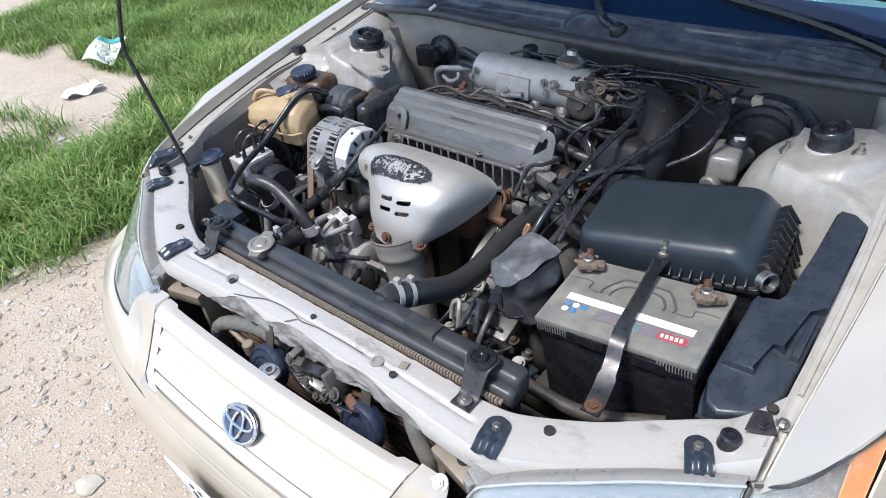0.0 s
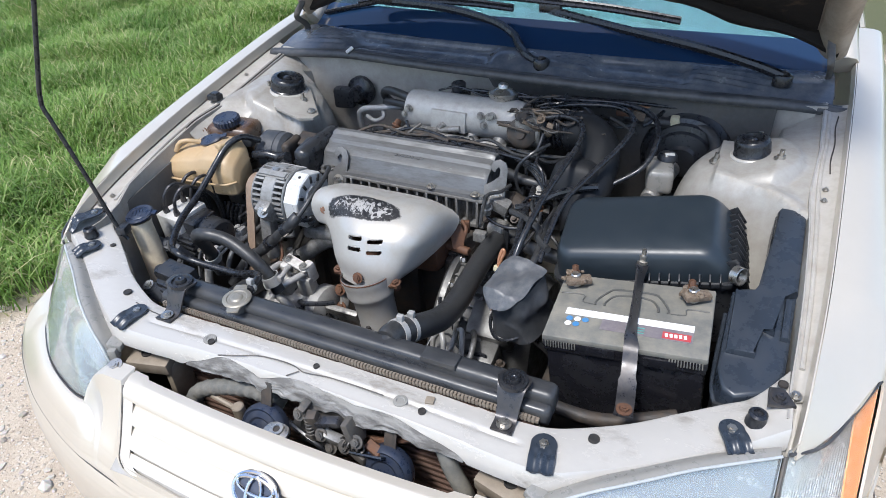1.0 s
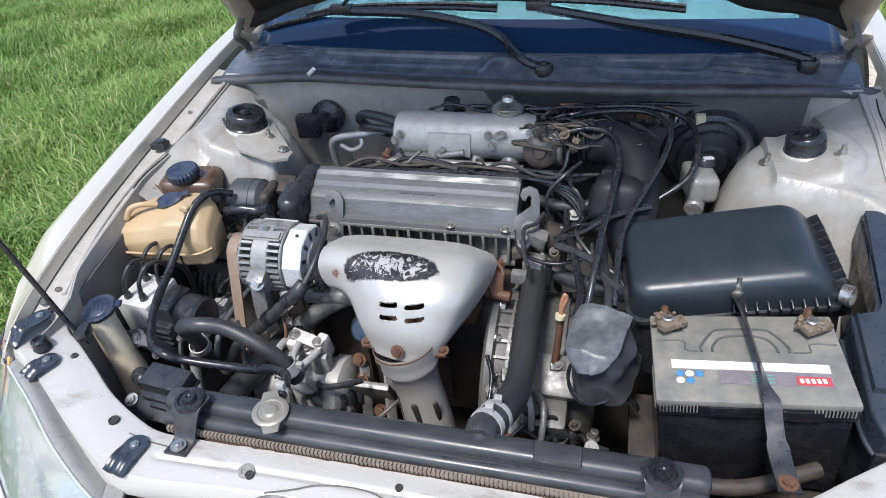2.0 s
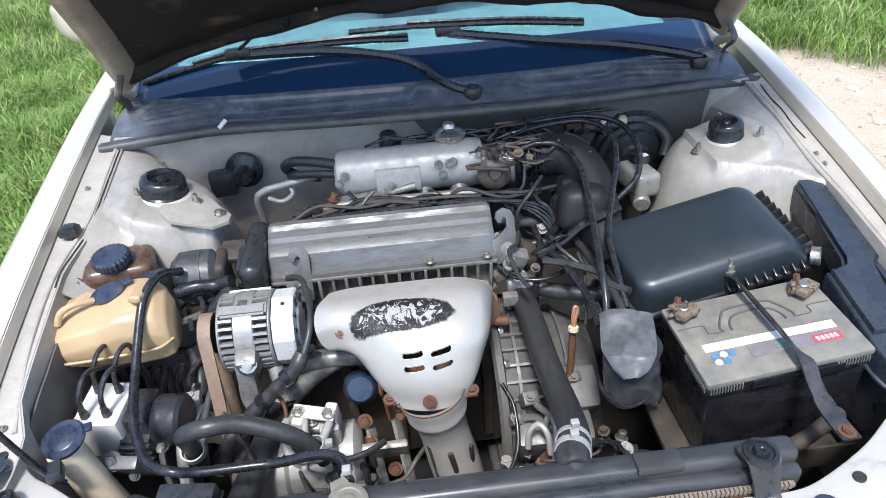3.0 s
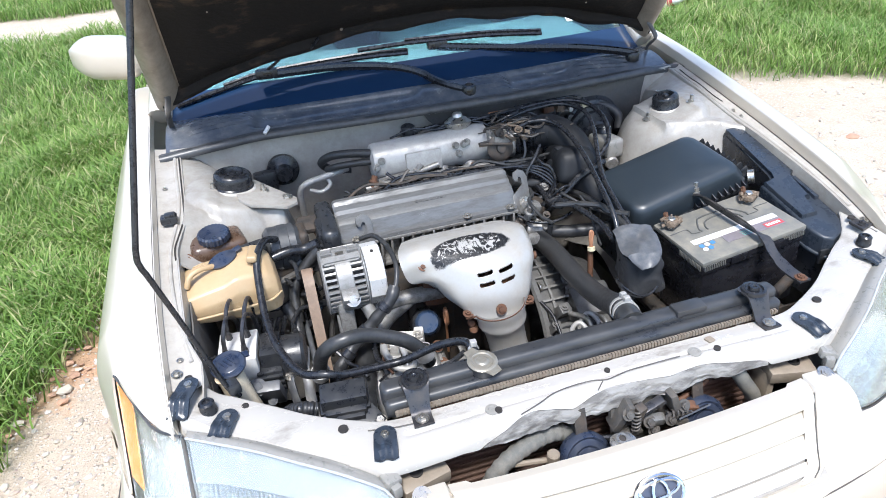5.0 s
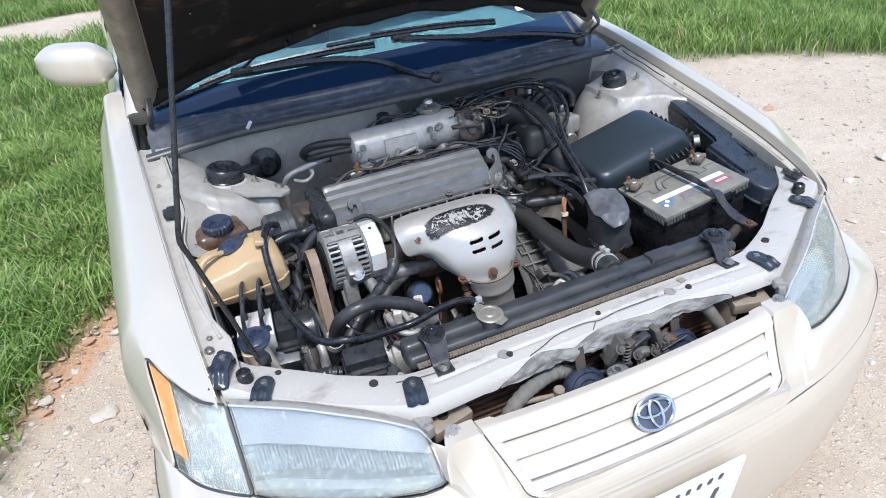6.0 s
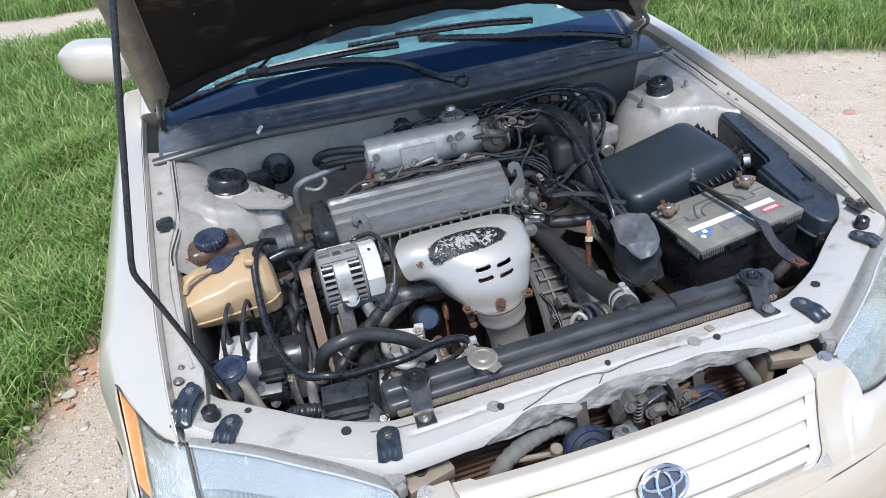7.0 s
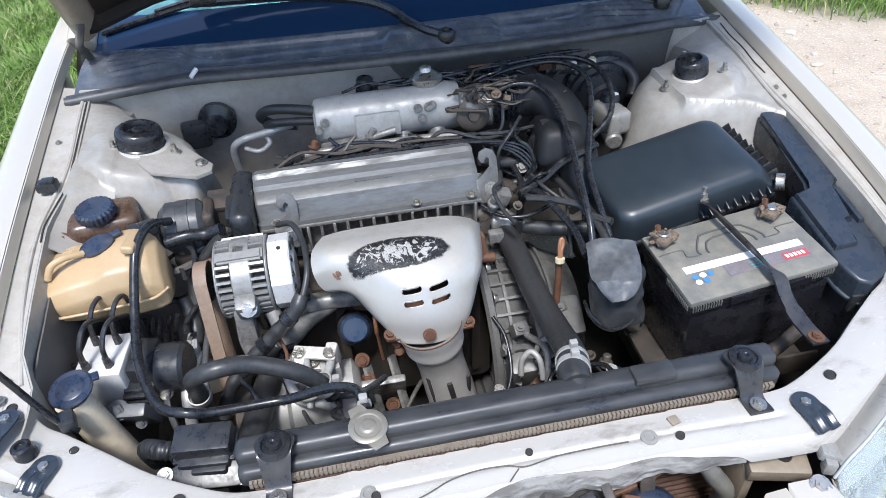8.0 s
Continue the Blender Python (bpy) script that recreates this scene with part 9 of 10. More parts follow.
for k, (x, y) in enumerate(((-0.018, -0.026), (0.017, -0.024), (-0.017, 0.026), (0.018, 0.025))):
    o = sub("brake_pipe", absu, "thin dark steel brake pipe")
    part("union", at(m, lambda b: [cyl(b, (x, y, 0.047), (x, y, 0.06), 0.0075, 0.0065, 6), cyl(b, (x, y, 0.06), (x, y, 0.068), 0.005, n=10)]), M["steel"], o)
    part("tube", at(m, lambda b: tube(b, [(x, y, 0.06), (x + 0.002, y + 0.006, 0.088), (x + 0.008, y + 0.028, 0.108), (x + 0.012, y + 0.055, 0.098), (x + 0.012, 0.075 + 0.004 * k, 0.04), (x + 0.01, 0.08 + 0.004 * k, -0.08)], 0.0042, 8, 8)), M["steel"], o)
o = sub("brake_pipe", absu)
part("tube", at(m, lambda b: [tube(b, [(-0.04, -0.03, 0.0), (-0.075, -0.035, 0.005), (-0.085, -0.005, 0.02), (-0.045, 0.0, 0.03)], 0.004, 8, 6), tube(b, [(-0.04, -0.03, -0.02), (-0.085, -0.04, -0.015), (-0.098, 0.0, 0.0), (-0.045, 0.01, 0.01)], 0.004, 8, 6)]), M["rubber"], o)

part("mounting_plate", at(I4, lambda b: [box(b, (-0.590, 0.487, 0.655), (0.085, 0.022, 0.075), (28, 0, -8), bev=0.004), bolt(b, (-0.592, 0.474, 0.685), (0, -0.8, 0.6), 0.011, 0.008), bolt(b, (-0.572, 0.478, 0.640), (0, -0.8, 0.6), 0.006, 0.005)]), M["dusty"], absu, "dusty grey mounting plate with a nut")

hb = thing("pipe_bracket", (-0.52, 0.55, 0.58), "dusty grey steel pipe bracket beside the brake modulator", "bracket")
bm = BM()
tube(bm, [V(p) for p in ((-0.503, 0.66, 0.62), (-0.506, 0.64, 0.655), (-0.516, 0.57, 0.66), (-0.532, 0.515, 0.655), (-0.53, 0.49, 0.62), (-0.525, 0.48, 0.56))], 0.013, 10, 6, flat=0.4)
part("strap", bm, M["dusty"], hb)
bm = BM()
tube(bm, [V(p) for p in ((-0.485, 0.64, 0.60), (-0.49, 0.60, 0.645), (-0.498, 0.54, 0.645), (-0.505, 0.49, 0.62), (-0.50, 0.47, 0.57))], 0.0065, 10, 6)
part("pipe", bm, M["alu_clean"], hb, "pale metal pipe")
for p in ((-0.516, 0.57, 0.666), (-0.531, 0.513, 0.659)):
    bm = BM()
    bolt(bm, p, (0, -0.2, 1), 0.0075, 0.006)
    part("bolt", bm, M["zinc"], hb)

rly = thing("relay_box", (-0.45, 0.345, 0.70), "black relay box on a bolted bracket beside the radiator", "relay box")
bm = BM()
box(bm, (-0.428, 0.356, 0.712), (0.082, 0.044, 0.03), (8, 0, -6), bev=0.005)
box(bm, (-0.428, 0.356, 0.699), (0.088, 0.049, 0.006), (8, 0, -6), bev=0.002)
part("lid", bm, M["plastic"], rly)
bm = BM()
box(bm, (-0.428, 0.350, 0.662), (0.074, 0.042, 0.085), (8, 0, -6), bev=0.006)
box(bm, (-0.423, 0.326, 0.67), (0.05, 0.014, 0.05), (8, 0, -6), bev=0.004)
part("body", bm, M["plastic"], rly)
bm = BM()
plate(bm, [(-0.06, -0.03), (0.05, -0.045), (0.062, -0.035), (0.045, 0.0), (0.03, 0.012), (-0.02, 0.012), (-0.05, 0.0), (-0.066, -0.015)], 0.005, pose(-0.428, 0.337, 0.69, 28, 0, 4), 0.002)
part("bracket", bm, M["plastic"], rly)
for p in ((-0.484, 0.324, 0.692), (-0.376, 0.309, 0.676)):
    bm = BM()
    bolt(bm, p, (0, -0.4, 1), 0.0075, 0.006)
    part("bolt", bm, M["zinc"], rly)
bm = BM()
rib_tube(bm, [(-0.535, 0.42, 0.60), (-0.53, 0.40, 0.66), (-0.50, 0.375, 0.685), (-0.475, 0.37, 0.68)], 0.015, 0.008, 0.14, 12, 24)
part("conduit", bm, M["plastic"], rly, "corrugated wiring conduit")
rly.location += V((-0.014, 0.003, 0.006))

# brake servo, master cylinder, reservoir
servo = thing("brake_servo", (0.44, 1.12, 0.66), "black round brake servo with a pale fluid reservoir", "brake servo")
bm = BM()
lathe(bm, [(0, 0), (0.100, 0), (0.106, 0.006), (0.106, 0.016), (0.100, 0.022), (0.095, 0.034), (0.085, 0.038), (0.082, 0.048), (0.070, 0.051), (0.066, 0.060), (0.04, 0.066), (0.034, 0.074), (0, 0.076)], pose(0.445, 1.165, 0.775, 90, 0, 0), 44)
part("drum", bm, M["plastic"], servo)
bm = BM()
cyl(bm, (0.43, 1.08, 0.765), (0.405, 0.93, 0.758), 0.021, 0.019, 20, 0.004)
part("master_cylinder", bm, M["alu"], servo)
bm = BM()
box(bm, (0.415, 0.99, 0.790), (0.058, 0.095, 0.055), (-3, 0, 9), bev=0.014, seg=3)
part("reservoir", bm, M["milky"], servo, "grey-white translucent reservoir")
bm = BM()
cyl(bm, (0.423, 1.02, 0.812), (0.424, 1.022, 0.830), 0.023, 0.021, 24, 0.004)
part("cap", bm, M["plastic"], servo)
bm = BM()
box(bm, (0.428, 1.012, 0.832), (0.02, 0.010, 0.003), (0, 0, 20))
part("tag", bm, M["white"], servo)

grom = thing("firewall_grommet", (-0.455, 1.14, 0.78), "round black rubber grommet with a ribbed sleeve", "grommet")
bm = BM()
lathe(bm, [(0, 0.04), (0.018, 0.04), (0.022, 0.03), (0.019, 0.025), (0.024, 0.018), (0.021, 0.013), (0.028, 0.008), (0.042, 0.004), (0.042, -0.01), (0, -0.01)], pose(-0.455, 1.152, 0.82, 90, 0, 0), 28)
part("disc", bm, M["rubber"], grom)
bm = BM()
box(bm, (-0.505, 1.14, 0.80), (0.06, 0.035, 0.06), (0, 0, 10), bev=0.01)
part("junction", bm, M["plastic"], grom)


def run(name, label, category, pts, r, mat, group="", n=10, ribs=0.0):
    t = thing(name, pts[0], label, category, group)
    bm = BM()
    if ribs:
        rib_tube(bm, pts, r, ribs, 0.12, max(n, 14), 26)
    else:
        tube(bm, pts, r, n, 8)
    part("line", bm, M[mat], t)
    return t


def clampring(parent, p, d, r, wide=0.012):
    m, _ = frame_to(p, V(p) + V(d))
    bm = BM()
    lathe(bm, [(r, -wide / 2), (r + 0.0022, -wide / 2), (r + 0.0022, wide / 2), (r, wide / 2)], m, 26)
    box(bm, m @ V((0, r + 0.006, 0)), (0.012, 0.010, 0.012), bev=0.002)
    part("clamp", bm, M["alu_clean"], parent, "bright worm-drive clamp")


# coolant hoses
h = run("radiator_hose", "thick dusty black upper radiator hose with clamps", "hose",
        [(0.112, 0.80, 0.672), (0.114, 0.745, 0.686), (0.116, 0.67, 0.692), (0.118, 0.59, 0.690), (0.122, 0.52, 0.690), (0.122, 0.45, 0.706), (0.112, 0.375, 0.742), (0.096, 0.325, 0.762), (0.094, 0.305, 0.762)], 0.0235, "hose", n=20)
clampring(h, (0.099, 0.335, 0.759), (-0.2, -0.6, 0.15), 0.0235, 0.010)
clampring(h, (0.106, 0.358, 0.750), (-0.2, -0.6, 0.2), 0.0235, 0.008)
clampring(h, (0.113, 0.775, 0.68), (0, 1, -0.2), 0.0235)
h = run("overflow_hose", "thin glossy black hose looping from tank to radiator cap", "hose",
        [(-0.505, 0.755, 0.835), (-0.528, 0.722, 0.855), (-0.546, 0.685, 0.846), (-0.553, 0.647, 0.82), (-0.553, 0.568, 0.775), (-0.54, 0.49, 0.755), (-0.507, 0.42, 0.74), (-0.463, 0.393, 0.745), (-0.43, 0.40, 0.728), (-0.354, 0.408, 0.718),
         (-0.315, 0.405, 0.722), (-0.26, 0.39, 0.748), (-0.228, 0.372, 0.763), (-0.212, 0.348, 0.774), (-0.206, 0.318, 0.774)], 0.0076, "rubber", n=14)
clampring(h, (-0.2075, 0.328, 0.774), (0.1, -0.9, 0.0), 0.0078, 0.006)
h = run("air_conditioning_hose", "thick black suction hose arching over the compressor", "hose",
        [(-0.475, 0.50, 0.62), (-0.470, 0.478, 0.70), (-0.455, 0.447, 0.755), (-0.418, 0.440, 0.774), (-0.371, 0.450, 0.763), (-0.31, 0.446, 0.735), (-0.278, 0.446, 0.70), (-0.262, 0.45, 0.66)], 0.0138, "hose", n=18)
clampring(h, (-0.272, 0.447, 0.69), (0.2, 0.03, -0.7), 0.0165, 0.022)
clampring(h, (-0.473, 0.487, 0.67), (-0.1, 0.4, -1), 0.0165, 0.016)
h = run("wiring_loom", "tape-wrapped black wiring loom below the alternator", "wiring", [(-0.290, 0.588, 0.762), (-0.303, 0.573, 0.744), (-0.328, 0.568, 0.72), (-0.349, 0.566, 0.70), (-0.385, 0.56, 0.668), (-0.43, 0.54, 0.63), (-0.46, 0.51, 0.58)], 0.0135, "hose", n=16, ribs=0.031)
for p, d in (((-0.318, 0.570, 0.73), (-1, -0.2, -0.8)), ((-0.366, 0.564, 0.686), (-1, -0.1, -0.9)), ((-0.41, 0.55, 0.648), (-1, -0.4, -0.8))):
    bm = BM()
    m, _ = frame_to(p, V(p) + V(d))
    lathe(bm, [(0.0135, -0.009), (0.0152, -0.008), (0.0156, 0.007), (0.0135, 0.009)], m, 16)
    part("tape", bm, M["rubber"], h, "shiny black tape")
h = run("coolant_hose", "dusty grey coolant pipe sloping down beside the engine", "hose", [(-0.25, 0.665, 0.668), (-0.299, 0.657, 0.641), (-0.335, 0.645, 0.612), (-0.366, 0.635, 0.588)], 0.020, "alu", n=18)
clampring(h, (-0.357, 0.638, 0.595), (-0.7, -0.2, -0.6), 0.0235, 0.014)
run("coolant_hose", "wide black lower radiator hose", "hose", [(-0.35, 0.64, 0.60), (-0.36, 0.628, 0.592), (-0.372, 0.585, 0.595), (-0.388, 0.51, 0.60), (-0.405, 0.43, 0.60), (-0.418, 0.385, 0.59), (-0.42, 0.36, 0.55)], 0.0235, "hose", n=18)
run("coolant_pipe", "grey steel coolant pipe passing under the shield", "pipe", [(-0.33, 0.66, 0.67), (-0.25, 0.66, 0.675), (-0.17, 0.66, 0.672)], 0.018, "alu", n=16)
run("coolant_hose", "black heater hose running across the gearbox", "hose", [(0.10, 0.80, 0.70), (0.16, 0.77, 0.69), (0.22, 0.74, 0.695), (0.285, 0.72, 0.70)], 0.016, "hose", n=14)
run("coolant_hose", "black bypass hose beside the distributor", "hose", [(0.09, 0.885, 0.79), (0.13, 0.89, 0.775), (0.19, 0.895, 0.77), (0.235, 0.92, 0.79)], 0.012, "hose", n=14)
run("compressor_pipe", "looped silver pipe on the compressor", "pipe", [(-0.335, 0.545, 0.57), (-0.325, 0.50, 0.60), (-0.295, 0.48, 0.61), (-0.27, 0.485, 0.58), (-0.265, 0.50, 0.52)], 0.0085, "alu_clean", n=12)
h = run("compressor_pipe", "thin silver pipe along the belt with a pale joint", "pipe", [(-0.507, 0.775, 0.635), (-0.506, 0.735, 0.643), (-0.505, 0.613, 0.651), (-0.501, 0.528, 0.658), (-0.50, 0.49, 0.63), (-0.50, 0.47, 0.56)], 0.0095, "alu_clean", n=12)
bm = BM()
box(bm, (-0.505, 0.613, 0.653), (0.030, 0.026, 0.026), (0, 0, 6), bev=0.005)
bolt(bm, (-0.505, 0.612, 0.666), (0, 0, 1), 0.007, 0.006)
part("joint", bm, M["alu_clean"], h, "pale bolted pipe joint")
h = run("compressor_pipe", "second thin pipe beside the drive belt", "pipe", [(-0.482, 0.75, 0.63), (-0.480, 0.66, 0.645), (-0.478, 0.56, 0.645), (-0.475, 0.51, 0.60)], 0.006, "dusty", n=10)
run("air_conditioning_pipe", "looped silver pipe at the firewall", "pipe", [(-0.425, 1.10, 0.70), (-0.425, 1.085, 0.775), (-0.405, 1.08, 0.80), (-0.365, 1.085, 0.807), (-0.325, 1.09, 0.812), (-0.29, 1.10, 0.815)], 0.0085, "alu_clean", n=12)
run("air_conditioning_pipe", "thin silver pipe bent back at the firewall", "pipe", [(-0.40, 1.082, 0.78), (-0.37, 1.075, 0.772), (-0.345, 1.08, 0.785), (-0.35, 1.09, 0.80)], 0.006, "alu_clean", n=10)
run("heater_hose", "black heater hose looped to the plenum", "hose", [(-0.225, 1.03, 0.872), (-0.28, 1.06, 0.87), (-0.33, 1.09, 0.86), (-0.355, 1.115, 0.835), (-0.33, 1.12, 0.81), (-0.28, 1.11, 0.805)], 0.011, "hose", n=14)
run("heater_hose", "second black heater hose beside the plenum", "hose", [(-0.225, 1.03, 0.85), (-0.27, 1.05, 0.845), (-0.32, 1.075, 0.835), (-0.345, 1.10, 0.82)], 0.009, "hose", n=14)

# intake hose to the throttle
t = thing("intake_duct", (0.25, 0.92, 0.74), "black moulded intake duct with a ribbed throttle sleeve", "duct")
bm = BM()
tube(bm, [(0.20, 1.012, 0.855), (0.25, 1.0, 0.858), (0.285, 0.955, 0.838), (0.29, 0.885, 0.80), (0.285, 0.82, 0.77), (0.30, 0.77, 0.74)], 0.044, 24, 10, flat=1.0)
part("duct", bm, M["duct"], t)
bm = BM()
box(bm, (0.262, 0.905, 0.805), (0.115, 0.17, 0.085), (-12, 0, -8), bev=0.03, seg=4, taper=0.8)
part("resonator", bm, M["duct"], t, "black moulded resonator box")
bm = BM()
rib_tube(bm, [(0.14, 1.012, 0.85), (0.17, 1.014, 0.853), (0.21, 1.012, 0.856)], 0.047, 0.013, 0.14, 24, 24)
part("sleeve", bm, M["rubber"], t)
bm = BM()
cyl(bm, (0.245, 0.905, 0.79), (0.205, 0.90, 0.80), 0.026, 0.024, 20, 0.005)
box(bm, (0.232, 0.905, 0.83), (0.02, 0.02, 0.04), bev=0.004)
part("resonator_stub", bm, M["plastic"], t)
bm = BM()
box(bm, (0.231, 0.893, 0.812), (0.014, 0.003, 0.016), (-20, 0, 0))
part("label", bm, M["white"], t)

# cables and harnesses
G = "engine bay cables"
run("accelerator_cable", "black cable curving from relay cover over the duct", "cable", [(0.212, 0.54, 0.725), (0.222, 0.60, 0.80), (0.232, 0.70, 0.845), (0.245, 0.80, 0.872), (0.252, 0.90, 0.888), (0.235, 0.965, 0.898), (0.19, 0.985, 0.90), (0.14, 0.98, 0.89)], 0.0062, "rubber", G)
run("accelerator_cable", "black cable beside the air cleaner", "cable", [(0.262, 0.60, 0.77), (0.262, 0.66, 0.80), (0.268, 0.74, 0.83), (0.30, 0.83, 0.855), (0.335, 0.92, 0.88), (0.345, 1.0, 0.90), (0.30, 1.06, 0.905), (0.2, 1.06, 0.90), (0.12, 1.03, 0.893)], 0.0058, "rubber", G)
run("accelerator_cable", "black cable looping past the brake reservoir", "cable", [(0.33, 0.89, 0.80), (0.385, 0.925, 0.835), (0.40, 0.985, 0.875), (0.375, 1.05, 0.90), (0.30, 1.085, 0.905), (0.18, 1.085, 0.90), (0.05, 1.075, 0.895)], 0.0062, "rubber", G)
run("wiring_harness", "thin black lead from the relay cover", "wiring", [(0.205, 0.57, 0.765), (0.205, 0.63, 0.775), (0.19, 0.70, 0.78), (0.18, 0.76, 0.775), (0.165, 0.80, 0.76)], 0.007, "rubber", G)
run("wiring_harness", "black lead under the air cleaner", "wiring", [(0.25, 0.575, 0.765), (0.252, 0.63, 0.775), (0.24, 0.70, 0.78), (0.235, 0.80, 0.765), (0.22, 0.86, 0.75)], 0.008, "hose", G)
run("brake_hose", "grey vacuum hose curving to the servo", "hose", [(0.30, 1.125, 0.858), (0.36, 1.13, 0.853), (0.43, 1.138, 0.85), (0.49, 1.13, 0.845), (0.515, 1.10, 0.82), (0.50, 1.07, 0.79)], 0.013, "hose", n=14)
run("vacuum_hose", "thin black hose along the firewall", "hose", [(0.09, 1.06, 0.89), (0.18, 1.10, 0.898), (0.30, 1.13, 0.892), (0.42, 1.15, 0.885), (0.53, 1.165, 0.88)], 0.0045, "rubber", G)
run("vacuum_hose", "tan pipe under the cowl seal", "pipe", [(0.12, 1.12, 0.888), (0.28, 1.138, 0.88), (0.44, 1.155, 0.882), (0.56, 1.17, 0.885), (0.64, 1.175, 0.88)], 0.004, "copper", G)
rw = random.Random(21)
for k in range(9):
    x0 = -0.33 + 0.042 * k
    run("injector_lead", "grimy thin lead lying along the fuel rail", "wiring", [(x0, 0.905 + rw.uniform(0, 0.02), 0.815), (x0 + 0.06, 0.93 + rw.uniform(-0.01, 0.01), 0.83 + rw.uniform(-0.008, 0.01)), (x0 + 0.14, 0.925 + rw.uniform(-0.012, 0.012), 0.828 + rw.uniform(-0.006, 0.012)), (x0 + 0.22, 0.92 + rw.uniform(-0.01, 0.02), 0.825 + rw.uniform(-0.008, 0.008))], rw.uniform(0.0028, 0.005), rw.choice(["rubber", "hose", "iron"]), "fuel rail leads", 8)
for k in range(8):
    z = 0.875 + rw.uniform(0, 0.03)
    run("vacuum_hose", "thin black vacuum hose tangled behind the plenum", "hose", [(-0.17 + 0.03 * k, 1.09 + rw.uniform(-0.01, 0.01), z), (-0.11 + 0.03 * k, 1.075, z + rw.uniform(0, 0.02)), (-0.04 + 0.03 * k, 1.085 + rw.uniform(-0.015, 0.015), z + rw.uniform(-0.01, 0.02)), (0.03 + 0.03 * k, 1.07, z + rw.uniform(-0.02, 0.012)), (0.07 + 0.03 * k, 1.05, z - 0.01)], rw.uniform(0.003, 0.0055), "rubber", "vacuum hoses", 8)
for k in range(4):
    run("spark_plug_lead", "black spark plug lead from the distributor", "wiring", [(0.175, 0.842 + 0.012 * (k % 2), 0.73 + 0.012 * (k // 2)), (0.195, 0.85, 0.765 + 0.01 * k), (0.15, 0.885, 0.805 + 0.006 * k), (0.06 - 0.03 * k, 0.91, 0.826), (-0.02 - 0.09 * k, 0.905, 0.822), (-0.05 - 0.09 * k, 0.89, 0.815)], 0.0042, "rubber", "spark plug leads", 8)
# thin leads round the head's end and gearbox
for pts, r, c in ([[(0.07, 0.79, 0.745), (0.10, 0.76, 0.735), (0.15, 0.745, 0.735), (0.20, 0.76, 0.74)], 0.004, "rubber"],
                  [[(0.16, 0.80, 0.77), (0.185, 0.785, 0.80), (0.21, 0.80, 0.79), (0.215, 0.83, 0.76)], 0.0035, "rubber"],
                  [[(0.045, 0.60, 0.62), (0.06, 0.56, 0.60), (0.055, 0.50, 0.56), (0.02, 0.46, 0.52), (-0.02, 0.45, 0.50)], 0.004, "rubber"],
                  [[(0.10, 0.56, 0.60), (0.12, 0.51, 0.61), (0.115, 0.47, 0.57), (0.11, 0.46, 0.50)], 0.006, "alu"],
                  [[(0.14, 0.56, 0.59), (0.16, 0.51, 0.60), (0.16, 0.47, 0.56), (0.15, 0.46, 0.49)], 0.006, "alu"],
                  [[(-0.02, 0.47, 0.50), (0.04, 0.46, 0.52), (0.09, 0.45, 0.525)], 0.005, "copper"],
                  [[(-0.325, 0.76, 0.79), (-0.297, 0.735, 0.805), (-0.279, 0.68, 0.803), (-0.275, 0.625, 0.79), (-0.285, 0.592, 0.766), (-0.300, 0.575, 0.746)], 0.0055, "hose"],
                  [[(-0.292, 0.64, 0.725), (-0.282, 0.615, 0.735), (-0.288, 0.59, 0.748), (-0.300, 0.577, 0.742)], 0.0045, "rubber"],
                  [[(-0.35, 0.58, 0.695), (-0.335, 0.56, 0.66), (-0.34, 0.53, 0.62), (-0.33, 0.50, 0.61)], 0.0035, "rust"],
                  [[(-0.42, 0.74, 0.80), (-0.46, 0.735, 0.76), (-0.49, 0.72, 0.72), (-0.495, 0.68, 0.66)], 0.012, "hose"],
                  [[(-0.52, 0.74, 0.80), (-0.485, 0.745, 0.805), (-0.45, 0.75, 0.80), (-0.42, 0.745, 0.81)], 0.012, "rubber"],
                  [[(-0.515, 0.70, 0.70), (-0.50, 0.67, 0.66), (-0.505, 0.62, 0.62)], 0.014, "hose"],
                  [[(0.02, 0.70, 0.69), (0.05, 0.705, 0.70), (0.055, 0.725, 0.72), (0.04, 0.74, 0.73)], 0.005, "rust"]):
    run("wiring_harness", "grimy lead among the engine parts", "wiring", pts, r, c, "engine bay leads", 10)
for k in range(5):
    run("brake_line", "dark steel line behind the brake modulator", "pipe", [(-0.60 + 0.014 * k, 0.66, 0.60), (-0.59 + 0.014 * k, 0.655, 0.66), (-0.575 + 0.014 * k, 0.66, 0.70)], 0.0045, "rubber", "brake lines", 8)

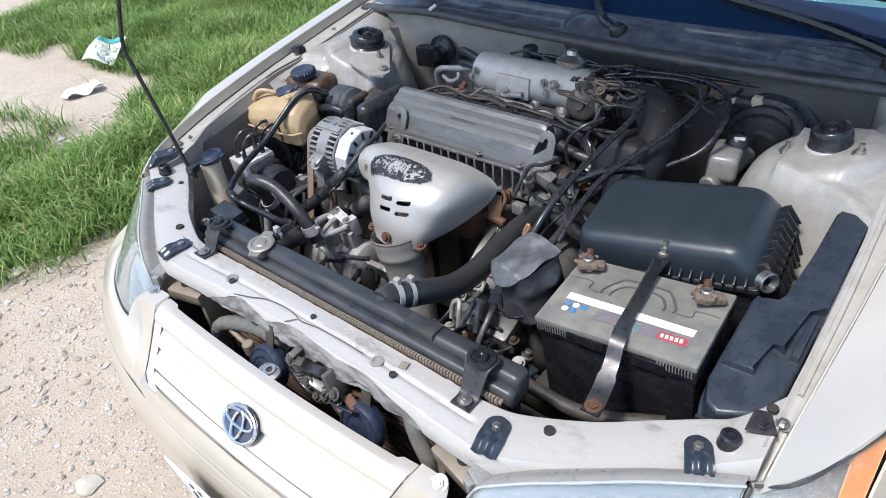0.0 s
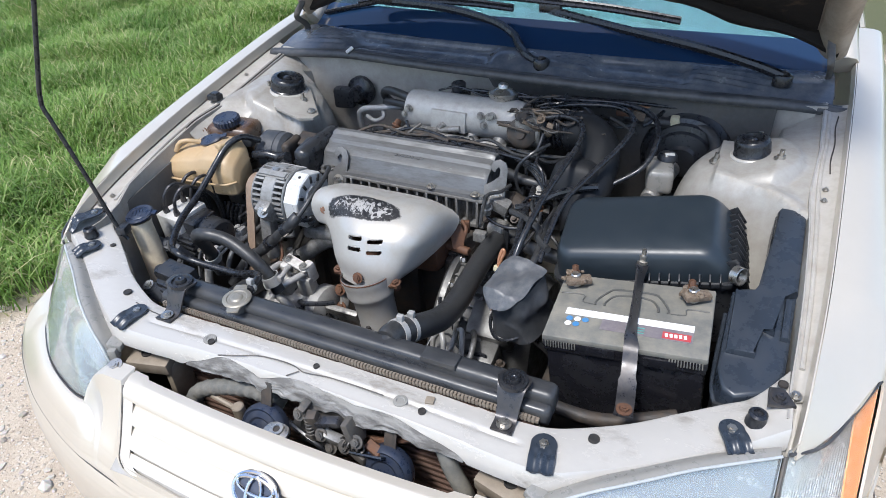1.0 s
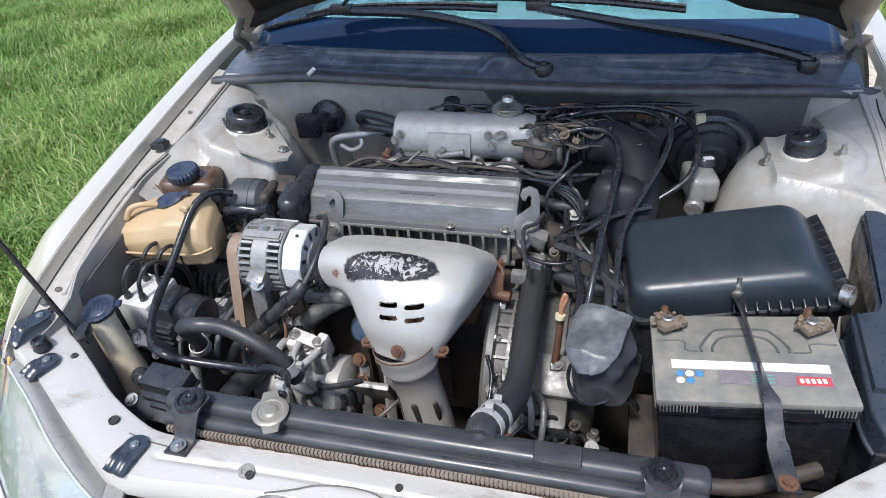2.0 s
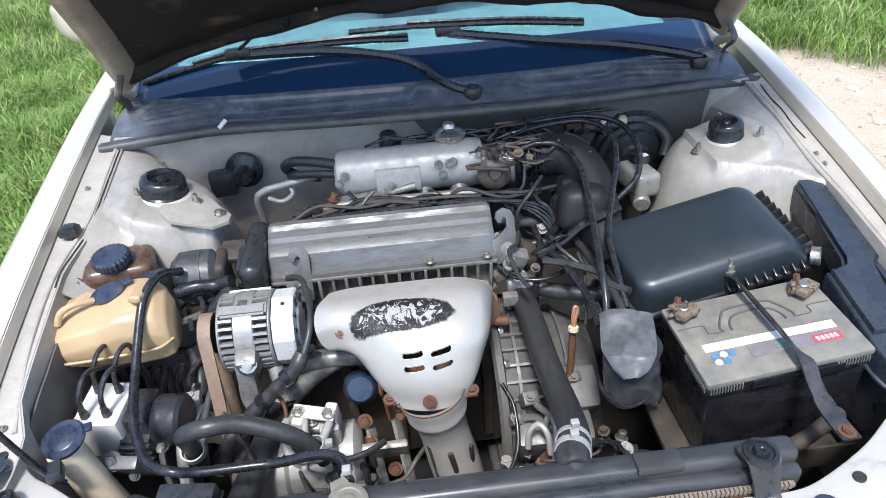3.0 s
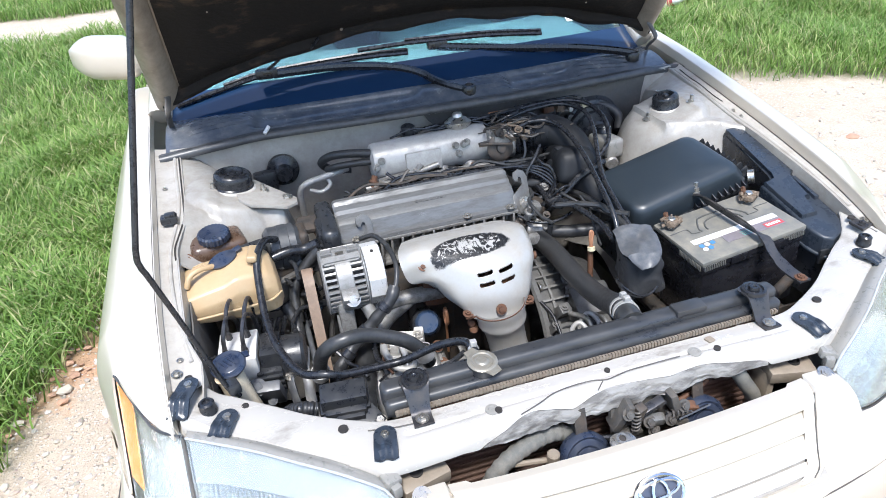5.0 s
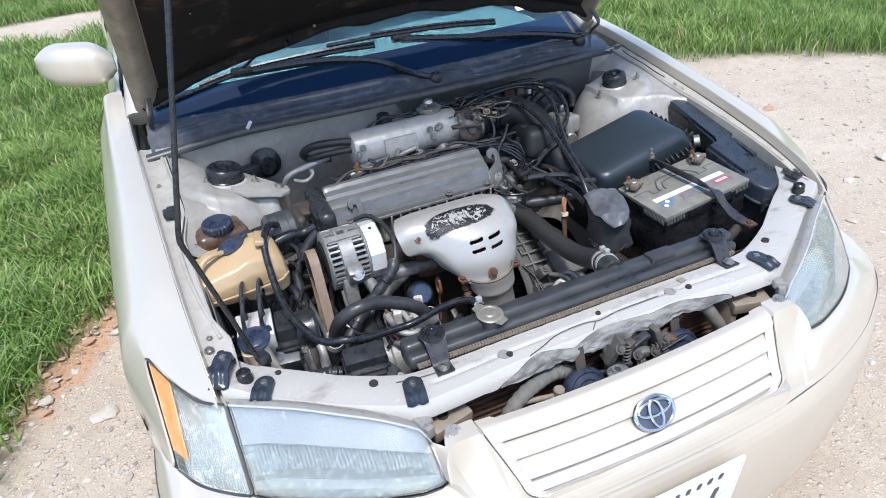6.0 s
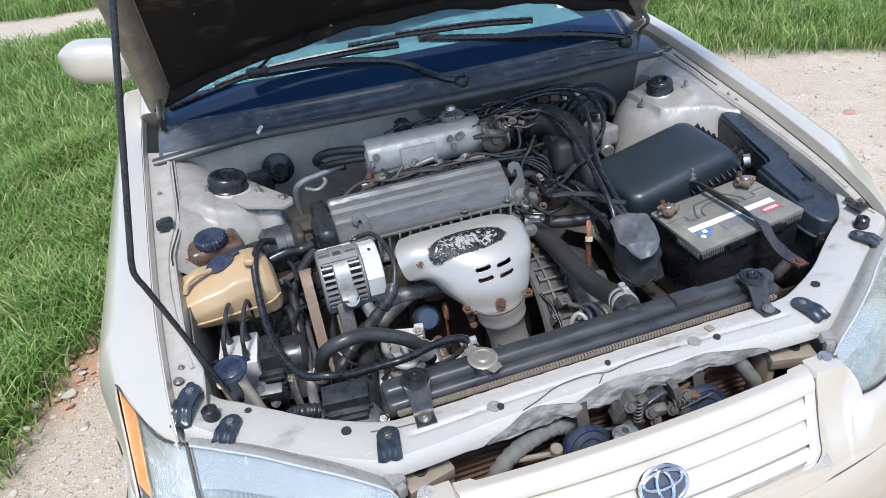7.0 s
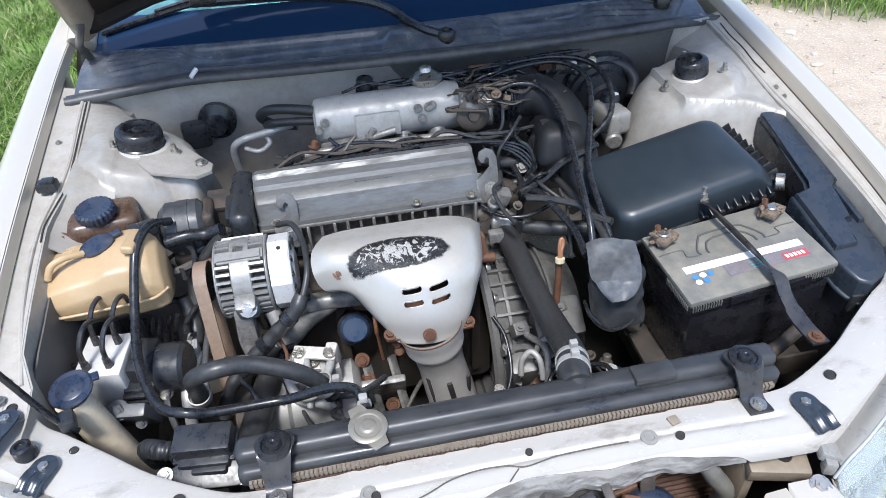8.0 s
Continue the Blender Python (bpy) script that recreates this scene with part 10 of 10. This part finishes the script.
# connectors
for p, s3, rot, c, lab in (((0.298, 1.122, 0.872), (0.035, 0.022, 0.02), (0, 0, 8), "rust", "faded red wiring connector"), ((0.335, 1.120, 0.868), (0.028, 0.02, 0.022), (0, 10, 8), "crust", "dusty tan wiring connector"),
                           ((0.575, 1.178, 0.85), (0.014, 0.014, 0.042), (10, 20, 0), "crust", "tan capped fitting by the strut tower"), ((0.37, 1.12, 0.862), (0.012, 0.014, 0.018), (0, 0, 0), "white", "small white plastic clip"),
                           ((0.20, 1.105, 0.888), (0.04, 0.02, 0.016), (0, 0, 12), "plastic", "black wiring connector on the firewall"), ((-0.555, 0.755, 0.825), (0.05, 0.03, 0.02), (0, 0, 15), "plastic", "black clip beside the tank"),
                           ((0.045, 0.745, 0.715), (0.02, 0.014, 0.03), (0, 0, 20), "rust", "rusty sensor bracket beside the head"), ((0.085, 0.735, 0.705), (0.03, 0.02, 0.024), (0, 0, 0), "alu", "grey sensor body beside the head"),
                           ((0.075, 0.47, 0.53), (0.03, 0.022, 0.018), (20, 0, 30), "plastic", "black connector by the radiator hose"), ((0.02, 0.455, 0.515), (0.028, 0.02, 0.018), (0, 0, -20), "plastic", "black connector below the downpipe")):
    bm = BM()
    box(bm, p, s3, rot, bev=min(s3) * 0.22)
    single("wiring_connector", bm, M[c], lab, "connector", "wiring connectors")
bm = BM()
cyl(bm, (0.405, 1.138, 0.852), (0.428, 1.142, 0.852), 0.017, None, 18, 0.003)
box(bm, (0.416, 1.13, 0.864), (0.02, 0.02, 0.016), bev=0.004)
single("check_valve", bm, M["cream"], "yellowed plastic check valve in the servo hose", "valve")

stick = thing("gearbox_dipstick", (0.175, 0.62, 0.6), "orange-handled gearbox dipstick in a rusty tube", "dipstick")
bm = BM()
tube(bm, [(0.1755, 0.613, 0.728), (0.178, 0.618, 0.742), (0.183, 0.624, 0.757), (0.179, 0.626, 0.762), (0.175, 0.620, 0.748), (0.1745, 0.614, 0.73)], 0.0038, 8, 5)
part("handle", bm, M["copper"], stick)
bm = BM()
cyl(bm, (0.174, 0.610, 0.722), (0.1745, 0.612, 0.730), 0.009, n=14)
part("collar", bm, M["cream"], stick)
bm = BM()
tube(bm, [(0.175, 0.616, 0.715), (0.172, 0.605, 0.66), (0.165, 0.59, 0.58)], 0.0065, 10, 5)
part("tube", bm, M["rust"], stick)
# chassis-side splash panels that close the bay low down
for x, y, z, sx, sy, sz, rz in ((-0.56, 0.45, 0.42, 0.16, 0.22, 0.02, 0), (0.22, 0.42, 0.42, 0.2, 0.2, 0.02, 0)):
    bm = BM()
    box(bm, (x, y, z), (sx, sy, sz), (0, 0, rz), bev=0.005)
    part("splash_panel", bm, M["dark"], car)
